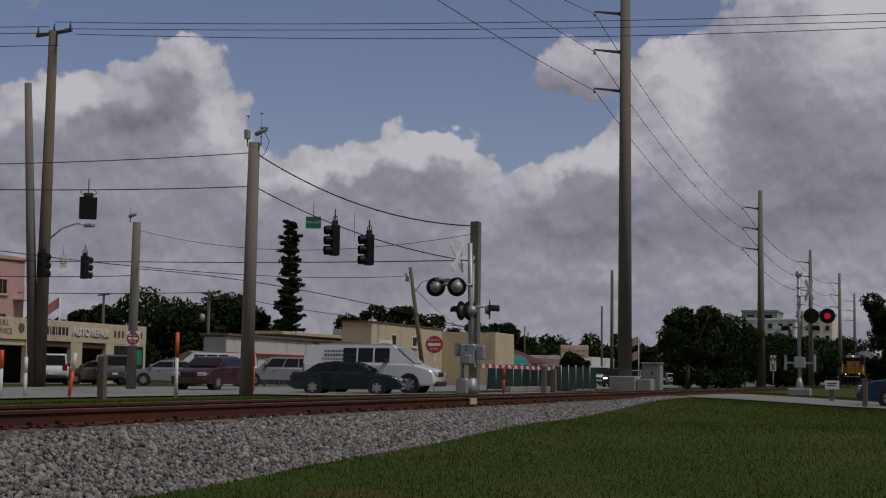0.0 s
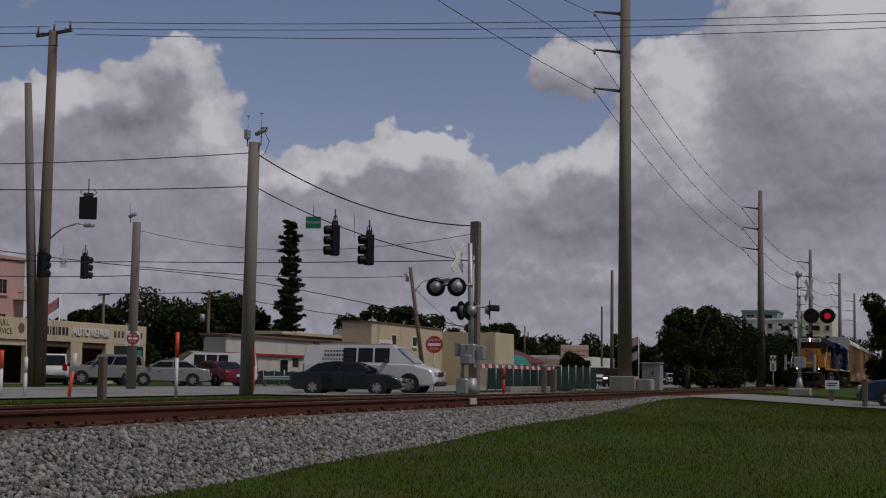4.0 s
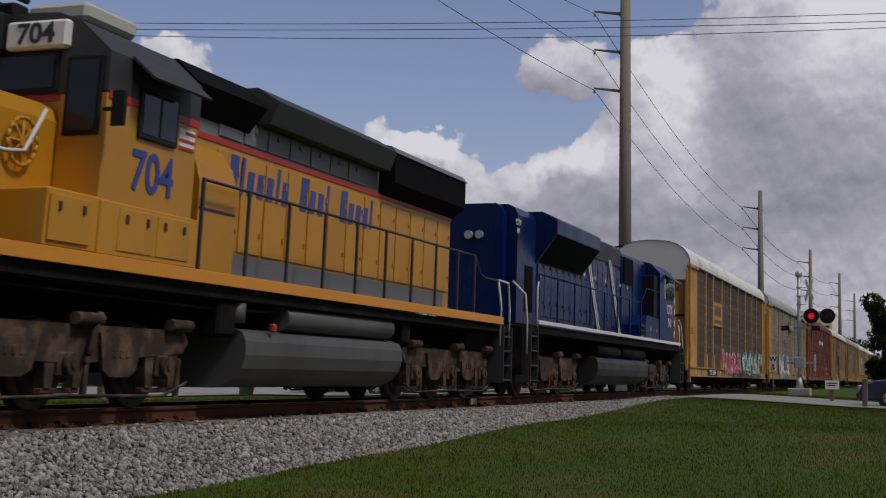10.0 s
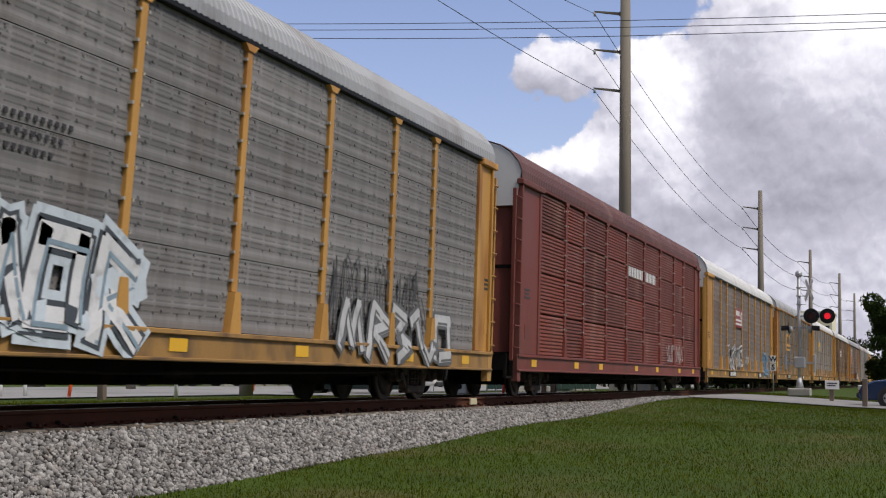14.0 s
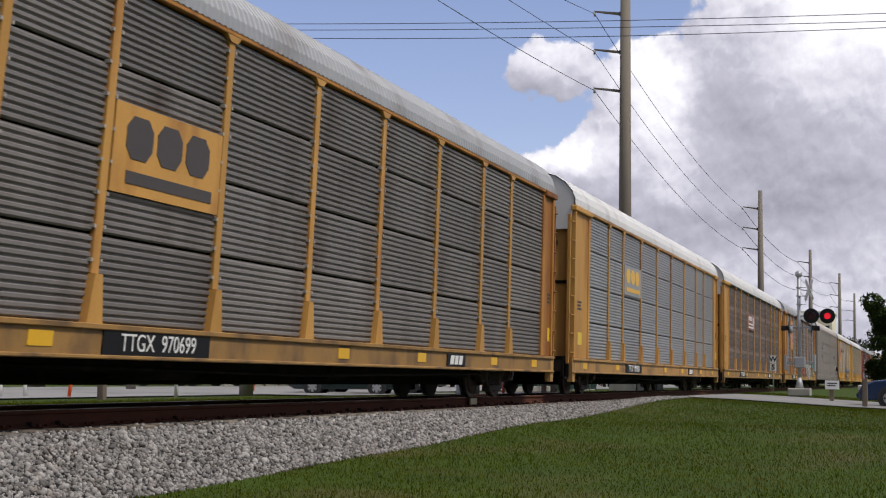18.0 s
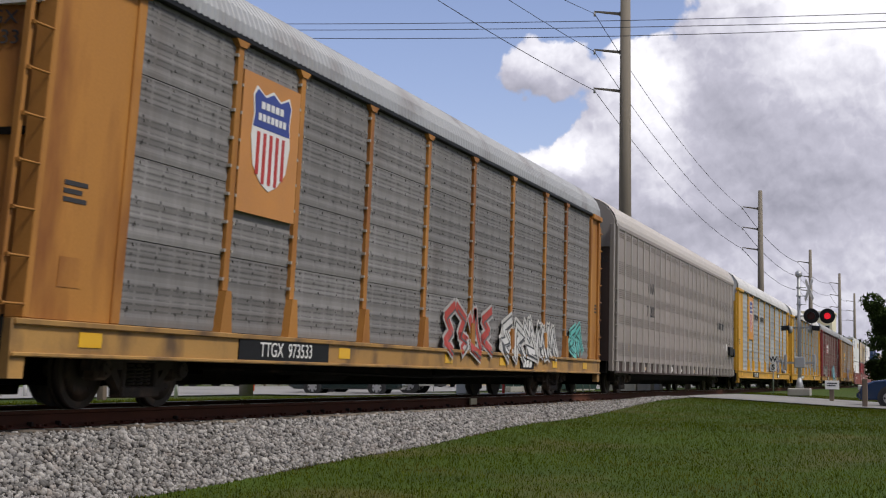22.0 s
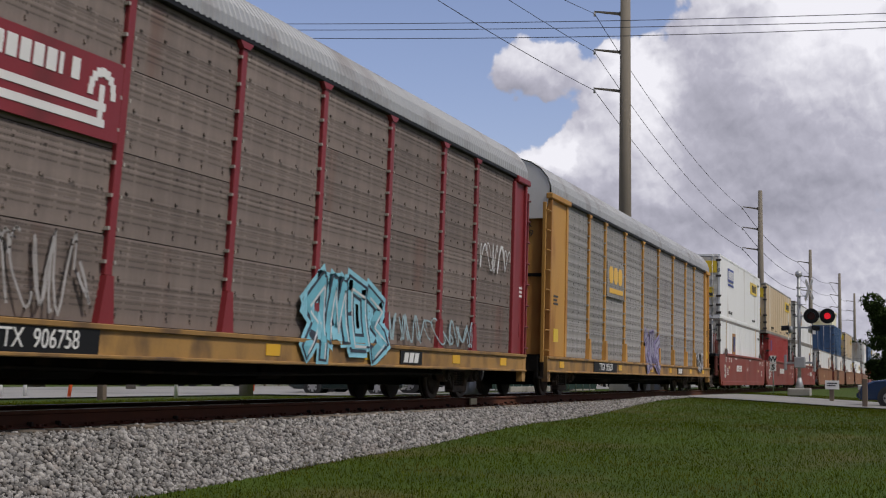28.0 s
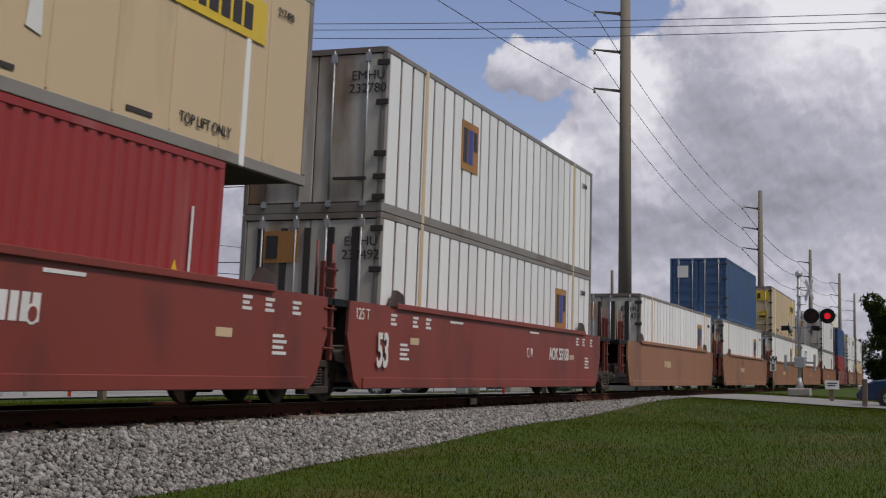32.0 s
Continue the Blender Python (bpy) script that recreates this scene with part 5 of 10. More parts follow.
graffiti(c, 15.6, 18.4, 0.95, 1.95, (0.32, 0.33, 0.35), (0.05, 0.03, 0.08), seed=31, n=3, shade=(0.05, 0.03, 0.08))
graffiti(c, 19.0, 21.4, 0.95, 1.95, (0.32, 0.33, 0.35), (0.05, 0.03, 0.08), seed=32, n=3, shade=(0.05, 0.03, 0.08))
graffiti(c, 22.0, 24.6, 0.95, 1.95, (0.32, 0.33, 0.35), (0.05, 0.05, 0.06), seed=33, n=3, shade=(0.05, 0.05, 0.06))
c = autorack(11, "five", L_PALE, YELLOWNEW, YELLOWNEW, ROOFWHITE, YELLOWNEW, "pale louvred autorack with yellow ends and white roof", "")
c = autorack(12, "sheet", P_TAN, DARKRED, DARKRED, ROOFGREY, YELLOW, "greyish brown autorack with dark red posts and a yellow sill", "ETTX 906758", foot=False)
wheel_mark(c, 7.66, 10.26, 2.95, 3.85, DARKRED, LETTER)
graffiti(c, 3.2, 7.4, 0.95, 2.0, (0.17, 0.145, 0.135), (0.38, 0.36, 0.35), seed=41, n=5, shade=(0.45, 0.43, 0.42))
scrawl(c, 7.8, 10.0, 1.0, 1.9, (0.36, 0.34, 0.33), seed=44, n=6)
graffiti(c, 15.6, 18.9, 0.62, 2.05, (0.16, 0.45, 0.55), (0.03, 0.04, 0.06), seed=42, n=4, back=PALEBLUE, shade=(0.6, 0.62, 0.62))
scrawl(c, 19.1, 23.8, 1.0, 1.5, (0.30, 0.42, 0.46), seed=43, n=10)
scrawl(c, 24.2, 26.4, 2.6, 3.2, WHITEPAINT, seed=45, n=5)
c = autorack(13, "rib", P_LIGHT, YELLOW, YELLOW, ROOFGREY, YELLOW, "grey autorack with yellow posts and a purple graffiti square", "TTGX 981639")
block_mark(c, 7.75, 10.1, 2.75, 3.75, P_LIGHT, MARKER)
graffiti(c, 13.35, 16.0, 0.62, 2.05, (0.36, 0.34, 0.45), (0.10, 0.08, 0.16), seed=51, n=3, back=(0.27, 0.23, 0.40), shade=(0.10, 0.08, 0.16))
graffiti(c, 24.2, 25.9, 0.75, 1.6, (0.45, 0.45, 0.46), (0.05, 0.05, 0.05), seed=52, n=2)

# the taupe car with close posts
c = thing("autorack", "taupe smooth-sided autorack with close pale posts", "railcar", group="autoracks of the train")
TSHEET = surf("taupe_side_sheet", (0.275, 0.237, 0.212), 0.55, var=0.12, scale=0.7, grain=24, bump=0.04, stain=(0.25, 0.22, 0.20), amount=0.3, streak=4, rnd=0.05)


def slotted_shape(w):
    """A flat side panel with five bands of narrow slots."""
    pts = [(0, 0.95)]
    for z0, k in ((1.12, 7), (2.05, 5), (2.80, 5), (3.50, 7), (4.58, 3)):
        for i in range(k):
            z = z0 + 0.058 * i
            pts += [(0, z), (0.025, z + 0.002), (0.025, z + 0.018), (0, z + 0.020)]
    pts.append((0, 4.80))
    n = len(pts)
    mb = Mb()
    mb.v = [(0, y, z) for y, z in pts] + [(w, y, z) for y, z in pts]
    for i in range(n - 1):
        mb.face([i, n + i, n + i + 1, i + 1])
    mb.box(0, w, 0.04, 0.06, 0.95, 4.8)
    for z in (1.85, 2.6, 3.3, 4.15):
        for x in (0.12, w - 0.12):
            mb.box(x - 0.012, x + 0.012, -0.012, 0.002, z - 0.012, z + 0.012)
    return mb


part("top_rail", Mb().box(1.35, 27.9, -1.53, -1.44, 4.80, 4.92, 0.01), TSHEET, c)
for k in range(26):
    part("panel", shared("slotted_panel", lambda: slotted_shape(1.01), TSHEET), None, c, "", pose(1.45 + k * 1.01, -1.50, 0))
part("end_strip", Mb().box(27.7, 27.9, -1.50, -1.44, 0.95, 4.80), TSHEET, c)
part("far_side", Mb().box(1.35, 27.9, 1.40, 1.48, 0.95, 4.92), TAUPE, c)
part("roof", roof_shape(1.2, 28.0), surf("taupe_roof_sheet", (0.50, 0.46, 0.42), 0.5, 0.1, var=0.1, scale=0.6, bump=0.03), c)
for k in range(27):
    x = 1.45 + k * 1.01
    part("post", shared("taupe_post", lambda: Mb().box(-0.04, 0.04, -0.035, 0.01, 0.70, 4.80, 0.008), TAUPELIGHT), None, c, "", pose(x, -1.50, 0))
    part("bracket", shared("taupe_bracket", lambda: Mb().prism([(-0.1, 0.66), (0.1, 0.66), (0.06, 0.95), (-0.06, 0.95)], -0.06, 0.02, "y"), TAUPELIGHT), None, c, "", pose(x, -1.50, 0))
part("side_sill", Mb().box(1.35, 27.9, -1.47, -1.36, 0.60, 0.95, 0.01), DARKBROWN, c, "dark brown side sill with stencils")
for k, wd in ((2, .3), (4, .5), (7, .35), (9, .5), (11, .5), (12, .3), (13, .4), (14, .55), (16, .4), (18, .35), (20, .3), (22, .45), (24, .3)):
    part("stencil", Mb().box(1.70 + k * 1.01, 1.70 + k * 1.01 + wd, -1.478, -1.47, 0.72, 0.82 if k % 3 else 0.88), LETTER if k % 2 else CONTBEIGE, c)
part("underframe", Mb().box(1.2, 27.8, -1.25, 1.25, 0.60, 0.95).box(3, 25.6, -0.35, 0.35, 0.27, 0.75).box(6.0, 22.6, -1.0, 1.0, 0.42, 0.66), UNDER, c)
part("end_wall", Mb().box(1.1, 1.18, -1.40, 1.40, 0.95, 4.35), DARKBROWN, c)
part("end_cap", end_cap_shape(1.05), TAUPE, c)
part("end_post", Mb().box(0.82, 1.02, -1.52, -1.40, 0.66, 4.90, 0.01).box(1.28, 1.42, -1.54, -1.40, 0.66, 4.95, 0.01), TAUPE, c)
part("ladder", shared(("ladder", TAUPE.name), lambda: ladder_shape(7, 2.4), TAUPE), None, c, "", pose(1.15, -1.47, 0.75))
part("rear_wall", Mb().box(27.7, 27.8, -1.40, 1.40, 0.95, 4.9), DARKBROWN, c)
part("brake_gear", Mb().box(25.9, 27.0, -1.62, -1.50, 1.55, 1.95, 0.02).cyl((27.2, -1.65, 1.7), (27.2, -1.5, 1.7), 0.2, n=10), BLACK, c)
words("CNA", 0.5, LETTERBLACK, c, pose(6.9, -1.507, 3.35), name="reporting_mark")
words("712832", 0.5, LETTERBLACK, c, pose(6.9, -1.507, 2.6))
bars(c, 22.5, 2.62, [0.15] * 9, 0.28, LETTERBLACK, -1.507, gap=0.075)
words("CNA\n712832", 0.24, LETTERBLACK, c, pose(1.09, -0.95, 4.0, 0, 0, -90))
scrawl(c, 13.4, 17.2, 1.85, 2.5, (0.10, 0.095, 0.09), seed=61, n=9, w=0.05)
scrawl(c, 22.4, 23.6, 1.75, 2.3, (0.17, 0.155, 0.14), seed=64, n=3, w=0.05)
part("notice", Mb().box(25.4, 25.75, -1.512, -1.506, 1.75, 2.05), LETTER, c)
part("notice", Mb().box(24.55, 24.85, -1.512, -1.506, 1.8, 1.98), LETTER, c)
scrawl(c, 4.4, 5.3, 1.6, 2.2, WHITEPAINT, seed=62, n=4)
scrawl(c, 3.2, 4.0, 1.2, 1.7, (0.5, 0.34, 0.08), seed=63, n=3)
truck(c, 4.3)
truck(c, 24.35)
coupler(c, 0.34, -1)
coupler(c, 28.31, 1)
TRAIN.append((c, 28.65 * 8))
# ---- locomotives
LOCOYEL = surf("locomotive_yellow", (0.50, 0.225, 0.008), 0.45, var=0.1, scale=0.8, grain=25, bump=0.03, stain=(0.35, 0.17, 0.03), amount=0.3, streak=4, coat=0.1)
LOCOORANGE = surf("locomotive_orange", (0.68, 0.27, 0.02), 0.45, var=0.1, bump=0.02)
LOCOGREY = surf("locomotive_dark_grey", (0.034, 0.034, 0.038), 0.6, var=0.2, scale=1.5, bump=0.05)
STRIPEGREY = surf("locomotive_grey_stripe", (0.15, 0.15, 0.16), 0.5, var=0.12, bump=0.02)
LOCOBLUE = surf("locomotive_blue", (0.003, 0.016, 0.090), 0.3, var=0.25, scale=1.1, grain=2.2, bump=0.25, coat=0.0, stain=(0.010, 0.03, 0.11), amount=0.3, spec=0.14, streak=4)
SILVER = surf("silver_stripe_paint", (0.55, 0.56, 0.60), 0.4, var=0.06, bump=0.01)
GRILLE = surf("black_radiator_mesh", (0.004, 0.004, 0.0045), 0.8, var=0.3, grain=120, bump=0.4, spec=0.1)
TANKGREY = surf("grey_fuel_tank", (0.085, 0.085, 0.085), 0.55, var=0.25, scale=1.2, bump=0.05, stain=(0.05, 0.042, 0.036), amount=0.45)
HEADLAMP = glow("headlamp_glow", (1.0, 0.86, 0.66), 8.0)
RAILWHITE = surf("pale_handrail_paint", (0.62, 0.60, 0.55), 0.5, var=0.1, bump=0)


LOCOTRUCK = surf("grimy_truck_casting", (0.045, 0.031, 0.024), 0.85, var=0.4, scale=3, grain=35, bump=0.3, stain=(0.15, 0.092, 0.062), amount=0.6, stain_scale=3.5, spec=0.2)
PLOWSHADE = surf("painted_plow_shade", (0.003, 0.003, 0.003), 0.95, var=0.1, bump=0, spec=0.05)


def chamfer(y0, y1, z0, z1, c):
    """A profile with its two upper corners cut."""
    return [(y0, z0), (y1, z0), (y1, z1 - c), (y1 - c * 0.35, z1 - c * 0.35), (y1 - c, z1), (y0 + c, z1), (y0 + c * 0.35, z1 - c * 0.35), (y0, z1 - c)]


def loco_truck(car, xc, wb, r=0.508):
    def frame_shape():
        h = wb / 2
        mb = Mb()
        # cast side beam that drops to a pedestal at each axle
        mb.prism([(-h - 0.62, r + 0.30), (-h - 0.50, r + 0.44), (h + 0.50, r + 0.44), (h + 0.62, r + 0.30), (h + 0.50, r + 0.16), (h - 0.45, r + 0.10), (0.5, r + 0.02), (-0.5, r + 0.02), (-h + 0.45, r + 0.10), (-h - 0.50, r + 0.16)], -0.10, 0.06, "y")
        for x in (-h, 0, h):
            for sgn in (-1, 1):
                mb.prism([(x + sgn * 0.17, r + 0.16), (x + sgn * 0.40, r + 0.16), (x + sgn * 0.33, r - 0.26), (x + sgn * 0.20, r - 0.26)], -0.09, 0.05, "y")
            mb.box(x - 0.15, x + 0.15, -0.13, 0.06, r - 0.15, r + 0.13, 0.03)
            mb.cyl((x, -0.20, r), (x, -0.12, r), 0.12, n=10)
            mb.cyl((x, -0.22, r), (x, -0.20, r), 0.05, n=6)
            mb.box(x - 0.36, x + 0.36, -0.07, 0.03, r - 0.32, r - 0.26, 0.01)
            mb.box(x + 0.42, x + 0.50, -0.09, -0.02, r - 0.36, r + 0.10, 0.015)
        for x in (-h / 2, h / 2):
            mb.prism([(x - 0.46, r + 0.36), (x + 0.46, r + 0.36), (x + 0.36, r - 0.06), (x + 0.20, r - 0.14), (x - 0.20, r - 0.14), (x - 0.36, r - 0.06)], -0.15, -0.09, "y")
            for q in (-0.14, 0.0, 0.14):
                mb.box(x + q - 0.03, x + q + 0.03, -0.165, -0.14, r + 0.08, r + 0.18, 0.01)
        for x in (-h - 0.35, 0.1, h + 0.1):
            mb.cyl((x - 0.1, -0.16, r + 0.50), (x + 0.42, -0.16, r + 0.50), 0.075, n=12)
            mb.box(x + 0.1, x + 0.24, -0.16, -0.02, r + 0.40, r + 0.5)
        mb.cyl((0.30, -0.18, r + 0.1), (0.48, -0.18, r + 0.58), 0.04, n=7)
        mb.tube([(-h - 0.6, -0.12, r - 0.20), (-h, -0.14, r - 0.36), (0, -0.12, r - 0.34), (h, -0.14, r - 0.36), (h + 0.6, -0.12, r - 0.20)], 0.02)
        return mb
    tr = part("truck", shared(("loco_bolster", wb), lambda: Mb().box(-wb / 2, wb / 2, -0.6, 0.6, r + 0.05, r + 0.40, 0.05), UNDER), None, car, "grimy six-wheel truck", pose(xc, 0, 0))
    for y in (-1.08, 1.08):
        part("side_frame", shared(("loco_frame", wb), frame_shape, LOCOTRUCK), None, tr, "", pose(0, y, 0, 0, 0, 0 if y < 0 else 180))
    for x in (-wb / 2, 0, wb / 2):
        wheelset(tr, x, r)


def side_rail(car, xs_, zb, zt, material, y=-1.47, name="handrail"):
    """Handrail on its stanchions along a walkway."""
    hr = part(name, Mb().tube([(xs_[0], y, zt - 0.02), (xs_[-1], y, zt - 0.02)], 0.022), material, car)
    for x in xs_:
        part("stanchion", shared(("stanchion", material.name, round(zt - zb, 2)), lambda: Mb().box(-0.025, 0.025, -0.02, 0.02, 0, zt - zb, 0.005), material), None, hr, "", pose(x, y, zb))
    return hr


def lamp(parent, x, y, z, r, sgn=-1, name="headlight"):
    h = part(name, Mb().cyl((x - sgn * 0.10, y, z), (x, y, z), r * 1.3, n=14), BLACK, parent)
    part("lens", Mb().cyl((x, y, z), (x + sgn * 0.012, y, z), r, n=14), HEADLAMP, h, "lit headlight lens")


def steps(car, x, y, zt, material, n=4):
    s = 1 if y > 0 else -1
    st = part("steps", Mb().box(x - 0.33, x + 0.33, y - s * 0.18 - 0.01, y - s * 0.18 + 0.01, 0.32, zt).box(x - 0.33, x - 0.29, y - 0.18, y + 0.18, 0.32, zt).box(x + 0.29, x + 0.33, y - 0.18, y + 0.18, 0.32, zt), material, car)
    for k in range(n):
        z = 0.36 + (zt - 0.4) * k / (n - 0.4)
        part("tread", Mb().box(x - 0.32, x + 0.32, y - 0.17, y + 0.2, z, z + 0.035), material, st)


def letterish(parent, x, z, pattern, h, material, y, slant=0.12):
    """A painted road name as plain slanted blocks of the lettering's size."""
    for ch in pattern:
        hh = h if ch in "Al" else 0.68 * h
        w = {"A": 0.24, "l": 0.09, "o": 0.20}[ch]
        mb = Mb().prism([(x, z), (x + w, z), (x + w + slant * hh, z + hh), (x + slant * hh, z + hh)], y - 0.006, y, "y")
        part("mark_shape", mb, material, parent)
        x += w + 0.12


eng = thing("locomotive", "yellow and grey diesel locomotive with lit headlights", "locomotive", group="locomotives of the train")
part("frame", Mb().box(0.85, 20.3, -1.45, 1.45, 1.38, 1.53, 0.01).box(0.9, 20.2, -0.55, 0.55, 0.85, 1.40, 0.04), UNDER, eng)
for y in (-1.5, 1.5):
    part("edge_stripe", Mb().box(1.42, 19.6, y - 0.02, y + 0.02, 1.54, 1.70, 0.005), LOCOORANGE, eng, "orange edge of the walkway")
    steps(eng, 1.05, y * 0.90, 1.5, UNDER)
    steps(eng, 19.95, y * 0.90, 1.5, LOCOGREY)
part("pilot", Mb().box(0.62, 0.76, -1.48, 1.48, 0.85, 1.72, 0.03).box(0.45, 0.62, -0.75, 0.75, 0.95, 1.6, 0.05).box(0.40, 0.62, -1.3, -0.85, 1.05, 1.12).box(0.40, 0.62, 0.85, 1.3, 1.05, 1.12), UNDER, eng)
pl = Mb()
SECTION = [(0.04, 0.16), (0.10, 0.40), (0.18, 0.66), (0.25, 1.12), (0.31, 1.12), (0.24, 0.66), (0.17, 0.40), (0.12, 0.16)]
for s in (-1, 1):
    cuts_ = [(0.0, -0.16, 0.0), (0.70, -0.08, 0.0), (1.22, 0.0, 0.0), (1.42, 0.06, 0.10), (1.49, 0.20, 0.22)]
    k, n = len(pl.v), len(SECTION)
    for y, push, lift in cuts_:
        pl.v += [(x + push, s * y, 0.18 + lift + (z - 0.18) * (1 - lift)) for x, z in SECTION]
    for i in range(len(cuts_) - 1):
        for j in range(n):
            q = (j + 1) % n
            pl.face([k + i * n + j, k + i * n + q, k + (i + 1) * n + q, k + (i + 1) * n + j])
    pl.face([k + (len(cuts_) - 1) * n + j for j in range(n)])
part("plow", pl, surf("plow_grime", (0.012, 0.010, 0.010), 0.85, var=0.4, scale=1.8, bump=0.2, stain=(0.040, 0.030, 0.026), amount=0.4, spec=0.15), eng, "dirty steel snow plow pilot")
# solid blocks imitate openings in the plow; their shade is the near-black colour
for y0, y1, z0, z1 in ((-1.02, -0.66, 0.62, 0.86), (0.66, 1.02, 0.62, 0.86), (-0.42, 0.42, 0.55, 1.08)):
    part("plow_opening", Mb().box(0.06 if y1 - y0 < 0.5 else -0.02, 0.30, y0, y1, z0, z1, 0.02), PLOWSHADE, eng)
nose = Mb()
nose.prism(chamfer(-0.86, 0.86, 1.68, 3.42, 0.24), 2.10, 3.78)
nose.prism([(y * 0.965, 1.68 + (z - 1.68) * 0.985) for y, z in chamfer(-0.86, 0.86, 1.68, 3.42, 0.24)], 1.98, 2.12)
part("nose", nose, LOCOYEL, eng, "yellow short nose with a round mark")
ring = Mb()
for k in range(40):
    t0, t1 = (math.radians(135 - 280 * q / 40) for q in (k, k + 1))
    o = [(0.34 * math.cos(t0), 2.95 + 0.34 * math.sin(t0)), (0.34 * math.cos(t1), 2.95 + 0.34 * math.sin(t1)), (0.25 * math.cos(t1), 2.95 + 0.25 * math.sin(t1)), (0.25 * math.cos(t0), 2.95 + 0.25 * math.sin(t0))]
    n = len(ring.v)
    ring.v += [(1.972, -y, z) for y, z in o]
    ring.face([n, n + 1, n + 2, n + 3])
ring.box(1.968, 1.976, 0.0, 0.33, 3.20, 3.29)
ring.box(1.968, 1.976, -0.34, 0.05, 2.61, 2.70)
rm = part("trade_mark", ring, LOGOBLUE, eng, "round blue trade mark")
for y in (-0.15, 0.0, 0.15):
    part("mark_shape", Mb().box(1.968, 1.98, y - 0.05, y + 0.05, 2.84, 3.03, 0.004), RED, rm)
part("toe_box", Mb().box(2.75, 3.74, -1.49, -0.87, 1.70, 2.32, 0.02), LOCOYEL, eng)
bb = part("battery_box", Mb().box(3.74, 5.95, -1.505, -1.45, 1.70, 2.30, 0.012), LOCOYEL, eng, "yellow battery box with latched lids")
for x in (2.78, 4.12, 4.98):
    part("box_lid", shared("box_lid", lambda: Mb().box(0, 0.78, -1.518, -1.49, 1.76, 2.25, 0.01), LOCOYEL), None, bb, "", pose(x, 0, 0))
    for q in (0.16, 0.62):
        part("latch", shared("lid_latch", lambda: Mb().box(-0.025, 0.025, -1.54, -1.515, 2.08, 2.18, 0.006), LOCOGREY), None, bb, "", pose(x + q, 0, 0))
part("toe_box", Mb().box(2.75, 3.74, 0.87, 1.42, 1.70, 2.38, 0.02), LOCOYEL, eng)
wheelb = Mb()
for k in range(16):
    t0, t1 = 2 * math.pi * k / 16, 2 * math.pi * (k + 1) / 16
    wheelb.cyl((3.0 + 0.26 * math.cos(t0), -0.93, 2.85 + 0.26 * math.sin(t0)), (3.0 + 0.26 * math.cos(t1), -0.93, 2.85 + 0.26 * math.sin(t1)), 0.025, n=5)
for k in range(4):
    t0 = math.pi * k / 4
    wheelb.cyl((3.0 - 0.26 * math.cos(t0), -0.93, 2.85 - 0.26 * math.sin(t0)), (3.0 + 0.26 * math.cos(t0), -0.93, 2.85 + 0.26 * math.sin(t0)), 0.015, n=5)
wheelb.cyl((3.0, -0.95, 2.85), (3.0, -0.86, 2.85), 0.06, n=8)
part("brake_wheel", wheelb, LOCOYEL, eng)
# cab
part("cab", Mb().box(3.76, 5.84, -1.47, 1.47, 1.70, 3.52, 0.02), LOCOYEL, eng, "yellow crew cab with grey upper part")
up = Mb().prism([(-1.475, 3.52), (1.475, 3.52), (1.475, 3.98), (1.05, 4.36), (0.75, 4.47), (0, 4.50), (-0.75, 4.47), (-1.05, 4.36), (-1.475, 3.98)], 3.70, 5.86)
part("cab_top", up, LOCOGREY, eng, "dark grey upper cab and roof")
part("cab_stripe", Mb().box(3.74, 5.86, -1.482, 1.482, 3.44, 3.53), RED, eng)
part("cab_side_front", Mb().box(3.70, 3.78, -1.47, -0.88, 1.70, 3.50), LOCOYEL, eng)
part("cab_side_front", Mb().box(3.70, 3.78, 0.88, 1.47, 1.70, 3.50), LOCOYEL, eng)
for y0, y1, z0, z1 in ((-0.80, -0.05, 3.56, 3.98), (0.05, 0.80, 3.56, 3.98), (-1.38, -0.98, 3.05, 3.90), (0.98, 1.38, 3.05, 3.90)):
    wf = part("window_frame", Mb().box(3.665, 3.70, y0 - 0.03, y1 + 0.03, z0 - 0.03, z1 + 0.03, 0.008), BLACK, eng)
    part("pane", Mb().box(3.655, 3.668, y0 + 0.02, y1 - 0.02, z0 + 0.02, z1 - 0.02), DARKGLASS, wf)
for y in (-1.48, 1.48):
    s = -1 if y < 0 else 1
    wf = part("side_window", Mb().box(4.38, 5.28, min(y, y + s * 0.03), max(y, y + s * 0.03), 3.10, 3.72, 0.008), BLACK, eng)
    part("pane", Mb().box(4.44, 4.80, min(y + s * 0.03, y + s * 0.036), max(y + s * 0.03, y + s * 0.036), 3.16, 3.66).box(4.86, 5.22, min(y + s * 0.03, y + s * 0.036), max(y + s * 0.03, y + s * 0.036), 3.16, 3.66), DARKGLASS, wf)
    part("awning", Mb().prism([(y, 3.98), (y + s * 0.3, 3.72), (y + s * 0.32, 3.74), (y, 4.02)], 4.15, 5.55), LOCOGREY, eng)
words("704", 0.66, LOGOBLUE, eng, pose(4.82, -1.478, 2.70), name="number", bold=0.012)
fl = part("flag_decal", Mb().box(5.38, 5.76, -1.479, -1.472, 3.12, 3.38), LETTER, eng, "small striped flag decal")
part("flag_stripe", Mb().box(5.38, 5.76, -1.483, -1.479, 3.12, 3.16).box(5.38, 5.76, -1.483, -1.479, 3.21, 3.25).box(5.52, 5.76, -1.483, -1.479, 3.31, 3.35), RED, fl)
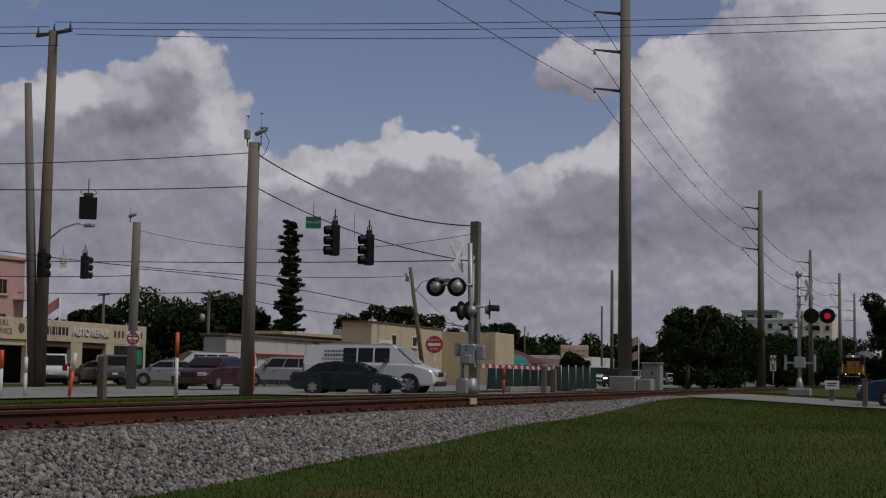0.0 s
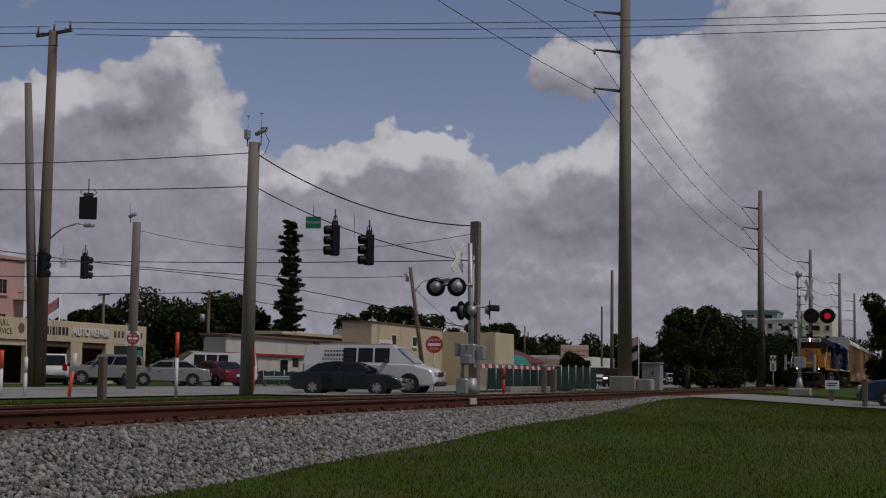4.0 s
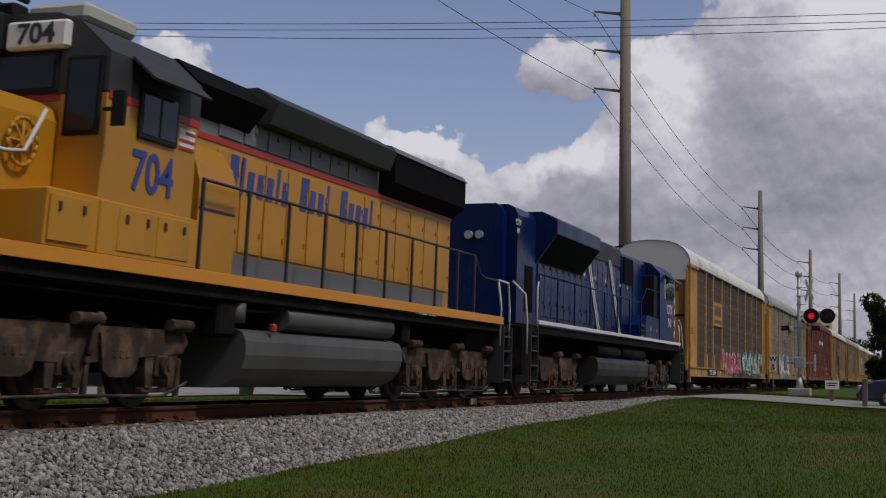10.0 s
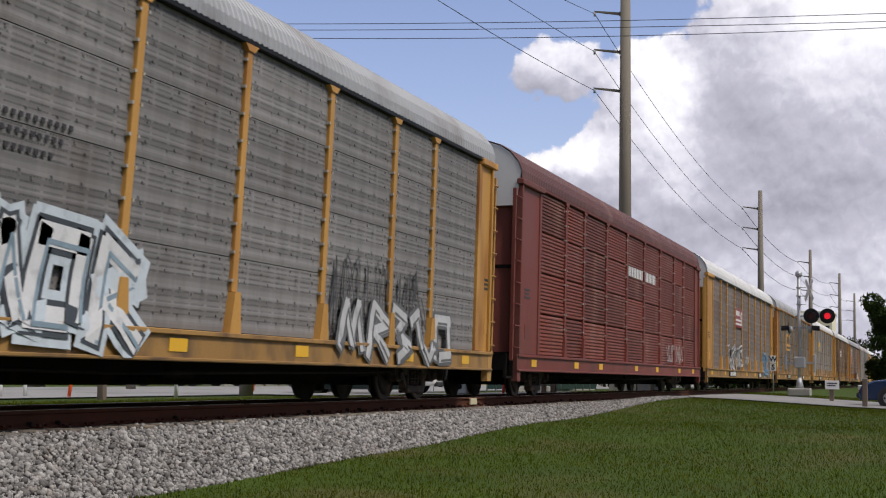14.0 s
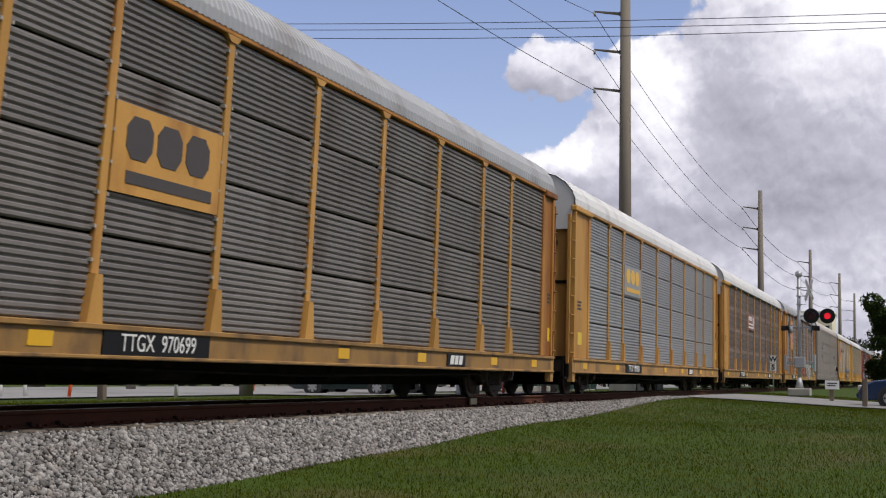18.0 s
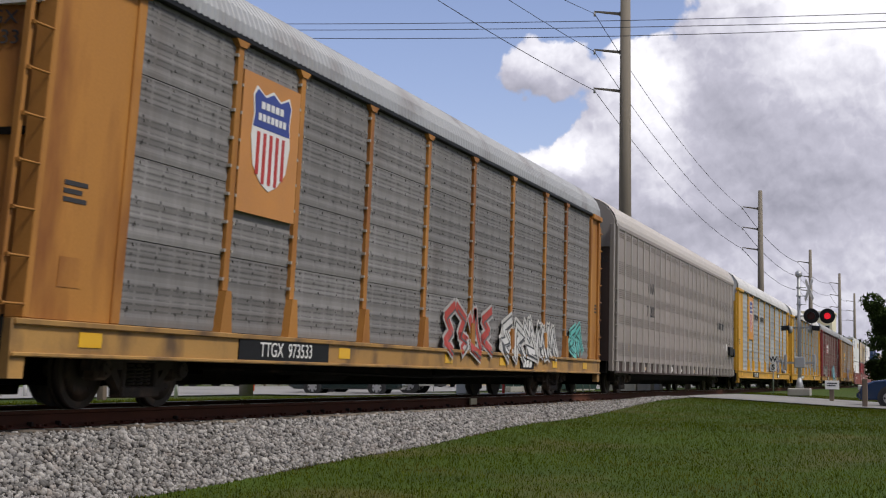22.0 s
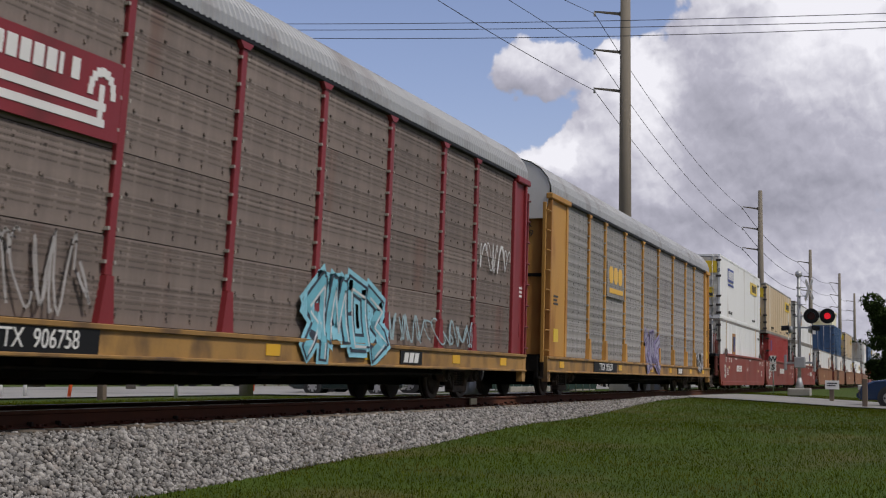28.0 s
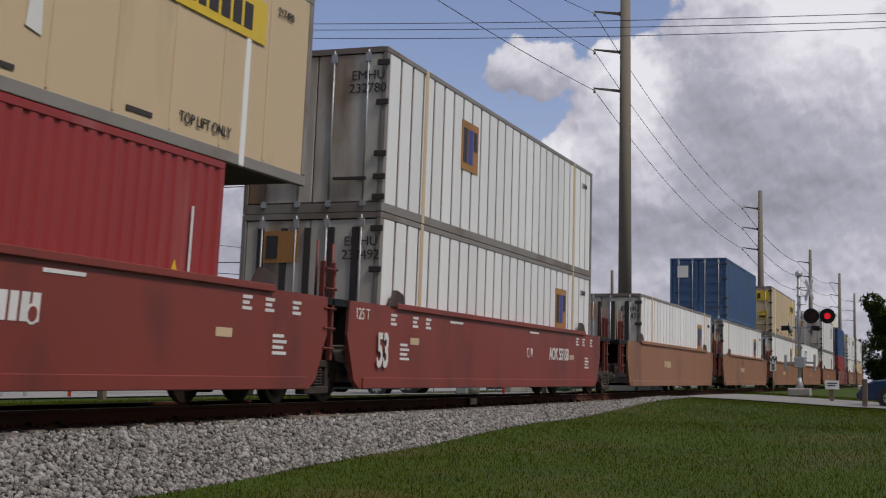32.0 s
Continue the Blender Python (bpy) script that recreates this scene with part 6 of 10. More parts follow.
for y in (-0.55, 0.55):
    nb = part("number_board", Mb().box(3.58, 3.72, y - 0.40, y + 0.40, 4.03, 4.36, 0.03), LETTER, eng, "white number board")
    words("704", 0.33, LETTERBLACK, nb, pose(3.574, y, 4.195, 0, 0, -90), name="number", bold=0.008)
hb = part("headlight_housing", Mb().box(3.50, 3.72, -0.14, 0.14, 4.00, 4.48, 0.04), BLACK, eng)
lamp(hb, 3.50, 0, 4.13, 0.062)
lamp(hb, 3.50, 0, 4.33, 0.062)
lamp(eng, 0.58, -0.93, 1.60, 0.055, name="ditch_light")
lamp(eng, 0.58, 0.93, 1.60, 0.055, name="ditch_light")
hn = Mb()
for y, z in ((-0.10, 4.72), (0.22, 4.68)):
    hn.cyl((3.42, y, z), (3.62, y, z), 0.13, 0.05, n=12).cyl((3.62, y, z), (4.0, y, z), 0.04, n=8)
hn.box(3.7, 4.0, -0.15, 0.3, 4.48, 4.64, 0.03)
part("horn", hn, BLACK, eng)
part("air_conditioner", Mb().box(3.95, 5.1, -0.95, -0.15, 4.44, 4.66, 0.05).box(4.0, 4.5, 0.2, 0.7, 4.48, 4.66, 0.04), surf("pale_roof_unit", (0.42, 0.40, 0.36), 0.6, bump=0.05), eng)
part("mirror", Mb().box(3.62, 3.68, -1.75, -1.58, 3.1, 3.5, 0.01).box(3.66, 3.70, -1.6, -1.45, 3.28, 3.32), BLACK, eng)
# long hood
part("hood", Mb().box(5.86, 17.6, -0.93, 0.93, 1.70, 3.62, 0.02), LOCOYEL, eng, "yellow engine hood with doors")
part("hood_top", Mb().prism(chamfer(-0.93, 0.93, 3.55, 4.40, 0.22), 5.86, 13.5), surf("dusty_grey_paint", (0.20, 0.20, 0.205), 0.55, var=0.12, bump=0.03), eng)
part("hood_stripe", Mb().box(5.86, 17.61, -0.945, 0.945, 3.53, 3.61), RED, eng)
part("hood_base_stripe", Mb().box(7.35, 17.2, -0.95, 0.95, 1.78, 2.06), STRIPEGREY, eng)
door_me = Mb().box(0, 0.72, -0.022, 0, 0, 1.36, 0.01).box(0.62, 0.66, -0.05, -0.02, 0.25, 0.32).box(0.62, 0.66, -0.05, -0.02, 1.05, 1.12).mesh("hood_door", LOCOYEL)
up_me = Mb().box(0, 0.72, -0.02, 0, 0, 0.34, 0.01).box(0.3, 0.38, -0.045, -0.01, 0.2, 0.28).mesh("upper_door", STRIPEGREY)
for k in range(13):
    x = 7.4 + 0.78 * k
    part("hood_door", door_me, None, eng, "", pose(x, -0.932, 2.10))
    if x < 12.8:
        part("upper_door", up_me, None, eng, "", pose(x, -0.932, 3.64))
part("equipment_box", Mb().prism([(-1.30, 1.70), (-0.93, 1.70), (-0.93, 3.42), (-1.05, 3.36), (-1.22, 3.12), (-1.30, 2.85)], 6.30, 7.35), LOCOYEL, eng, "yellow box with a rounded shoulder")
part("box_seam", Mb().box(6.32, 7.33, -1.312, -1.29, 2.50, 2.53), LOCOGREY, eng)
letterish(eng, 7.75, 2.92, "Alooolo", 0.52, LOGOBLUE, -0.957)
letterish(eng, 10.15, 2.92, "Aool", 0.52, LOGOBLUE, -0.957)
letterish(eng, 11.75, 2.92, "Aoool", 0.52, LOGOBLUE, -0.957)
part("brake_blister", Mb().prism([(-1.18, 3.98), (1.18, 3.98), (1.30, 4.30), (0.95, 4.52), (-0.95, 4.52), (-1.30, 4.30)], 8.5, 13.4), LOCOGREY, eng)
part("intake", Mb().prism([(-0.95, 3.80), (0.95, 3.80), (1.22, 4.15), (0.9, 4.46), (-0.9, 4.46), (-1.22, 4.15)], 6.2, 8.3), GRILLE, eng)
part("radiator", Mb().prism([(-0.96, 3.60), (0.96, 3.60), (1.22, 3.80), (1.22, 4.32), (-1.22, 4.32), (-1.22, 3.80)], 13.55, 17.62), GRILLE, eng, "black radiator grille")
part("radiator_top", Mb().prism([(-1.25, 4.32), (1.25, 4.32), (1.15, 4.44), (0.9, 4.50), (-0.9, 4.50), (-1.15, 4.44)], 13.5, 17.65), STRIPEGREY, eng)
for x in (14.3, 15.7, 17.1):
    f_ = part("fan", Mb().cyl((x, 0, 4.49), (x, 0, 4.63), 0.58, n=18), LOCOGREY, eng)
    part("fan_hub", Mb().cyl((x, 0, 4.63), (x, 0, 4.67), 0.2, n=10), BLACK, f_)
part("exhaust", Mb().box(11.0, 11.7, -0.25, 0.25, 4.5, 4.68, 0.03), BLACK, eng)
side_rail(eng, [6.1, 7.4, 8.7, 10.0, 11.3, 12.6, 13.9, 15.2, 16.5, 17.6], 1.70, 2.86, LOCOGREY)
side_rail(eng, [6.1, 8.7, 11.3, 13.9, 16.5, 17.6], 1.70, 2.86, LOCOGREY, y=1.47)
part("rear_rail", Mb().tube([(17.6, -1.47, 2.84), (18.0, -1.47, 2.5), (18.3, -1.47, 2.45), (19.3, -1.47, 2.45)], 0.022), LOCOGREY, eng)
for y in (-1.46, 1.46):
    part("end_handrail", Mb().tube([(0.80, y, 1.10), (0.80, y, 1.95), (0.95, y * 0.97, 2.60), (1.35, y * 0.93, 2.62)], 0.024), RAILWHITE, eng, "pale curved handrail")
    part("end_handrail", Mb().tube([(1.42, y, 1.10), (1.40, y, 1.80), (1.48, y, 2.45), (1.70, y, 2.58), (2.0, y, 2.58), (2.3, y, 2.62), (2.6, y, 3.1)], 0.024), RAILWHITE, eng, "pale curved handrail")
    part("end_handrail", Mb().tube([(19.55, y, 1.10), (19.6, y, 1.9), (19.35, y, 2.45)], 0.024), RAILWHITE, eng, "pale curved handrail")
    part("end_handrail", Mb().tube([(20.25, y, 1.10), (20.25, y, 1.9), (20.1, y, 2.45), (19.3, y, 2.47)], 0.024), RAILWHITE, eng, "pale curved handrail")
for y in (-0.78, -0.35, 0.35, 0.78):
    part("front_rail", Mb().box(0.83, 0.87, y - 0.025, y + 0.025, 1.7, 2.66).cyl((0.85, y - 0.2 if y in (-0.35, 0.78) else y, 2.64), (0.85, y + 0.43 if y in (-0.78, 0.35) else y, 2.64), 0.02, n=6), LOCOGREY, eng)
part("uncoupling_lever", Mb().tube([(0.40, -1.25, 1.22), (0.34, -0.6, 1.28), (0.34, 0.6, 1.28), (0.40, 1.25, 1.22)], 0.018), RAILWHITE, eng)
part("ac_hose", Mb().tube([(0.5, -0.35, 1.1), (0.32, -0.38, 0.8), (0.3, -0.36, 0.5)], 0.03).tube([(0.5, 0.35, 1.1), (0.32, 0.38, 0.8), (0.3, 0.36, 0.5)], 0.03), BLACK, eng)
part("signal_bell", Mb().cyl((0.9, 0.9, 2.72), (0.98, 0.9, 2.72), 0.17, n=14).box(0.9, 0.95, 0.88, 0.92, 1.7, 2.6), BLACK, eng)
half_tank = [(-1.22, 1.03), (-1.40, 0.98), (-1.46, 0.86), (-1.47, 0.68), (-1.42, 0.50), (-1.30, 0.36), (-1.12, 0.27), (-0.9, 0.24)]
tank = half_tank + [(-y, z) for y, z in half_tank[::-1]]
part("fuel_tank", Mb().prism(tank, 7.6, 13.6), TANKGREY, eng)
part("air_reservoir", Mb().cyl((9.0, -1.25, 1.22), (13.3, -1.25, 1.22), 0.18, n=12), TANKGREY, eng)
part("air_reservoir", Mb().cyl((9.0, 1.25, 1.22), (13.3, 1.25, 1.22), 0.18, n=12), TANKGREY, eng)
part("filter_box", Mb().box(6.9, 7.4, -1.4, -1.1, 0.9, 1.36, 0.04), UNDER, eng)
part("filter_can", Mb().cyl((7.55, -1.3, 1.1), (7.55, -1.3, 1.36), 0.14, n=10), TANKGREY, eng)
part("valve_box", Mb().box(13.9, 14.3, -1.35, -1.0, 1.0, 1.36, 0.03), UNDER, eng)
part("air_pipe", Mb().tube([(2.0, -1.3, 1.3), (7, -1.32, 1.25), (8.9, -1.32, 1.3)], 0.025), UNDER, eng)
part("fuel_filler", Mb().box(8.35, 8.47, -1.50, -1.42, 1.0, 1.12, 0.02), RED, eng, "red emergency fuel cut-off")

loco_truck(eng, 3.86, 4.14)
loco_truck(eng, 17.10, 4.14)
coupler(eng, 0.30, -1)
coupler(eng, 20.68, 1)
TRAIN.append((eng, -43.87))

eng = thing("locomotive", "dark blue diesel locomotive with white nose stripes running cab last", "locomotive", group="locomotives of the train")
part("frame", Mb().box(0.7, 21.6, -1.46, 1.46, 1.45, 1.64, 0.01).box(0.8, 21.4, -0.6, 0.6, 0.9, 1.47, 0.04), UNDER, eng)
for y in (-1.5, 1.5):
    part("edge_stripe", Mb().box(1.3, 21.5, y - 0.02, y + 0.02, 1.67, 1.76, 0.005), LETTER, eng, "white edge of the walkway")
    steps(eng, 0.9, y * 0.90, 1.6, LOCOGREY)
    steps(eng, 21.75, y * 0.90, 1.6, LOCOGREY)
part("pilot", Mb().box(0.35, 0.5, -1.40, 1.40, 0.5, 1.62, 0.03), UNDER, eng)
part("rear_pilot", Mb().box(22.1, 22.25, -1.42, 1.42, 0.4, 1.70, 0.03), UNDER, eng)
hood = Mb().prism(chamfer(-0.95, 0.95, 1.70, 4.50, 0.25), 1.30, 2.95)
hood.prism([(y * 0.72, z - 0.01) for y, z in chamfer(-0.95, 0.95, 1.70, 4.50, 0.25)], 0.98, 1.32)
part("hood_end", hood, LOCOBLUE, eng, "blue hood end with bevelled corners")
part("hood", Mb().prism(chamfer(-0.93, 0.93, 1.70, 4.22, 0.15), 2.9, 17.2), LOCOBLUE, eng, "dark blue engine hood")
part("radiator_wing", Mb().prism([(-0.95, 3.22), (0.95, 3.22), (1.48, 3.95), (1.48, 4.30), (1.1, 4.50), (-1.1, 4.50), (-1.48, 4.30), (-1.48, 3.95)], 3.0, 7.9), LOCOBLUE, eng, "flared radiator wing")
part("radiator_grille", Mb().prism([(-1.0, 3.30), (-0.98, 3.26), (-1.46, 3.90), (-1.49, 3.93)], 3.1, 7.8), GRILLE, eng)
part("brake_hump", Mb().prism(chamfer(-0.97, 0.97, 3.9, 4.52, 0.12), 9.6, 13.2), LOCOGREY, eng, "dark raised hood roof")
part("blower_housing", Mb().prism(chamfer(-0.99, 0.99, 1.70, 4.44, 0.18), 13.3, 17.3), LOCOBLUE, eng)
part("grille", Mb().box(13.5, 14.9, -1.04, -0.985, 3.42, 4.26, 0.01), GRILLE, eng, "black intake grille")
part("grille", Mb().box(2.0, 2.7, -0.965, -0.94, 2.0, 3.1), GRILLE, eng)
part("tall_door", Mb().box(15.1, 15.75, -1.012, -0.985, 1.95, 4.05, 0.01), LOCOBLUE, eng)
for x in (3.45, 4.8, 6.2, 8.2, 9.6, 11.0, 13.0, 14.2):
    part("sticker", shared("hood_sticker", lambda: Mb().box(0, 0.13, -0.006, 0, 0, 0.09), LETTER), None, eng, "", pose(x, -0.953 if x < 13 else -0.99, 3.28))
dm = Mb().box(0, 0.64, -0.024, 0, 0, 1.85, 0.012).box(0.02, 0.06, -0.04, -0.02, 0.2, 0.28).box(0.02, 0.06, -0.04, -0.02, 1.5, 1.58).box(0.52, 0.56, -0.045, -0.02, 0.3, 0.38).box(0.52, 0.56, -0.045, -0.02, 1.2, 1.28).mesh("hood_door", LOCOBLUE)
for k in range(15):
    part("hood_door", dm, None, eng, "", pose(3.2 + 0.68 * k, -0.932, 1.95))
for x in (8.35, 8.57, 11.35, 11.57):
    part("silver_stripe", Mb().prism([(x, 4.0), (x + 0.13, 4.0), (x + 1.73, 1.80), (x + 1.60, 1.80)], -0.985, -0.955, "y"), SILVER, eng)
for x in (4.2, 5.6, 7.0):
    part("fan", Mb().cyl((x, 0, 4.48), (x, 0, 4.58), 0.6, n=18), LOCOGREY, eng)
cabp = [(-1.48, 1.72), (1.48, 1.72), (1.48, 4.02), (1.15, 4.36), (0.8, 4.44), (-0.8, 4.44), (-1.15, 4.36), (-1.48, 4.02)]
part("cab", Mb().prism(cabp, 17.4, 20.25), LOCOBLUE, eng, "blue crew cab")
part("nose", Mb().prism([(-1.30, 1.72), (1.30, 1.72), (1.30, 3.35), (1.05, 3.56), (-1.05, 3.56), (-1.30, 3.35)], 20.2, 21.45, "x", [(-1.12, 1.72), (1.12, 1.72), (1.12, 3.2), (0.9, 3.42), (-0.9, 3.42), (-1.12, 3.2)]), LOCOBLUE, eng)
# a solid black block imitates the shaded nook between hood and cab
part("door_recess", Mb().box(16.7, 17.35, -1.40, -0.95, 1.8, 3.9, 0.02), BLACK, eng)
wf = part("side_window", Mb().box(18.25, 20.05, -1.51, -1.475, 3.22, 3.85, 0.01), BLACK, eng)
for a_, b_ in ((18.32, 18.85), (18.95, 19.45), (19.55, 19.98)):
    part("pane", Mb().box(a_, b_, -1.52, -1.51, 3.28, 3.80), DARKGLASS, wf)
part("window_trim", Mb().box(18.22, 18.28, -1.515, -1.475, 3.2, 3.88).box(20.02, 20.08, -1.515, -1.475, 3.2, 3.88), SILVER, eng)
part("awning", Mb().prism([(-1.48, 4.0), (-1.80, 3.80), (-1.80, 3.83), (-1.48, 4.04)], 18.3, 20.0), LOCOBLUE, eng)
words("CITX\n141", 0.46, LETTER, eng, pose(19.3, -1.486, 2.62), name="number")
words("CITX\n141", 0.2, LETTER, eng, pose(1.31, -0.965, 3.95), name="number")
for k in range(4):
    z = 2.02 + 0.40 * k
    x = 20.0 + 0.10 * (3 - k)
    part("nose_stripe", Mb().prism([(x + 0.2, z), (21.25, z - 0.06), (21.25, z + 0.16), (x, z + 0.22)], -1.335, -1.30, "y"), LETTER, eng)
part("walkway_box", Mb().prism([(13.9, 1.76), (17.6, 1.76), (17.6, 2.45), (15.2, 2.5), (14.9, 2.2), (13.9, 2.15)], -1.45, -0.95, "y"), LOCOBLUE, eng)
part("sticker", Mb().box(15.8, 15.93, -1.458, -1.45, 2.0, 2.12).box(16.9, 17.03, -1.458, -1.45, 2.0, 2.12), MARKER, eng)
part("step_grille", Mb().box(14.0, 14.9, -1.47, -1.45, 1.85, 1.95).box(14.0, 14.9, -1.47, -1.45, 2.0, 2.1), GRILLE, eng)
side_rail(eng, [1.4, 3.2, 5.0, 6.8, 8.6, 10.4, 12.2, 14.0], 1.76, 2.86, LOCOBLUE)
part("rising_rail", Mb().tube([(14.0, -1.47, 2.84), (15.0, -1.47, 3.35), (17.0, -1.47, 3.35)], 0.022), LOCOBLUE, eng)
for y in (-1.46, 1.46):
    part("end_handrail", Mb().tube([(0.45, y, 0.95), (0.45, y, 1.7), (0.25, y, 2.3), (0.2, y * 0.8, 2.6)], 0.024), RAILWHITE, eng, "pale curved handrail")
    part("end_handrail", Mb().tube([(1.35, y, 0.95), (1.3, y, 2.5), (1.5, y, 2.84)], 0.024), RAILWHITE, eng, "pale curved handrail")
    part("end_handrail", Mb().tube([(21.55, y, 0.95), (21.55, y, 1.9), (21.4, y, 2.4)], 0.024), RAILWHITE, eng, "pale curved handrail")
    part("end_handrail", Mb().tube([(22.25, y, 0.95), (22.25, y, 1.8), (21.9, y, 2.4), (21.4, y, 2.6)], 0.024), RAILWHITE, eng, "pale curved handrail")
part("end_light", Mb().cyl((0.9, -0.12, 3.75), (0.98, -0.12, 3.75), 0.1, n=12).cyl((0.9, 0.14, 3.75), (0.98, 0.14, 3.75), 0.1, n=12), GALV, eng)
part("antenna", Mb().box(16.6, 17.8, -0.5, 0.5, 4.44, 4.50).cyl((17.2, 0, 4.4), (17.2, 0, 4.95), 0.02).cyl((16.8, -0.3, 4.92), (17.7, 0.3, 4.92), 0.03), BLACK, eng)
part("fuel_tank", Mb().prism([(y, z + 0.02) for y, z in tank], 7.9, 15.4), surf("black_fuel_tank", (0.022, 0.022, 0.024), 0.5, var=0.25, bump=0.05), eng)
part("air_reservoir", Mb().cyl((8.2, -1.25, 1.2), (11.2, -1.25, 1.2), 0.18, n=12).cyl((11.6, -1.25, 1.2), (15.2, -1.25, 1.2), 0.18, n=12), UNDER, eng)
loco_truck(eng, 4.0, 4.0)
loco_truck(eng, 18.3, 4.0)
coupler(eng, 0.30, -1)
coupler(eng, 22.3, 1)
TRAIN.append((eng, -22.6))
# ---- double-stack wells and containers
def corr(x0, x1, z0, z1, y, pitch, depth, flat=0.5):
    """Upright corrugated sheet along x."""
    n = max(1, int((x1 - x0) / pitch))
    p = (x1 - x0) / n
    pts = []
    for i in range(n):
        a_ = x0 + i * p
        pts += [(a_, y), (a_ + flat * p * 0.9, y), (a_ + flat * p + 0.1 * p, y + depth), (a_ + p * 0.9, y + depth)]
    pts.append((x1, y))
    mb = Mb()
    for x, yy in pts:
        mb.v += [(x, yy, z0), (x, yy, z1)]
    for i in range(len(pts) - 1):
        mb.face([2 * i, 2 * i + 2, 2 * i + 3, 2 * i + 1])
    return mb


CONTRAIL = surf("grey_container_rail", (0.24, 0.22, 0.20), 0.55, var=0.2, bump=0.05, stain=(0.14, 0.09, 0.06), amount=0.45)


def container(car, kind, x0, z0, length=16.15, h=2.88, number=""):
    """A freight container standing in or on a well: an object of its own, carried along with the train."""
    spec = {"striped": (CONTWHITE, CONTGREY, "white post-sided freight container with dark recesses"),
            "white": (CONTWHITE, CONTGREY, "white corrugated freight container with yellow sign panels"),
            "beige": (CONTBEIGE, CONTBEIGE, "beige smooth-sided freight container with riveted joints"),
            "red": (CONTRED, CONTRED, "dark red corrugated freight container"),
            "blue": (CONTBLUE, CONTBLUE, "blue corrugated freight container")}[kind]
    side, endm, label = spec
    c = thing("freight_container", label, "container", group="containers on the train")
    W, L = 1.295, length
    f = Mb()
    for y in (-W, W):
        s = 0.03 if y < 0 else -0.03
        lo, hi = min(y, y + s * 3), max(y, y + s * 3)
        f.box(0, L, lo, hi, 0, 0.16, 0.01).box(0, L, lo, hi, h - 0.10, h, 0.01)
        for x in (0, L - 0.14):
            f.box(x, x + 0.14, lo, hi, 0.16, h - 0.10, 0.01)
    f.box(0, 0.1, -W + 0.09, W - 0.09, 0, 0.16).box(0, 0.1, -W + 0.09, W - 0.09, h - 0.1, h).box(L - 0.1, L, -W + 0.09, W - 0.09, h - 0.1, h)
    part("frame", f, CONTRAIL if kind in ("beige", "striped") else side, c)
    part("roof", Mb().box(0.02, L - 0.02, -W + 0.02, W - 0.02, h - 0.05, h - 0.02), side, c)
    part("floor", Mb().box(0.02, L - 0.02, -W + 0.02, W - 0.02, 0.05, 0.12), CONTDARK, c)
    part("far_side", Mb().box(0.1, L - 0.1, W - 0.05, W - 0.02, 0.1, h - 0.08), side, c)
    if kind == "striped":
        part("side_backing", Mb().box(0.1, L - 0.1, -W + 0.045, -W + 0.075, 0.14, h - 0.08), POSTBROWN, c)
        k = int(L / 0.61)
        p = (L - 0.3) / k
        me = shared(("slat", round(p, 3), h), lambda: Mb().box(0, p - 0.11, 0, 0.035, 0.15, h - 0.09, 0.012), CONTWHITE)
        for i in range(k):
            part("side_plate", me, None, c, "", pose(0.15 + i * p + 0.055, -W + 0.012, 0))
        for x in (2.05, L - 2.2):
            part("lift_post", Mb().box(x, x + 0.15, -W - 0.005, -W + 0.03, 0.0, h, 0.01), CONTBEIGE, c)
        a0 = 4.3 if number in ("EMHU 235743", "EMHU 232780") else 12.2
        sq = part("trade_mark", Mb().box(a0, a0 + 1.1, -W - 0.004, -W + 0.005, 1.35, 2.35), surf("orange_mark", (0.42, 0.20, 0.05), 0.6, stain=(0.25, 0.13, 0.05), amount=0.5), c, "faded orange square trade mark")
        part("mark_shape", Mb().box(a0 + 0.1, a0 + 0.35, -W - 0.010, -W - 0.004, 1.5, 2.2).box(a0 + 0.78, a0 + 1.0, -W - 0.010, -W - 0.004, 1.8, 2.2), LETTERBLACK, sq)
        part("mark_stripe", Mb().box(a0 + 0.42, a0 + 0.72, -W - 0.010, -W - 0.004, 1.5, 2.2), LOGOBLUE, sq)
    elif kind in ("red", "blue", "white"):
        part("side_sheet", corr(0.14, L - 0.14, 0.14, h - 0.09, -W + 0.01, 0.28 if kind != "white" else 0.20, 0.024 if kind != "white" else 0.022), side, c)
    else:
        k = 12
        p = (L - 0.28) / k
        me = shared(("beige_panel", round(p, 3)), lambda: Mb().box(0, p - 0.012, 0, 0.03, 0.14, h - 0.09, 0.006), CONTBEIGE)
        rv = shared("rivet_strip", lambda: Mb().box(-0.03, 0.03, -0.012, 0, 0.18, h - 0.12, 0.004), CONTBEIGE)
        for i in range(k):
            part("side_plate", me, None, c, "", pose(0.14 + i * p, -W + 0.008, 0))
            part("joint_strip", rv, None, c, "", pose(0.14 + i * p, -W + 0.010, 0))
        for x in (2.1, L - 2.2):
            part("lift_post", Mb().box(x, x + 0.14, -W - 0.012, -W + 0.03, 0.0, h, 0.01), CONTWHITE, c)
        part("bottom_vent", Mb().box(3.0, 3.6, -W - 0.006, -W, 0.24, 0.30).box(5.4, 6.0, -W - 0.006, -W, 0.24, 0.30).box(8.2, 8.8, -W - 0.006, -W, 0.24, 0.30).box(11, 11.6, -W - 0.006, -W, 0.24, 0.30), CONTDARK, c)
        part("scar", Mb().prism([(8.9, 0.75), (9.2, 0.7), (9.15, 1.25), (8.95, 1.3)], -W - 0.008, -W, "y"), LETTER, c)
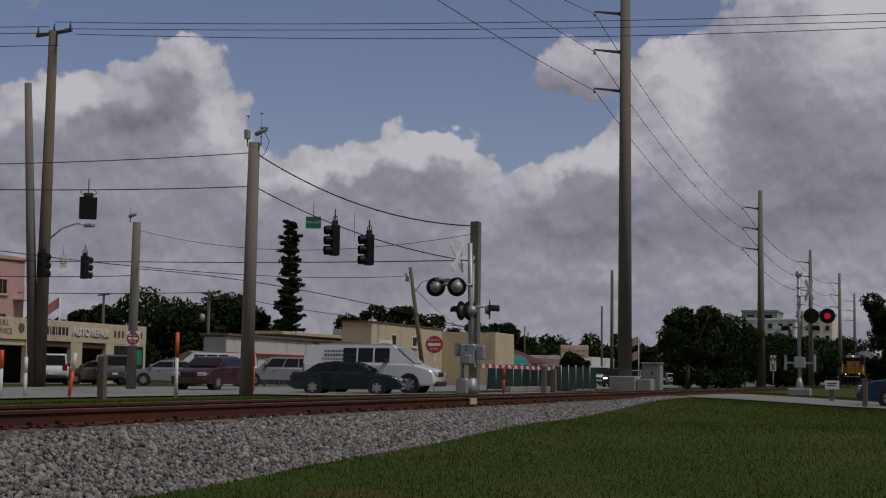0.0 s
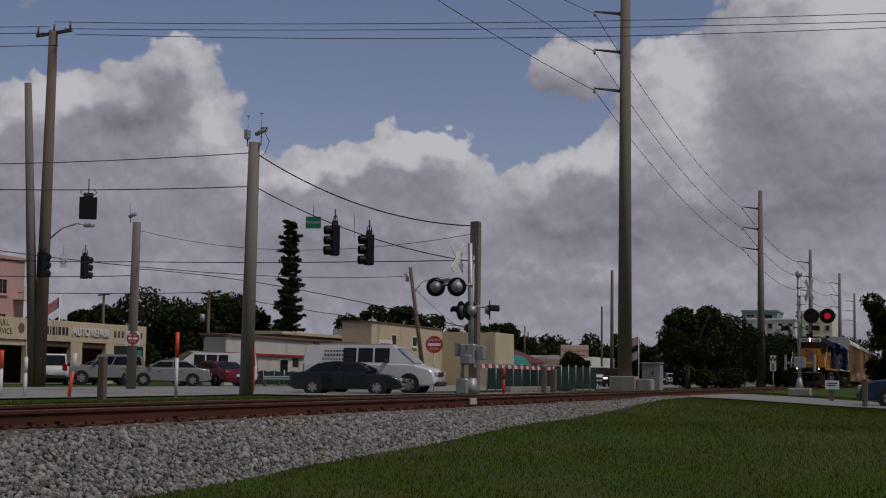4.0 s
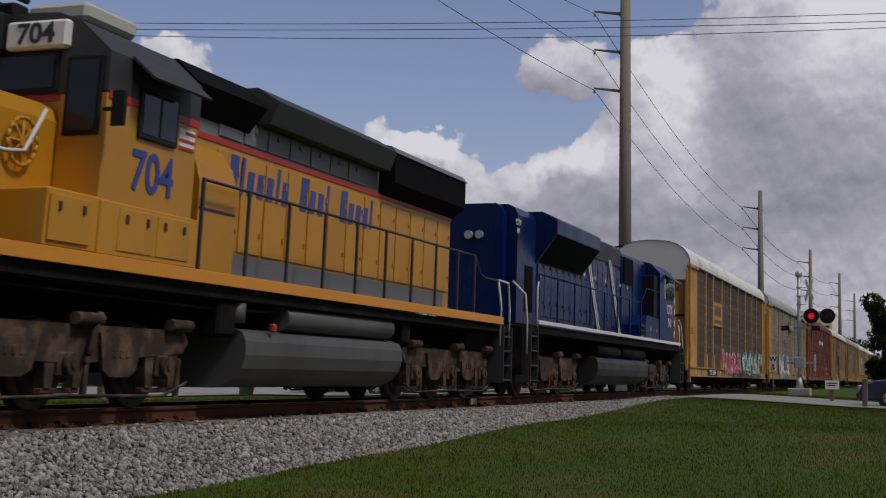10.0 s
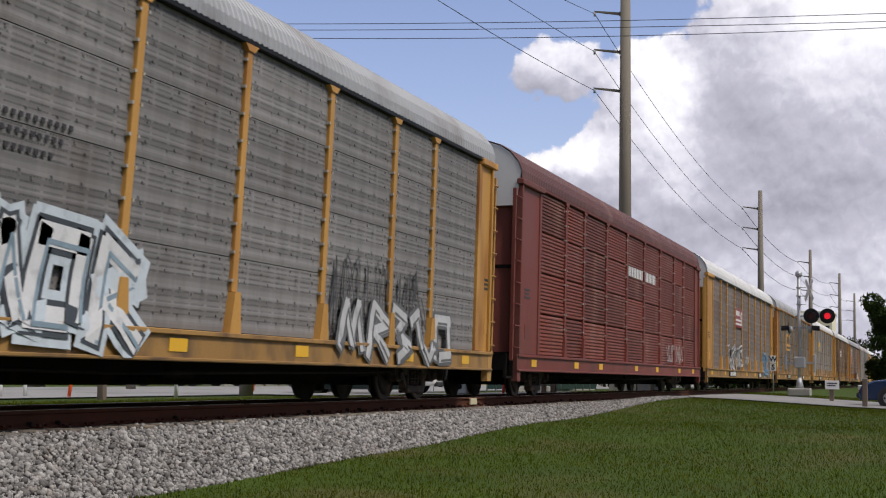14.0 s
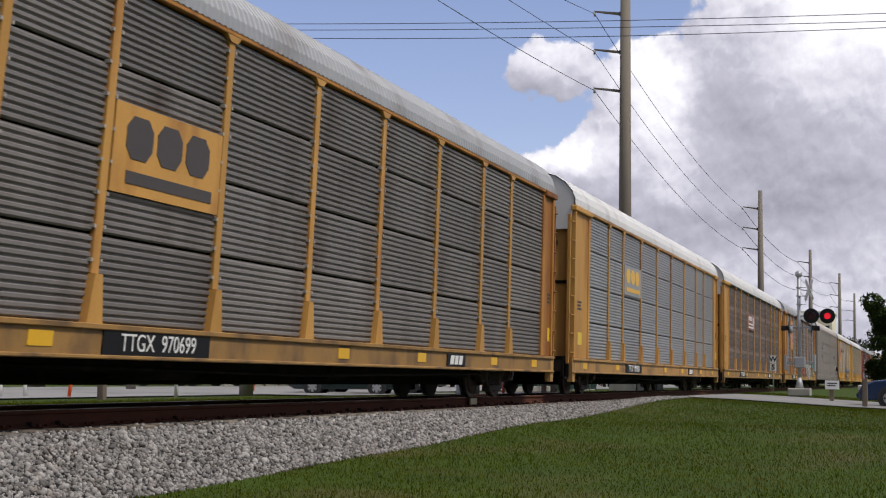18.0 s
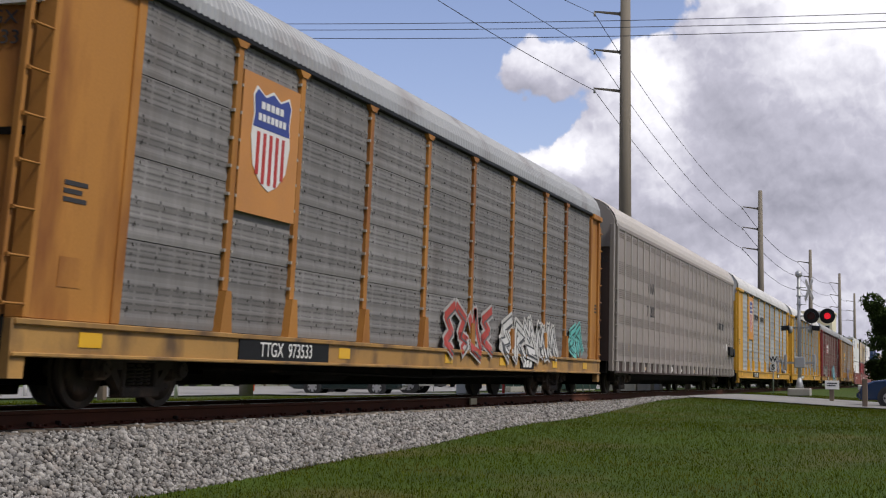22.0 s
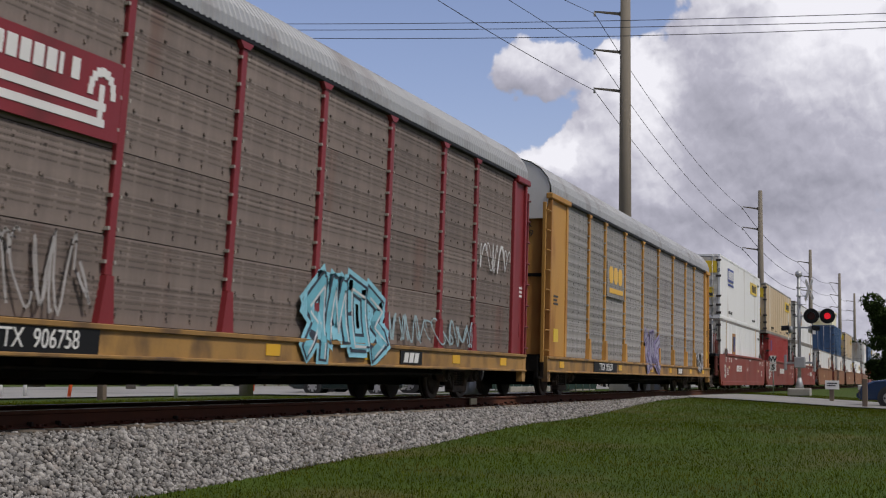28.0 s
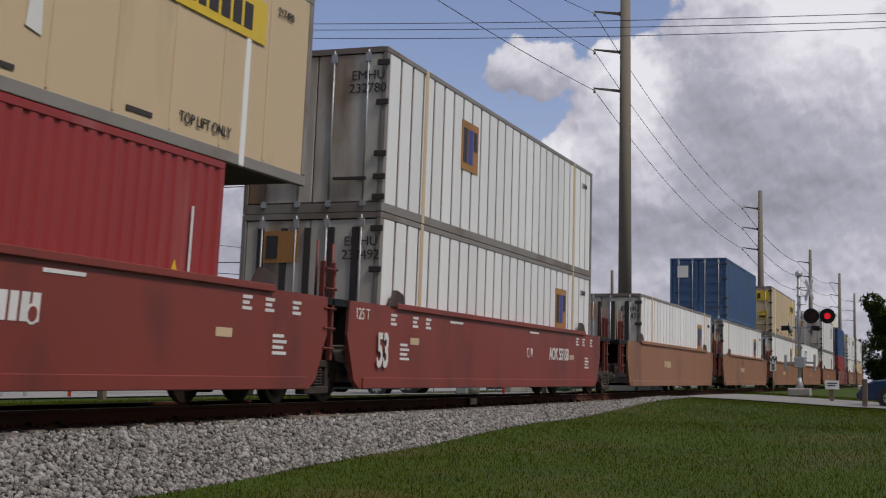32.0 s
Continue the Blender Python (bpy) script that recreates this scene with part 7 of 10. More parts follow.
    # doors at the leading end, facing forwards
    part("end_wall", Mb().box(L - 0.06, L - 0.03, -W + 0.09, W - 0.09, 0.1, h - 0.08), endm, c)
    for y0, y1 in ((-W + 0.10, -0.01), (0.01, W - 0.10)):
        d = part("door", Mb().box(0.02, 0.06, y0, y1, 0.18, h - 0.12, 0.01), endm, c, "weathered container door")
        if kind in ("white", "blue", "red"):
            rib = Mb()
            for z in np.arange(0.45, h - 0.3, 0.42):
                rib.box(0.0, 0.022, y0 + 0.05, y1 - 0.05, z, z + 0.2, 0.008)
            part("door_rib", rib, endm, d)
        for yy in (y0 + 0.25, y1 - 0.3):
            part("lock_bar", shared(("lock_bar", h), lambda: Mb().cyl((-0.012, 0, 0.06), (-0.012, 0, h - 0.04), 0.018, n=6).box(-0.03, 0.02, -0.05, 0.05, 0.1, 0.2).box(-0.03, 0.02, -0.05, 0.05, h - 0.25, h - 0.1), GALV if kind != "beige" else CONTBEIGE), None, d, "", pose(0.01, yy, 0))
        part("latch", Mb().box(-0.05, 0.0, y0 + 0.2, y0 + 0.8, 0.55, 0.6), CONTDARK, d)
        if y0 < 0:
            for z in (0.25, 0.6, 1.0, 1.9, 2.6):
                part("hinge", shared("hinge", lambda: Mb().box(-0.02, 0.03, -0.20, 0.02, -0.05, 0.05, 0.008), CONTDARK if kind == "striped" else GALV), None, d, "", pose(0.0, y0 + 0.06, z))
    if number:
        words(number.replace(" ", "\n"), 0.23, LETTERBLACK if kind in ("striped", "white", "beige") else LETTER, c, pose(-0.004, -0.95, h - 0.62, 0, 0, -90), name="number")
        words(number.split()[-1], 0.18, LETTERBLACK if kind in ("striped", "white", "beige") else LETTER, c, pose(L - 1.0, -W - 0.012, h - 0.5), name="number")
    if kind in ("white", "beige"):
        sg = part("sign_panel", Mb().box(-0.012, 0.0, -1.15, 1.15, h - 0.42 - 0.42, h - 0.30), SIGNYEL, c, "yellow sign panel")
        mb = Mb()
        for k in range(6):
            mb.box(-0.02, -0.012, 0.7 - 0.27 * k, 0.88 - 0.27 * k, h - 0.74, h - 0.42)
        part("mark_shape", mb, LETTERBLACK, sg)
        s2 = part("sign_panel", Mb().box(11.6, 14.5, -W - 0.016, -W - 0.002, h - 1.10, h - 0.50), SIGNYEL, c, "yellow sign panel")
        bars(s2, 12.2, h - 0.98, [0.2, 0.2, 0.25, 0.25, 0.25, 0.25], 0.36, LETTERBLACK, -W - 0.016, gap=0.09)
        ct = part("warning_panel", Mb().box(-0.012, 0.0, -1.0, -0.55, 0.95, 1.4), SIGNYEL, c, "yellow caution panel")
        words("CAUTION", 0.09, LETTERBLACK, ct, pose(-0.014, -0.775, 1.32, 0, 0, -90))
        part("caution_bar", Mb().box(-0.016, -0.012, -0.98, -0.57, 1.0, 1.14), LETTERBLACK, ct)
        words("TOP LIFT ONLY", 0.2, LETTERBLACK, c, pose(3.5, -W - 0.012, 0.38))
        words("TOP LIFT ONLY", 0.2, LETTERBLACK, c, pose(L - 3.2, -W - 0.012, 0.38))
    if kind == "white":
        bl = part("trade_mark", Mb().box(2.6, 4.6, -W - 0.016, -W - 0.002, h - 1.05, h - 0.45), LOGOBLUE, c, "blue trade mark panel")
        bars(bl, 2.75, h - 0.95, [0.25, 0.2, 0.3, 0.3, 0.3], 0.4, LETTER, -W - 0.016, gap=0.1)
        bars(c, 2.6, h - 1.25, [0.12] * 12, 0.1, LOGOBLUE, -W - 0.010, gap=0.05)
    if kind == "striped":
        if z0 < 2:
            # five flat dark bars down the end, just proud of the doors
            for k in range(5):
                part("end_recess", Mb().box(-0.006, 0.02, 0.86 - 0.44 * k, 0.98 - 0.44 * k, 0.3, h - 0.25), CONTDARK, c)
        mk = part("end_mark", Mb().box(-0.012, 0.0, 0.2, 0.85, h - 0.85, h - 0.3), surf("orange_end_mark", (0.42, 0.20, 0.06), 0.6), c, "faded orange trade mark")
        part("mark_shape", Mb().box(-0.018, -0.012, 0.58, 0.8, h - 0.78, h - 0.38), LETTERBLACK, mk)
    if kind == "red":
        part("trade_mark", Mb().box(1.2, 1.6, -W - 0.008, -W, h - 0.95, h - 0.35), LOGOBLUE, c, "small blue and yellow mark")
        part("warning_mark", Mb().prism([(10.9, 1.25), (11.15, 1.25), (11.02, 1.5)], -W - 0.006, -W, "y").box(11.5, 11.62, -W - 0.006, -W, 1.0, 1.2), SIGNYEL, c)
        bars(c, 11.35, 0.5, [0.06], 1.7, LETTER, -W - 0.004)
    if kind == "blue":
        part("trade_mark", Mb().box(-0.02, -0.012, 0.45, 0.95, h - 0.9, h - 0.35), LETTER, c, "white and red mark")
    c.matrix_basis = pose(0, 0, 0)
    TRAIN.append((c, car + x0, z0))
    return c


def well_car(i, paint, letter, load, number="", extra=None):
    """A low well car unit with its leading truck; the first three share their inner trucks."""
    u = 28.65 * 13 + (1.5, 20.5, 39.7)[i - 1] if i < 4 else 28.65 * 13 - 3.0 + 21.65 * (i - 1)
    label = "dark red double-stack well car unit with white stencils" if paint is WELLRED else "brown double-stack well car unit"
    car = thing("well_car", label, "railcar", group="well cars of the train")
    for s in (-1, 1):
        y0, y1 = (s * 1.42, s * 1.34) if s < 0 else (1.34, 1.42)
        mb = Mb()
        mb.prism([(1.55, 1.60), (19.85, 1.60), (19.9, 1.05), (19.55, 0.36), (19.3, 0.22), (2.1, 0.22), (1.85, 0.36), (1.5, 1.05)], y0, y1, "y")
        mb.box(3.6, 17.9, min(y0, y1) - 0.05, max(y0, y1) + 0.05, 1.56, 1.66, 0.01)
        mb.box(2.2, 19.2, min(y0, y1) - 0.03, max(y0, y1) + 0.03, 0.22, 0.40, 0.01)
        part("well_side", mb, paint, car, "painted well side with stencilled letters" if s < 0 else "")
    part("well_floor", Mb().box(2.6, 18.6, -1.34, 1.34, 0.24, 0.30), UNDER, car)
    for x0, x1, xb in ((0.35, 2.2, 1.5), (19.3, 21.3, 19.75))[:1 if i < 3 else 2]:
        part("end_platform", Mb().box(x0, x1, -1.40, 1.40, 1.48, 1.60, 0.01), BLACK, car, "black end walkway")
        part("end_sill", Mb().box(x0 - 0.05, x1 + 0.1, -0.4, 0.4, 0.75, 1.5, 0.05).box(xb, xb + 0.15, -1.38, 1.38, 0.9, 1.5), UNDER, car)
    for x in (3.7, 17.6):
        part("guide", Mb().prism([(x - 0.34, 1.60), (x + 0.34, 1.60), (x + 0.18, 1.82), (x - 0.10, 1.88)], -1.45, -1.36, "y"), DARKBROWN, car)
    for x in (0.75, 20.8)[:1 if i < 3 else 2]:
        part("ladder", shared(("well_ladder", paint.name), lambda: ladder_shape(5, 1.5), BROWNRED), None, car, "", pose(x, -1.36, 0.65))
        part("stanchion", Mb().cyl((x + 0.3, -1.3, 1.6), (x + 0.3, -1.3, 2.45), 0.02), paint, car)
        part("stanchion", Mb().cyl((x - 0.3, -1.3, 1.6), (x - 0.3, -1.3, 2.45), 0.02), paint, car)
    # stencils
    if paint is WELLRED:
        words("53", 0.78, LETTER, car, pose(3.0, -1.456, 0.82), name="stencil", squeeze=0.7, bold=0.02)
        words(letter, 0.24, LETTER, car, pose(11.6 if i != 3 else 12.6, -1.425, 1.0), name="stencil", bold=0.01)
        part("stencil_ring", Mb().cyl((12.3, -1.428, 1.0), (12.3, -1.42, 1.0), 0.11, n=16), LETTER, car)
        part("stencil_ring_core", Mb().cyl((12.3, -1.432, 1.0), (12.3, -1.428, 1.0), 0.08, n=16), paint, car)
        if i > 1:
            words("125 T", 0.26, LETTER, car, pose(2.1, -1.425, 1.40), name="stencil")
        if number:
            words(number, 0.40, LETTER, car, pose(8.3 if i == 1 else 15.2, -1.425, 1.0), name="stencil", bold=0.01)
        lines = [(x, 0.28 - 0.08 * (k % 2), 1.28 + 0.075 * k) for x in (3.4, 4.5, 5.2, 17.0, 17.7, 18.6) for k in range(3)]
        lines += [(x, 0.45 - 0.1 * (k % 2), 0.7 + 0.08 * k) for x in (3.9, 18.0) for k in range(4)] + [(6.6, 0.8, 1.44), (12.4, 0.8, 1.44)]
        for x, w, z in lines:
            part("stencil_line", shared(("stencil_line", round(w, 2)), lambda: Mb().box(0, w, -1.428, -1.42, 0, 0.045), LETTER), None, car, "", pose(x, 0, z))
        part("reflector_patch", Mb().box(4.4, 4.85, -1.428, -1.42, 0.98, 1.1).box(16.3, 16.75, -1.428, -1.42, 0.9, 1.02), CONTBEIGE, car)
        if letter == "C":
            bars(car, 9.6, 0.92, [0.1, 0.1, 0.05] + [0.14] * 13, 0.3, LETTER, -1.42, gap=0.05)
            scrawl(car, 7.6, 9.2, 0.7, 1.4, (0.28, 0.12, 0.11), y=-1.43, seed=81, n=6)
    else:
        bars(car, 8.0, 0.85, [0.16] * 6, 0.22, CONTBEIGE, -1.42, gap=0.06)
    truck(car, (1.35, 1.2, 1.2)[i - 1] if i < 4 else 0.0, 1.78, 0.46)
    if i == 1:
        coupler(car, 0.34, -1)
    TRAIN.append((car, u))
    for kind, x0, z0, length, num in load:
        container(u, kind, x0, z0, length, 2.88, num)


Z1, Z2 = 0.31, 3.20
well_car(1, WELLRED, "A", [("striped", 2.5, Z1, 16.15, "EMHU 235743"), ("white", 2.5, Z2, 16.15, "JBHU 255208")], "AOK 55158")
well_car(2, WELLRED, "C", [("red", 4.3, Z1, 12.19, ""), ("beige", 2.9, Z2, 16.15, "JBHU 217480")])
well_car(3, WELLRED, "B", [("striped", 3.05, Z1, 16.15, "EMHU 230492"), ("striped", 3.05, Z2, 16.15, "EMHU 232780")], "AOK 55158")
well_car(4, WELLBROWN, "", [("striped", 4.2, Z1, 16.15, "EMHU 241474")])
well_car(5, WELLBROWN, "", [("striped", 2.3, Z1, 16.15, "EMHU 238116"), ("blue", 3.5, Z2, 12.19, "")])
well_car(6, WELLBROWN, "", [("striped", 2.3, Z1, 16.15, ""), ("beige", 2.3, Z2, 16.15, "")])
well_car(7, WELLBROWN, "", [("white", 2.3, Z1, 16.15, "")])
well_car(8, WELLBROWN, "", [("striped", 2.3, Z1, 16.15, ""), ("striped", 2.3, Z2, 16.15, "")])
well_car(9, WELLRED, "B", [("red", 4.3, Z1, 12.19, ""), ("blue", 4.3, Z2, 12.19, "")])
well_car(10, WELLBROWN, "", [("striped", 2.3, Z1, 16.15, ""), ("white", 2.3, Z2, 16.15, "")])
well_car(11, WELLBROWN, "", [("beige", 2.3, Z1, 16.15, ""), ("striped", 2.3, Z2, 16.15, "")])
# ---- poles and wires
INSUL = surf("brown_insulator", (0.12, 0.07, 0.05), 0.35, bump=0)


def wire(parent, p, q, sag, r=0.014, n=14):
    p, q = Vector(p), Vector(q)
    pts = []
    for i in range(n + 1):
        t = i / n
        v = p.lerp(q, t)
        pts.append((v.x, v.y, v.z - sag * 4 * t * (1 - t)))
    return part("wire", Mb().tube(pts, r, 5), CABLE, parent)


def pole(x, y, z0, z1, r0, r1, ma, label, top=None, n=12):
    p = thing("utility_pole", label, "pole", pose(x, y, z0))
    h = z1 - z0
    tx, ty = (top[0] - x, top[1] - y) if top else (0, 0)
    part("shaft", Mb().cyl((0, 0, -0.4), (tx, ty, h), r0, r1, n), ma, p)
    return p


pole_a = pole(44.2, 21.8, -0.3, 8.3, 0.24, 0.19, POLECON, "grey concrete strain pole with two detector cameras", (43.95, 21.6))
for dx, dy, up in ((0.05, 0.28, 1.0), (-0.05, -0.28, 1.05)):
    br = part("bracket", Mb().tube([(-0.25, -0.2 + dy * 0.2, 8.45), (dx - 0.25, dy - 0.2, 8.5), (dx - 0.25, dy - 0.2, 8.8)], 0.025), GALV, pole_a)
    part("antenna", Mb().cyl((dx - 0.25, dy - 0.2, 8.8), (dx - 0.25, dy - 0.2, 8.55 + up), 0.012, n=5).cyl((dx - 0.25, dy - 0.2, 8.52 + up), (dx - 0.25, dy - 0.2, 8.55 + up), 0.06, n=8), GALV, pole_a)
part("detector_camera", Mb().box(-0.35, -0.15, -0.02, 0.16, 8.72, 9.05, 0.03), GALV, pole_a)
part("detector_camera", Mb().cyl((-0.25, -0.25, 8.88), (-0.32, -0.68, 9.02), 0.075, n=10).box(-0.36, -0.24, -0.72, -0.45, 9.05, 9.10), GALV, pole_a)
part("cable_loop", Mb().tube([(-0.3, -0.62, 8.9), (-0.3, -0.78, 8.6), (-0.28, -0.62, 8.2), (-0.26, -0.45, 8.1)], 0.012, 4), CABLE, pole_a)
pole_b = pole(54.6, 32.4, -0.3, 6.9, 0.22, 0.17, POLECON, "grey concrete strain pole with a camera on top", (54.25, 32.15))
part("detector_camera", Mb().cyl((-0.3, 0.1, 7.2), (-0.3, 0.1, 8.0), 0.02, n=6).cyl((-0.3, 0.15, 7.45), (-0.35, -0.2, 7.55), 0.08, n=8), GALV, pole_b)
sg = part("sign_plate", Mb().box(-0.31, 0.31, -0.02, 0.01, -0.31, 0.31, 0.01), WHITE, pole_b, "white sign plate", pose(-0.25, -0.18, 2.2, 0, 0, -60) @ pose(0, 0, 0))
part("sign_disc", Mb().cyl((0, -0.03, 0), (0, -0.02, 0), 0.27, n=24), surf("sign_red", (0.40, 0.025, 0.03), 0.4, var=0.06, bump=0), sg)
part("sign_bar", Mb().box(-0.20, 0.20, -0.036, -0.03, -0.045, 0.045), LETTER, sg)
words("DO NOT", 0.1, LETTER, sg, pose(0, -0.036, 0.14))
words("ENTER", 0.1, LETTER, sg, pose(0, -0.036, -0.14))
pole_c = pole(56.95, 38.6, -0.3, 16.0, 0.31, 0.20, WOODPOLE, "tall brown wooden power pole with a cross arm", (55.75, 37.7))
part("cross_arm", Mb().box(-0.06, 0.06, -1.15, 1.15, -0.07, 0.07, 0.01), WOODPOLE, pole_c, "", pose(-1.15, -0.9, 16.2, 0, 0, -14))
for k in (-1.05, 0.0, 1.05):
    part("insulator", Mb().cyl((0, k, 0.07), (0, k, 0.42), 0.05, 0.035, n=8), INSUL, pole_c, "", pose(-1.15, -0.9, 16.2, 0, 0, -14))
pole(56.92, 38.82, -0.3, 13.6, 0.26, 0.16, POLECON, "tall grey concrete pole leaning beside the power pole", (55.6, 38.85))
for z, x, y, sag, ze in ((16.72, -1.15, -0.9, 1.0, 16.55), (16.40, -1.05, -1.35, 0.8, 15.8), (16.15, -0.9, -1.85, 1.4, 16.8)):
    wire(pole_c, (x, y, z), (7.4, -76, ze), sag, 0.016, 24)
for z, y in ((16.5, 0.2), (16.2, 0.1), (15.6, -0.3)):
    wire(pole_c, (-1.2, y - 0.9, z), (-26, 14, z - 3.0), 0.6, 0.018, 10)
lampa = part("street_lamp_arm", Mb().tube([(-0.4, -0.3, 6.6), (-0.1, -1.0, 7.3), (0.2, -1.6, 7.55), (0.3, -2.0, 7.5)], 0.04), GALV, pole_c, "curved street lamp arm")
part("lamp_head", Mb().box(0.2, 0.5, -2.4, -1.9, 7.38, 7.55, 0.05), GALV, lampa)
# steel transmission poles along the railway
STEELX = [(76.7, 15.39, 24.5, 0.40, 0.26), (141.5, 15.1, 18.9, 0.42, 0.2), (210.2, 15.5, 19.2, 0.42, 0.2), (273.8, 15.0, 20.4, 0.42, 0.22), (342.4, 15.5, 20.8, 0.42, 0.22)]
ARMZ = [(20.5, 18.36, 16.2), (17.2, 15.2, 13.2), (17.4, 15.4, 13.4), (18.6, 16.4, 14.2), (19.0, 16.8, 14.6)]
steel = []
for (x, y, zt, r0, r1), az in zip(STEELX, ARMZ):
    p = pole(x, y, -0.15, zt, r0, r1, RUSTSTEEL, "slender brown steel transmission pole with three arms", n=14)
    p["group"] = "transmission poles"
    steel.append((p, x, y, az))
    for z in az:
        arm = part("arm", Mb().prism([(0.25, z), (1.75, z + 0.28), (1.75, z + 0.36), (0.25, z + 0.16)], -0.05, 0.05, "x").box(-0.05, 0.05, 0.1, 0.32, z - 0.04, z + 0.22), RUSTSTEEL, p)
        part("insulator", Mb().cyl((0, 1.72, z + 0.05), (0, 1.72, z + 0.30), 0.06, n=8), GALV, arm)
for (p, x, y, az), (p2, x2, y2, az2) in zip(steel[:-1], steel[1:]):
    for z, z2 in zip(az, az2):
        wire(p, (0, 1.72, z + 0.2), (x2 - x, y2 - y + 1.72, z2 + 0.2), 1.15 if x < 100 else 0.9, 0.018 if x < 100 else 0.03, 18)
for z, ye, dz in zip(ARMZ[0], (5.6, 4.6, 4.1), (-5.75, -1.25, -0.5)):
    wire(steel[0][0], (0, 1.72, z + 0.2), (-88, ye, z + dz), 1.3, 0.016, 24)
base = part("pole_footing", Mb().box(-0.75, 0.55, -0.7, 0.7, -0.3, 0.75, 0.04), CONCRETE, steel[0][0], "concrete footing")
part("footing_block", Mb().box(-0.5, 0.6, -1.5, -0.75, -0.2, 0.62, 0.04), CONCRETE, steel[0][0])
cab = thing("signal_cabinet", "grey steel equipment cabinet by the crossing", "cabinet", pose(79.0, 14.3, -0.2))
part("body", Mb().box(-0.5, 0.5, -0.5, 0.5, 0, 1.5, 0.03), surf("pale_grey_cabinet", (0.30, 0.31, 0.32), 0.5, bump=0.03), cab)
part("cabinet_roof", Mb().box(-0.55, 0.55, -0.56, 0.56, 1.5, 1.57, 0.02), GALV, cab)
part("door_handle", Mb().box(-0.54, -0.5, -0.1, -0.05, 0.9, 1.1), BLACK, cab)
# further poles
for x, y, z1, r in ((93.4, 19.6, 7.6, 0.12), (147.4, 32.0, 8.0, 0.12), (150, 41, 6.0, 0.1), (168, 45.5, 6.0, 0.12), (160, 60, 7.0, 0.14), (108.0, 67.0, 7.2, 0.14)):
    q = pole(x, y, -0.3, z1, r, r * 0.8, WOODPOLE, "dark wooden service pole")
    if y > 60:
        part("cross_arm", Mb().prism([(-0.8, -1.0), (-0.7, -1.05), (0.8, 1.0), (0.7, 1.05)], z1 + 0.15, z1 + 0.28, "z"), WOODPOLE, q)
pole_f = pole(95.4, 33.2, -0.3, 8.0, 0.17, 0.12, WOODPOLE, "leaning wooden pole with a street lamp", (93.8, 33.9))
part("transformer", Mb().cyl((-1.6, 0.9, 7.3), (-1.6, 0.9, 7.9), 0.14, n=10).tube([(-1.5, 0.7, 8.0), (-1.4, 1.2, 7.8)], 0.04), GALV, pole_f)
part("street_lamp_arm", Mb().tube([(-1.2, 0.5, 6.6), (-0.9, 0.1, 7.3), (-0.4, -1.0, 7.7), (-0.1, -1.7, 7.6)], 0.035), GALV, pole_f)
pole_g = pole(107.4, 56.6, -0.3, 7.4, 0.16, 0.12, WOODPOLE, "old wooden power pole with two cross arms")
for z in (6.9, 7.4):
    part("cross_arm", Mb().prism([(-0.55, -0.9), (-0.45, -0.95), (0.55, 0.9), (0.45, 0.95)], z, z + 0.12, "z"), WOODPOLE, pole_g)
part("transformer", Mb().cyl((-0.2, 0.45, 5.0), (-0.2, 0.45, 5.7), 0.22, n=10), GALV, pole_g)
wire(pole_f, (-1.4, 0.8, 7.2), (62, 14, 5.0), 0.8, 0.02)
wire(pole_f, (-1.4, 0.8, 7.7), (-55, 5, 6.0), 0.8, 0.02)
wire(pole_g, (0, 0, 7.5), (-45, 32, 7.5), 0.9, 0.03)
wire(pole_g, (0, 0, 7.5), (60, -10, 7.0), 0.9, 0.03)

# ---- traffic signals on span wires
span = thing("span_wire", "black span wires carrying the traffic lights", "wire", pose(0, 0, 0))
wire(span, (44.0, 21.5, 7.9), (44.65, 13.95, 5.35), 0.55, 0.022)
wire(span, (44.05, 21.5, 6.75), (44.6, 14.1, 4.2), 0.35, 0.018)
wire(span, (43.95, 21.65, 7.95), (35.0, 42.0, 7.2), 0.35, 0.016)
wire(span, (44.0, 21.7, 6.8), (33.0, 38.0, 6.3), 0.3, 0.018)
wire(span, (54.4, 32.3, 5.2), (44.9, 13.95, 4.25), 0.05, 0.018)
wire(span, (54.4, 32.3, 4.9), (46, 13.9, 1.9), -0.35, 0.016)
wire(span, (54.4, 32.3, 5.2), (52.0, 48.0, 5.9), 0.2, 0.018)
wire(span, (54.4, 32.3, 4.6), (52.0, 48.0, 5.0), 0.2, 0.018)
wire(span, (54.5, 32.3, 6.6), (44.7, 13.95, 5.1), 0.7, 0.010)


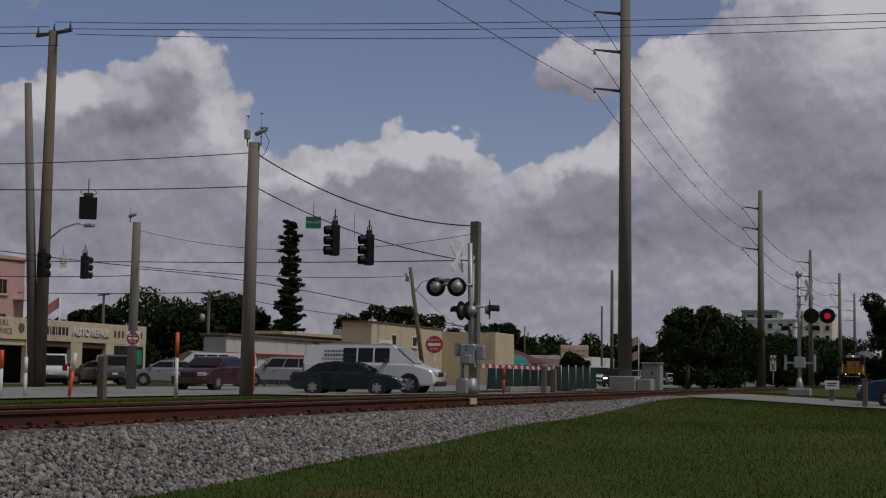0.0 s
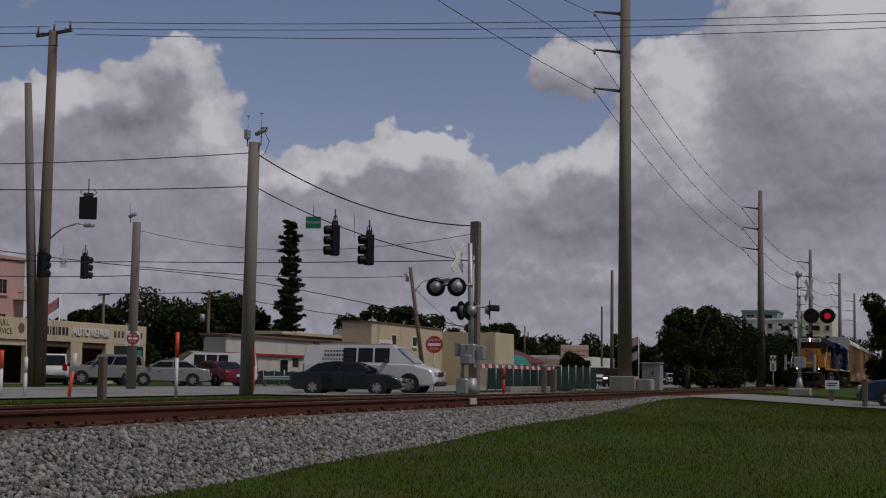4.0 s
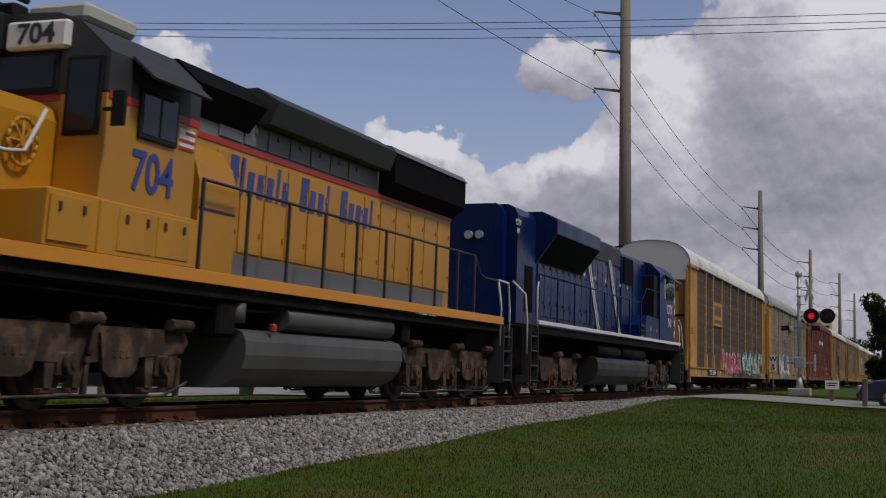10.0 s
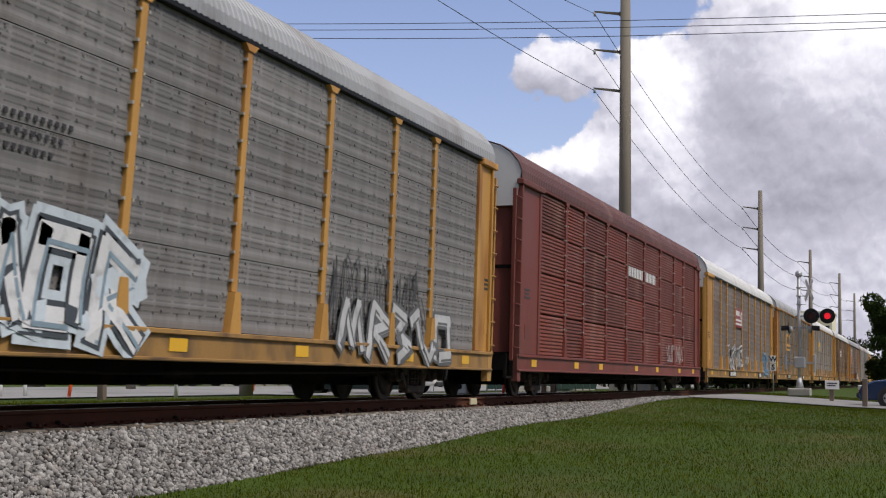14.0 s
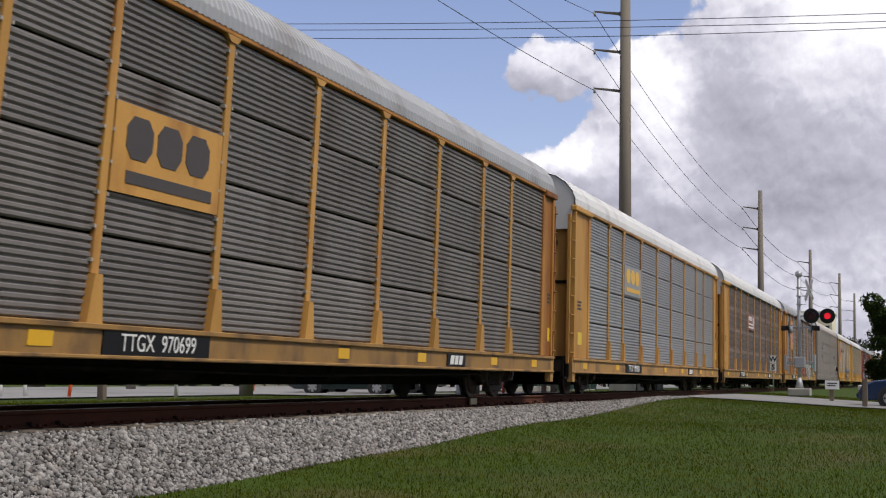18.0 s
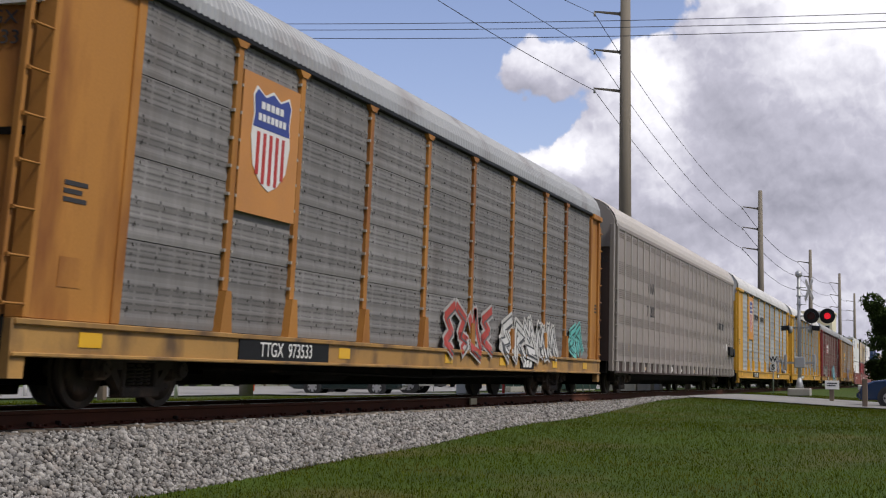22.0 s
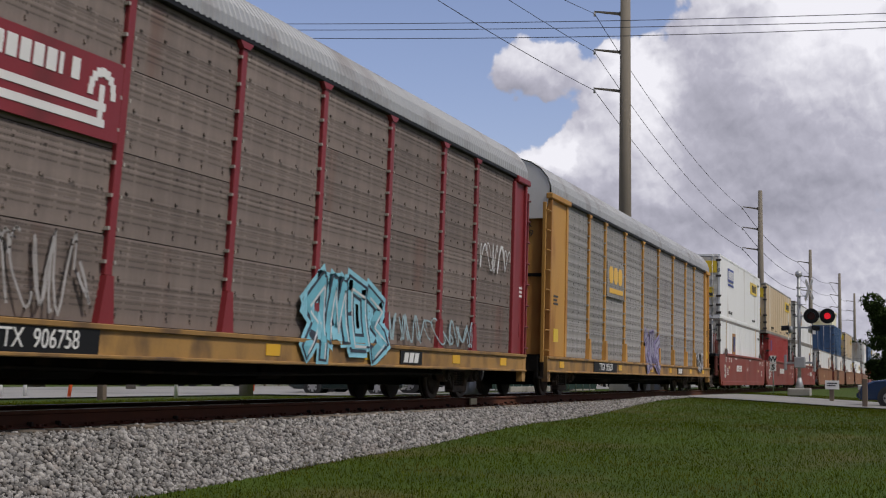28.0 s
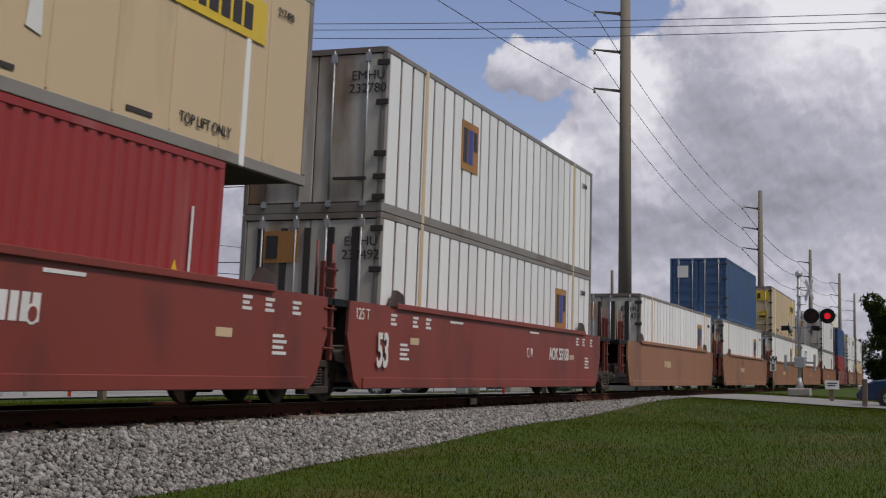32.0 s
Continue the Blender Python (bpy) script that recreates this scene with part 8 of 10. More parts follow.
def traffic_light(x, y, z, turn, hang, label="black three-lens traffic light hanging from a wire"):
    t = thing("traffic_light", label, "traffic light", pose(x, y, z, 0, 0, turn), group="traffic lights")
    body = part("housing", Mb().box(-0.17, 0.17, -0.14, 0.14, 0, 1.05, 0.03), BLACK, t)
    part("hanger", Mb().cyl((0, 0, 1.05), (0, 0, 1.05 + hang), 0.025, n=6).box(-0.12, 0.12, -0.08, 0.08, 1.05, 1.2, 0.02).tube([(-0.16, 0, 1.12), (-0.24, 0, 1.25), (-0.12, 0, 1.36)], 0.015, 5).tube([(0.16, 0, 1.12), (0.24, 0, 1.25), (0.12, 0, 1.36)], 0.015, 5), CABLE, t)
    for k in range(3):
        z0 = 0.18 + 0.345 * k
        part("visor", Mb().cyl((0, -0.14, z0), (0, -0.36, z0 - 0.02), 0.15, n=12, caps=False).cyl((0, -0.14, z0), (0, -0.30, z0), 0.148, n=12, caps=False), BLACK, body)
        part("lens", Mb().cyl((0, -0.14, z0), (0, -0.155, z0), 0.13, n=12), surf("unlit_lens", (0.02, 0.02, 0.02), 0.2, bump=0) if k == 0 else DARKGLASS, body)
    return t


traffic_light(45.1, 19.05, 4.49, -140, 0.55)
traffic_light(45.5, 17.95, 4.18, -140, 0.50)
traffic_light(50.6, 34.35, 4.28, 75, 0.6)
traffic_light(57.2, 36.55, 4.70, 60, 0.5)
t = thing("sign_box", "black back of a hanging sign box", "traffic light", pose(51.8, 33.03, 6.78, 0, 0, -58))
part("housing", Mb().box(-0.36, 0.36, -0.12, 0.12, 0, 0.92, 0.02), BLACK, t)
part("hanger", Mb().cyl((0, 0, 0.92), (0, 0, 1.7), 0.025, n=6).box(-0.2, 0.2, -0.08, 0.08, 0.92, 1.1, 0.03).tube([(-0.2, 0, 1.0), (-0.34, 0, 1.12), (-0.2, 0, 1.25)], 0.018, 5).tube([(0.2, 0, 1.0), (0.34, 0, 1.12), (0.2, 0, 1.25)], 0.018, 5), CABLE, t)
t = thing("street_sign", "green street name sign hanging from the span wire", "sign", pose(44.75, 19.7, 5.6, 0, 0, -75))
part("plate", Mb().box(-0.26, 0.26, -0.01, 0.01, -0.2, 0.2, 0.005), surf("sign_green", (0.01, 0.20, 0.10), 0.4, var=0.06, bump=0), t)
part("border", Mb().box(-0.27, 0.27, -0.008, 0.008, -0.21, 0.21), LETTER, t)
words("DIXIE HWY", 0.11, LETTER, t, pose(0, -0.013, 0.0))
part("hanger", Mb().cyl((0, 0, 0.2), (0, 0, 0.75), 0.015, n=5), GALV, t)
t = thing("sign_post_bar", "thin hanging sign seen edge on", "sign", pose(45.25, 18.4, 5.0, 0, 0, 20))
part("plate", Mb().box(-0.03, 0.03, -0.01, 0.01, 0, 0.5), GALV, t)
part("hanger", Mb().cyl((0, 0, 0.5), (0, 0, 1.0), 0.012, n=5), GALV, t)
t = thing("turn_sign", "white no-turn sign hanging from the wire", "sign", pose(56.0, 36.9, 5.1, 0, 0, -60))
part("plate", Mb().box(-0.15, 0.15, -0.01, 0.01, 0, 0.6), WHITE, t)
part("ring", Mb().cyl((0, -0.02, 0.3), (0, -0.01, 0.3), 0.13, n=14), RED, t)
part("ring_inside", Mb().cyl((0, -0.025, 0.3), (0, -0.02, 0.3), 0.10, n=14), LETTER, t)
part("hanger", Mb().cyl((0, 0, 0.6), (0, 0, 1.1), 0.012, n=5), GALV, t)

# ---- crossing signals
FLASHRED = glow("red_signal_glow", (0.8, 0.015, 0.03), 0.65)
DARKRED_LENS = glassy("unlit_red_lens", (0.06, 0.005, 0.006), 0.15)
REDSTRIPE = surf("gate_red", (0.42, 0.03, 0.03), 0.5, bump=0.02)


def flasher(parent, m, lit=False, back=False):
    """One round crossing light with its black shield and hood, facing -y."""
    sh = part("shield", Mb().cyl((0, 0.0, 0), (0, 0.02, 0), 0.31, n=24), BLACK, parent, "black round shield", m)
    part("housing", Mb().cyl((0, 0.02, 0), (0, 0.16, 0), 0.17, 0.12, n=16), GALV, sh)
    hood = Mb()
    for k in range(13):
        a0, a1 = math.pi * (k / 13) - 0.15, math.pi * ((k + 1) / 13) + (0.15 if k == 12 else 0)
        n = len(hood.v)
        hood.v += [(0.17 * math.cos(a0), 0, 0.17 * math.sin(a0)), (0.17 * math.cos(a1), 0, 0.17 * math.sin(a1)), (0.17 * math.cos(a1), -0.30, 0.17 * math.sin(a1) - 0.02), (0.17 * math.cos(a0), -0.30, 0.17 * math.sin(a0) - 0.02)]
        hood.face([n, n + 1, n + 2, n + 3], True)
    part("hood", hood, BLACK, sh)
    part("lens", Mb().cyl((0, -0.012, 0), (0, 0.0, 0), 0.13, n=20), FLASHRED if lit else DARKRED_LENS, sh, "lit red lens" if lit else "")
    return sh


def crossbuck(parent, m):
    cb = None
    for s in (-1, 1):
        q = part("crossbuck_blade", Mb().box(-0.60, 0.60, -0.012, 0.012, -0.11, 0.11, 0.01), WHITE, parent, "white crossbuck blade", m @ pose(0, 0.012 * s, 0) @ Matrix.Rotation(radians(45 * s), 4, "Y"))
        cb = q
    return cb


near = thing("crossing_signal", "silver railway crossing signal with bell, flashing red lights and control box", "crossing signal", pose(60.75, 4.95, -0.16), group="crossing signals")
part("mast", Mb().cyl((0, 0, 0.3), (0, 0, 4.95), 0.07, n=12), GALV, near)
part("bell", Mb().ball((0, 0, 5.0), 0.15, 12, 8).cyl((0, 0, 4.85), (0, 0, 4.95), 0.05, n=8), GALV, near)
crossbuck(near, pose(-0.1, -0.42, 4.35, 0, 0, 25))
part("foundation", Mb().box(-0.45, 0.45, -0.45, 0.45, 0, 0.32, 0.04), CONCRETE, near)
part("cross_arm", Mb().cyl((0, 0.15, 3.27), (0, -1.2, 3.27), 0.035, n=8).cyl((0, 0.35, 2.80), (0, -0.75, 2.80), 0.035, n=8).box(-0.06, 0.06, -0.9, -0.6, 3.3, 3.45, 0.02), GALV, near)
FLASH_COVERS = []
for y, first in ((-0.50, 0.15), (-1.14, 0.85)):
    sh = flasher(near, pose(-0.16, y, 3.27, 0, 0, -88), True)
    # an added dark cover imitates the lamp going out; the lens always glows
    flash_cover = part("shutter", Mb().cyl((0, -0.024, -0.155), (0, -0.018, -0.155), 0.154, n=20), DARKRED_LENS, sh, "dark red shutter before the lens")
    FLASH_COVERS.append((flash_cover, first))
flasher(near, pose(0.0, 0.42, 2.72, 0, 0, 184))
flasher(near, pose(0.0, -0.52, 2.72, 0, 0, 4))
part("control_box", Mb().box(-0.2, 0.18, -0.24, 0.20, 1.15, 1.60, 0.03), GALV, near)
part("side_box", Mb().box(-0.1, 0.1, -0.66, -0.56, 1.0, 1.70, 0.02), GALV, near)
part("side_box", Mb().box(-0.1, 0.1, 0.50, 0.60, 1.05, 1.68, 0.02), GALV, near)
part("bracket", Mb().box(-0.04, 0.04, -0.58, 0.52, 1.32, 1.40), GALV, near)
part("base_casting", Mb().cyl((0, 0, 0.3), (0, 0, 0.75), 0.18, 0.08, n=10), GALV, near)
for z in (4.1, 4.45, 3.75):
    part("clamp", Mb().cyl((0, 0, z - 0.03), (0, 0, z + 0.03), 0.10, n=10).cyl((0, 0.1, z), (0, -0.30, z), 0.02, n=6), GALV, near)

far = thing("crossing_signal", "silver railway crossing signal with lowered gate seen from behind", "crossing signal", pose(44.6, 13.95, -0.15), group="crossing signals")
part("mast", Mb().cyl((0, 0, 0.2), (-0.35, 0.0, 4.9), 0.10, 0.08, n=12), GALV, far)
crossbuck(far, pose(-0.5, 0.35, 4.42, 0, 0, -10))
part("cross_arm", Mb().cyl((-0.3, -0.1, 3.55), (-0.45, 1.25, 3.55), 0.045, n=8).box(-0.5, -0.35, 0.55, 0.85, 3.62, 3.75, 0.02).cyl((-0.45, 0.3, 3.68), (-0.5, 1.1, 3.72), 0.03, n=8).cyl((-0.2, -0.5, 2.85), (-0.2, 0.3, 2.85), 0.035, n=8), GALV, far)
for y in (0.40, 1.12):
    sh = flasher(far, pose(-0.45, y, 3.48, 0, 0, 110))
    part("back_dome", Mb().ball((0, 0.10, 0), 0.19, 12, 8), GALV, sh)
for y, turn in ((0.02, 150), (0.32, 170)):
    sh = flasher(far, pose(-0.25, y, 2.72, 0, 0, turn))
    part("back_dome", Mb().ball((0, 0.10, 0), 0.17, 12, 8), GALV, sh)
flasher(far, pose(-0.1, -0.62, 2.75, 0, 0, 20))
mech = part("gate_mechanism", Mb().box(-0.30, 0.30, -0.16, 0.32, 0.98, 1.65, 0.04), GALV, far, "grey gate mechanism box")
part("side_box", Mb().box(-0.15, 0.15, 0.42, 0.56, 1.25, 1.70, 0.03), GALV, far)
part("side_box", Mb().box(-0.25, 0.1, -0.46, -0.24, 1.15, 1.6, 0.03), GALV, far)
part("bracket", Mb().box(-0.08, 0.08, 0.30, 0.45, 1.3, 1.42), GALV, far)
part("mast_base", Mb().cyl((0, 0, 0), (0, 0, 0.55), 0.25, 0.16, n=10).box(-0.3, 0.3, 0.05, 0.45, 0, 0.55, 0.06).cyl((-0.05, 0.3, 0.5), (-0.05, 0.3, 1.0), 0.06, n=8), GALV, far)
arm = part("gate_arm", Mb().box(0.3, 10.9, 0.0, 0.05, 0.90, 1.02), LETTER, far, "red and white striped gate arm")
for k in range(13):
    x = 0.7 + 0.80 * k
    part("arm_stripe", shared("arm_stripe", lambda: Mb().prism([(0, 0.897), (0.42, 0.897), (0.34, 1.023), (-0.08, 1.023)], -0.004, 0.054, "y"), REDSTRIPE), None, arm, "", pose(x, 0, 0))
part("counterweight", Mb().box(-0.5, 0.3, -0.1, 0.1, 1.0, 1.3, 0.03), GALV, far)
words("2", 0.22, LETTERBLACK, mech, pose(-0.302, 0.1, 1.50, 0, 0, -90))
wood = thing("utility_pole", "weathered square wooden pole beside the crossing signal", "pole", pose(45.15, 14.04, -0.2))
part("shaft", Mb().box(-0.15, 0.15, -0.15, 0.15, -0.4, 5.75, 0.02), POLECON, wood)
part("conduit", Mb().cyl((-0.2, 0.0, 0), (-0.2, 0.0, 4.6), 0.03, n=6), GALV, wood)

# ---- posts and small signs
def delineator(x, y, h, low, high, lean=0, label="white and orange plastic marker post"):
    t = thing("marker_post", label, "post", pose(x, y, -0.32, lean, lean * 0.4, 0), group="marker posts")
    part("lower_tube", Mb().cyl((0, 0, 0), (0, 0, h * 0.62), 0.05, n=10), low, t)
    part("upper_tube", Mb().cyl((0, 0, h * 0.62), (0, 0, h), 0.056, n=10), high, t)


delineator(37.5, 20.75, 1.95, WHITE, ORANGE)
delineator(34.8, 22.6, 1.28, ORANGE, WHITE, 6)
delineator(34.4, 23.75, 1.15, WHITE, WHITE)
delineator(33.3, 23.76, 1.32, WHITE, ORANGE)
delineator(54.6, 26.6, 1.8, ORANGE, ORANGE, label="orange plastic marker post")
delineator(48.3, 13.95, 1.12, RED, RED, label="red plastic marker post")
for x, y, w, h in ((33.35, 20.65, 0.19, 1.15), (51.0, 13.2, 0.16, 1.0), (54.0, 13.6, 0.2, 0.95), (47.1, 1.85, 0.16, 0.9), (54.5, 3.3, 0.16, 0.75)):
    z = float(ground_z(x, y))
    t = thing("wooden_post", "weathered grey wooden guard post", "post", pose(x, y, z), group="guard posts")
    part("timber", Mb().box(-w / 2, w / 2, -w / 2, w / 2, -0.3, h, 0.015), WOODPOLE, t)
    if abs(x - 54.5) < 0.1:
        pl = part("sign_plate", Mb().box(-0.25, 0.25, -0.02, 0.0, -0.16, 0.16, 0.008), WHITE, t, "small white sign with dark lines", pose(-0.1, -0.02, 0.62, 0, 0, -86))
        part("sign_line", Mb().box(-0.18, 0.18, -0.026, -0.02, 0.04, 0.08).box(-0.18, 0.12, -0.026, -0.02, -0.04, 0.0), LETTERBLACK, pl)
t = thing("whistle_post", "two white trackside plates on a thin post", "sign", pose(68.0, 6.72, -0.2))
part("post", Mb().cyl((0, 0, 0), (0, 0, 1.7), 0.03, n=6), GALV, t)
for z, ch in ((1.64, "W"), (1.27, "5")):
    pl = part("plate", Mb().box(-0.14, 0.14, -0.01, 0.01, -0.17, 0.17, 0.01), LETTER, t, "white plate", pose(-0.04, 0, z, 0, 0, -85))
    words(ch, 0.33, LETTERBLACK, pl, pose(0, -0.014, 0), bold=0.01)
t = thing("traffic_sign", "round red do not enter sign on a post", "sign", pose(66.4, 22.7, -0.3, 0, 0, -70))
part("post", Mb().cyl((0, 0.03, 0), (0, 0.03, 2.0), 0.03, n=6), GALV, t)
ds = part("sign_disc", Mb().cyl((0, -0.01, 2.3), (0, 0.01, 2.3), 0.42, n=24), surf("disc_red", (0.40, 0.025, 0.03), 0.4, var=0.06, bump=0), t)
part("sign_bar", Mb().box(-0.31, 0.31, -0.018, -0.01, 2.23, 2.37), LETTER, ds)
words("DO NOT", 0.15, LETTER, ds, pose(0, -0.014, 2.52))
words("ENTER", 0.15, LETTER, ds, pose(0, -0.014, 2.08))
# ---- buildings
TRIMRED = surf("red_trim", (0.33, 0.03, 0.03), 0.5, bump=0.02)
ROOFBROWN = surf("brown_roof", (0.16, 0.10, 0.075), 0.85, var=0.2, scale=2, bump=0.3)
ROOFTILE = surf("red_brown_roof_tile", (0.12, 0.035, 0.035), 0.8, var=0.25, scale=3, bump=0.4)
# near-black for openings: the shade inside is put into the colour
SHADEFILL = surf("painted_opening_shade", (0.02, 0.019, 0.018), 0.9, bump=0)
TEAL = surf("teal_awning", (0.02, 0.22, 0.20), 0.7, var=0.12, bump=0.05)
GREENSCREEN = surf("green_fence_screen", (0.006, 0.028, 0.022), 0.85, var=0.2, scale=2, bump=0.1)
G0 = -0.32


def window(parent, x0, x1, y, z0, z1, trim, bars_=1, face=-1):
    """A window in a wall that faces -y: frame, sill, panes."""
    w = part("window", Mb().box(x0 - 0.08, x1 + 0.08, y - 0.05, y + 0.02, z0 - 0.08, z1 + 0.08, 0.01), trim, parent)
    n = bars_ + 1
    for k in range(n):
        a_ = x0 + (x1 - x0) * k / n + 0.03
        part("pane", Mb().box(a_, x0 + (x1 - x0) * (k + 1) / n - 0.03, y - 0.062, y - 0.05, z0 + 0.03, z1 - 0.03), DARKGLASS, w)
    part("sill", Mb().box(x0 - 0.15, x1 + 0.15, y - 0.14, y, z0 - 0.16, z0 - 0.08), trim, w)


# repair garage: its front runs along the highway
gar = thing("repair_garage", "cream single-storey repair garage with open service bays", "building", pose(0, 51.3, G0))
wall_top, wall_low = 3.95, 2.65
part("fascia", Mb().box(58, 88.3, 0, 0.35, wall_low, wall_top, 0.02), CREAM, gar, "cream sign band above the bays")
part("wall", Mb().box(58, 88.3, 9.6, 10, 0, wall_top).box(57.7, 58, 0.35, 10, 0, wall_top).box(88.0, 88.3, 0.35, 10, 0, wall_top), CREAM, gar)
part("roof", Mb().box(58, 88.3, 0.35, 10, wall_top - 0.15, wall_top - 0.02), ROOFBROWN, gar)
part("floor", Mb().box(58, 88, 0.1, 9.6, 0.0, 0.05), CONCRETE, gar)
bays = [(58.6, 63.0), (64.5, 69.0), (70.4, 74.3), (76.2, 79.1), (80.4, 83.2)]
last = 58.0
for a_, b_ in bays + [(88.3, 88.3)]:
    part("pier", Mb().box(last, a_, 0.02, 0.35, 0, wall_low, 0.01), CREAM, gar)
    last = b_
for a_, b_ in bays:
    # an added dark sheet stands in for the shade inside the bay
    part("bay_interior", Mb().box(a_ - 0.05, b_ + 0.05, 3.5, 3.55, 0, wall_low), SHADEFILL, gar)
    part("roller_door", Mb().box(a_, b_, 0.12, 0.2, wall_low - 0.35, wall_low, 0.02), surf("brown_roller_door", (0.10, 0.06, 0.04), 0.7, bump=0.1) if a_ > 74 else CREAM, gar)
part("notice_board", Mb().box(86.7, 87.7, -0.04, 0.0, 1.3, 2.3, 0.01), surf("green_notice", (0.02, 0.25, 0.14), 0.6, bump=0.05), gar)
# a flat dark panel on the wall imitates the shaded entrance
part("entrance", Mb().box(84.2, 87.9, -0.02, 0.03, 0.1, 2.55), SHADEFILL, gar)
words("FULL\nSERVICE", 0.5, surf("brown_lettering", (0.11, 0.07, 0.05), 0.7, bump=0), gar, pose(71.9, -0.02, 3.35))
part("round_mark", Mb().cyl((73.7, -0.03, 3.35), (73.7, 0, 3.35), 0.30, n=16), surf("brown_mark", (0.16, 0.10, 0.07), 0.7, bump=0), gar)
bars(gar, 76.3, 3.05, [0.26, 0.12, 0.28, 0.12, 0.28, 0.28, 0.26], 0.5, LETTERBLACK, -0.005, gap=0.13)
words("AUTO REPAIR", 0.72, LETTER, gar, pose(81.25, -0.06, 3.30), bold=0.02, depth=0.03, squeeze=0.95)
words("AUTO REPAIR", 0.72, LETTERBLACK, gar, pose(81.32, -0.012, 3.25), bold=0.025, squeeze=0.95, name="lettering_shadow")
bars(gar, 84.1, 3.08, [0.28] * 8, 0.45, surf("grey_lettering", (0.10, 0.08, 0.07), 0.7, bump=0), -0.005, gap=0.2)
# pink apartments behind
pk = thing("apartment_block", "pink stucco apartment block with small windows", "building", pose(0, 66.0, G0))
part("wall", Mb().box(70, 95.0, 0, 10, 0, 9.2, 0.02), PINK, pk)
part("stair_tower", Mb().box(88.5, 91.0, -0.6, 0.0, 0, 9.8, 0.02), PINK, pk)
part("roof", Mb().box(69.8, 95.2, -0.15, 10.2, 9.2, 9.5, 0.03), PINK, pk)
for z in (1.2, 4.0, 6.6):
    for x in (80.0, 84.5, 91.6):
        window(pk, x, x + 1.1, 0, z, z + 1.1, PINK)
for z in (3.6, 6.3):
    part("balcony", Mb().box(93.6, 95.0, -1.0, 0, z - 0.1, z + 0.05).box(93.6, 95.0, -1.0, -0.9, z + 0.05, z + 0.9), WHITE, pk)
# white shop with red trim
shop = thing("shop_building", "long white shop building with red trim and a brown roof edge", "building", pose(0, 43.5, G0))
part("wall", Mb().box(85.0, 103.5, 0, 1.6, 0, 3.2, 0.02), WHITEWALL, shop)
part("parapet", Mb().box(84.9, 103.6, -0.12, 0.0, 2.15, 3.25, 0.02), WHITEWALL, shop)
part("roof", Mb().box(84.8, 103.8, -0.3, 1.8, 3.25, 3.42, 0.02), ROOFBROWN, shop)
part("trim", Mb().box(84.9, 103.6, -0.2, -0.12, 2.05, 2.2, 0.01), TRIMRED, shop)
for x in (93.4, 98.0):
    window(shop, x, x + 1.3, 0, 0.75, 1.85, WHITEWALL, 0)
part("vent", Mb().box(95.6, 96.6, -0.05, 0, 1.35, 1.95, 0.02), SHADEFILL, shop)
part("side_shed", Mb().prism([(2.0, 0), (5.0, 0), (5.0, 1.7), (3.5, 2.3), (2.0, 1.7)], 86.5, 91.0), surf("tan_shed", (0.30, 0.25, 0.20), 0.85, bump=0.1), shop)
lodge = thing("meeting_hall", "large cream meeting hall with a flat roof", "building", pose(0, 41.0, G0))
part("wall", Mb().box(104.8, 122.0, 0, 2.5, 0, 4.95, 0.02), CREAM, lodge)
part("roof", Mb().box(104.7, 122.1, -0.1, 2.6, 4.95, 5.05, 0.02), ROOFBROWN, lodge)
part("side_wall", Mb().box(122.0, 128.0, -5.0, 2.5, 0, 4.75, 0.02), CREAM, lodge)
for x in (109.2, 114.2):
    window(lodge, x, x + 1.0, 0, 3.3, 4.1, WHITE, 0)
part("sign_board", Mb().box(104.9, 107.9, -0.6, -0.5, 2.55, 3.6, 0.02), WHITE, lodge, "white sign with red shapes")
bars(lodge, 105.3, 2.8, [0.55, 0.45, 0.75], 0.55, RED, -0.6, gap=0.15)
low = thing("canopy_wing", "low wing with a brown canopy and a tan flat roof", "building", pose(0, 44.0, G0))
part("wall", Mb().box(103.6, 106.5, 0, 2.0, 0, 3.3, 0.02), WHITEWALL, low)
part("canopy", Mb().box(99.0, 112.0, -2.2, 0.2, 2.6, 3.35, 0.04), ROOFBROWN, low)
part("upper_wall", Mb().box(102.0, 121.0, 3.2, 5, 0, 3.85, 0.02), surf("tan_wall", (0.36, 0.29, 0.20), 0.85, bump=0.1), low)
part("upper_roof", Mb().box(100.5, 121.5, 2.6, 5.4, 3.85, 4.1, 0.02), CREAM, low)
part("roof_unit", Mb().box(115.0, 116.4, 3.4, 4.6, 4.1, 4.75, 0.03), GALV, low)
# houses and shops further along the highway
rh = thing("tiled_house", "low house with a dark red tiled roof and teal awning", "building", pose(0, 38.0, G0))
part("wall", Mb().box(130, 146, 0, 9, 0, 2.3, 0.02), WHITEWALL, rh)
part("roof", Mb().prism([(-0.6, 2.3), (9.6, 2.3), (4.5, 4.3)], 129.5, 146.5), ROOFTILE, rh)
aw = Mb()
arcs = [(-0.6 - 1.6 * math.sin(t), 1.5 + 1.5 * math.cos(t)) for t in np.linspace(0, math.pi / 2, 6)]
aw.prism(arcs + [(-0.6, 1.5)], 128.0, 133.5)
part("awning", aw, TEAL, rh)
for k in range(4):
    window(rh, 134.5 + 2.8 * k, 136.2 + 2.8 * k, 0, 0.6, 1.7, WHITE, 0)
ln_ = thing("laundry_building", "low brown-roofed shop building with a white parapet", "building", pose(0, 42.0, G0))
part("wall", Mb().box(150, 186, 0, 10, 0, 2.9, 0.02), WHITEWALL, ln_)
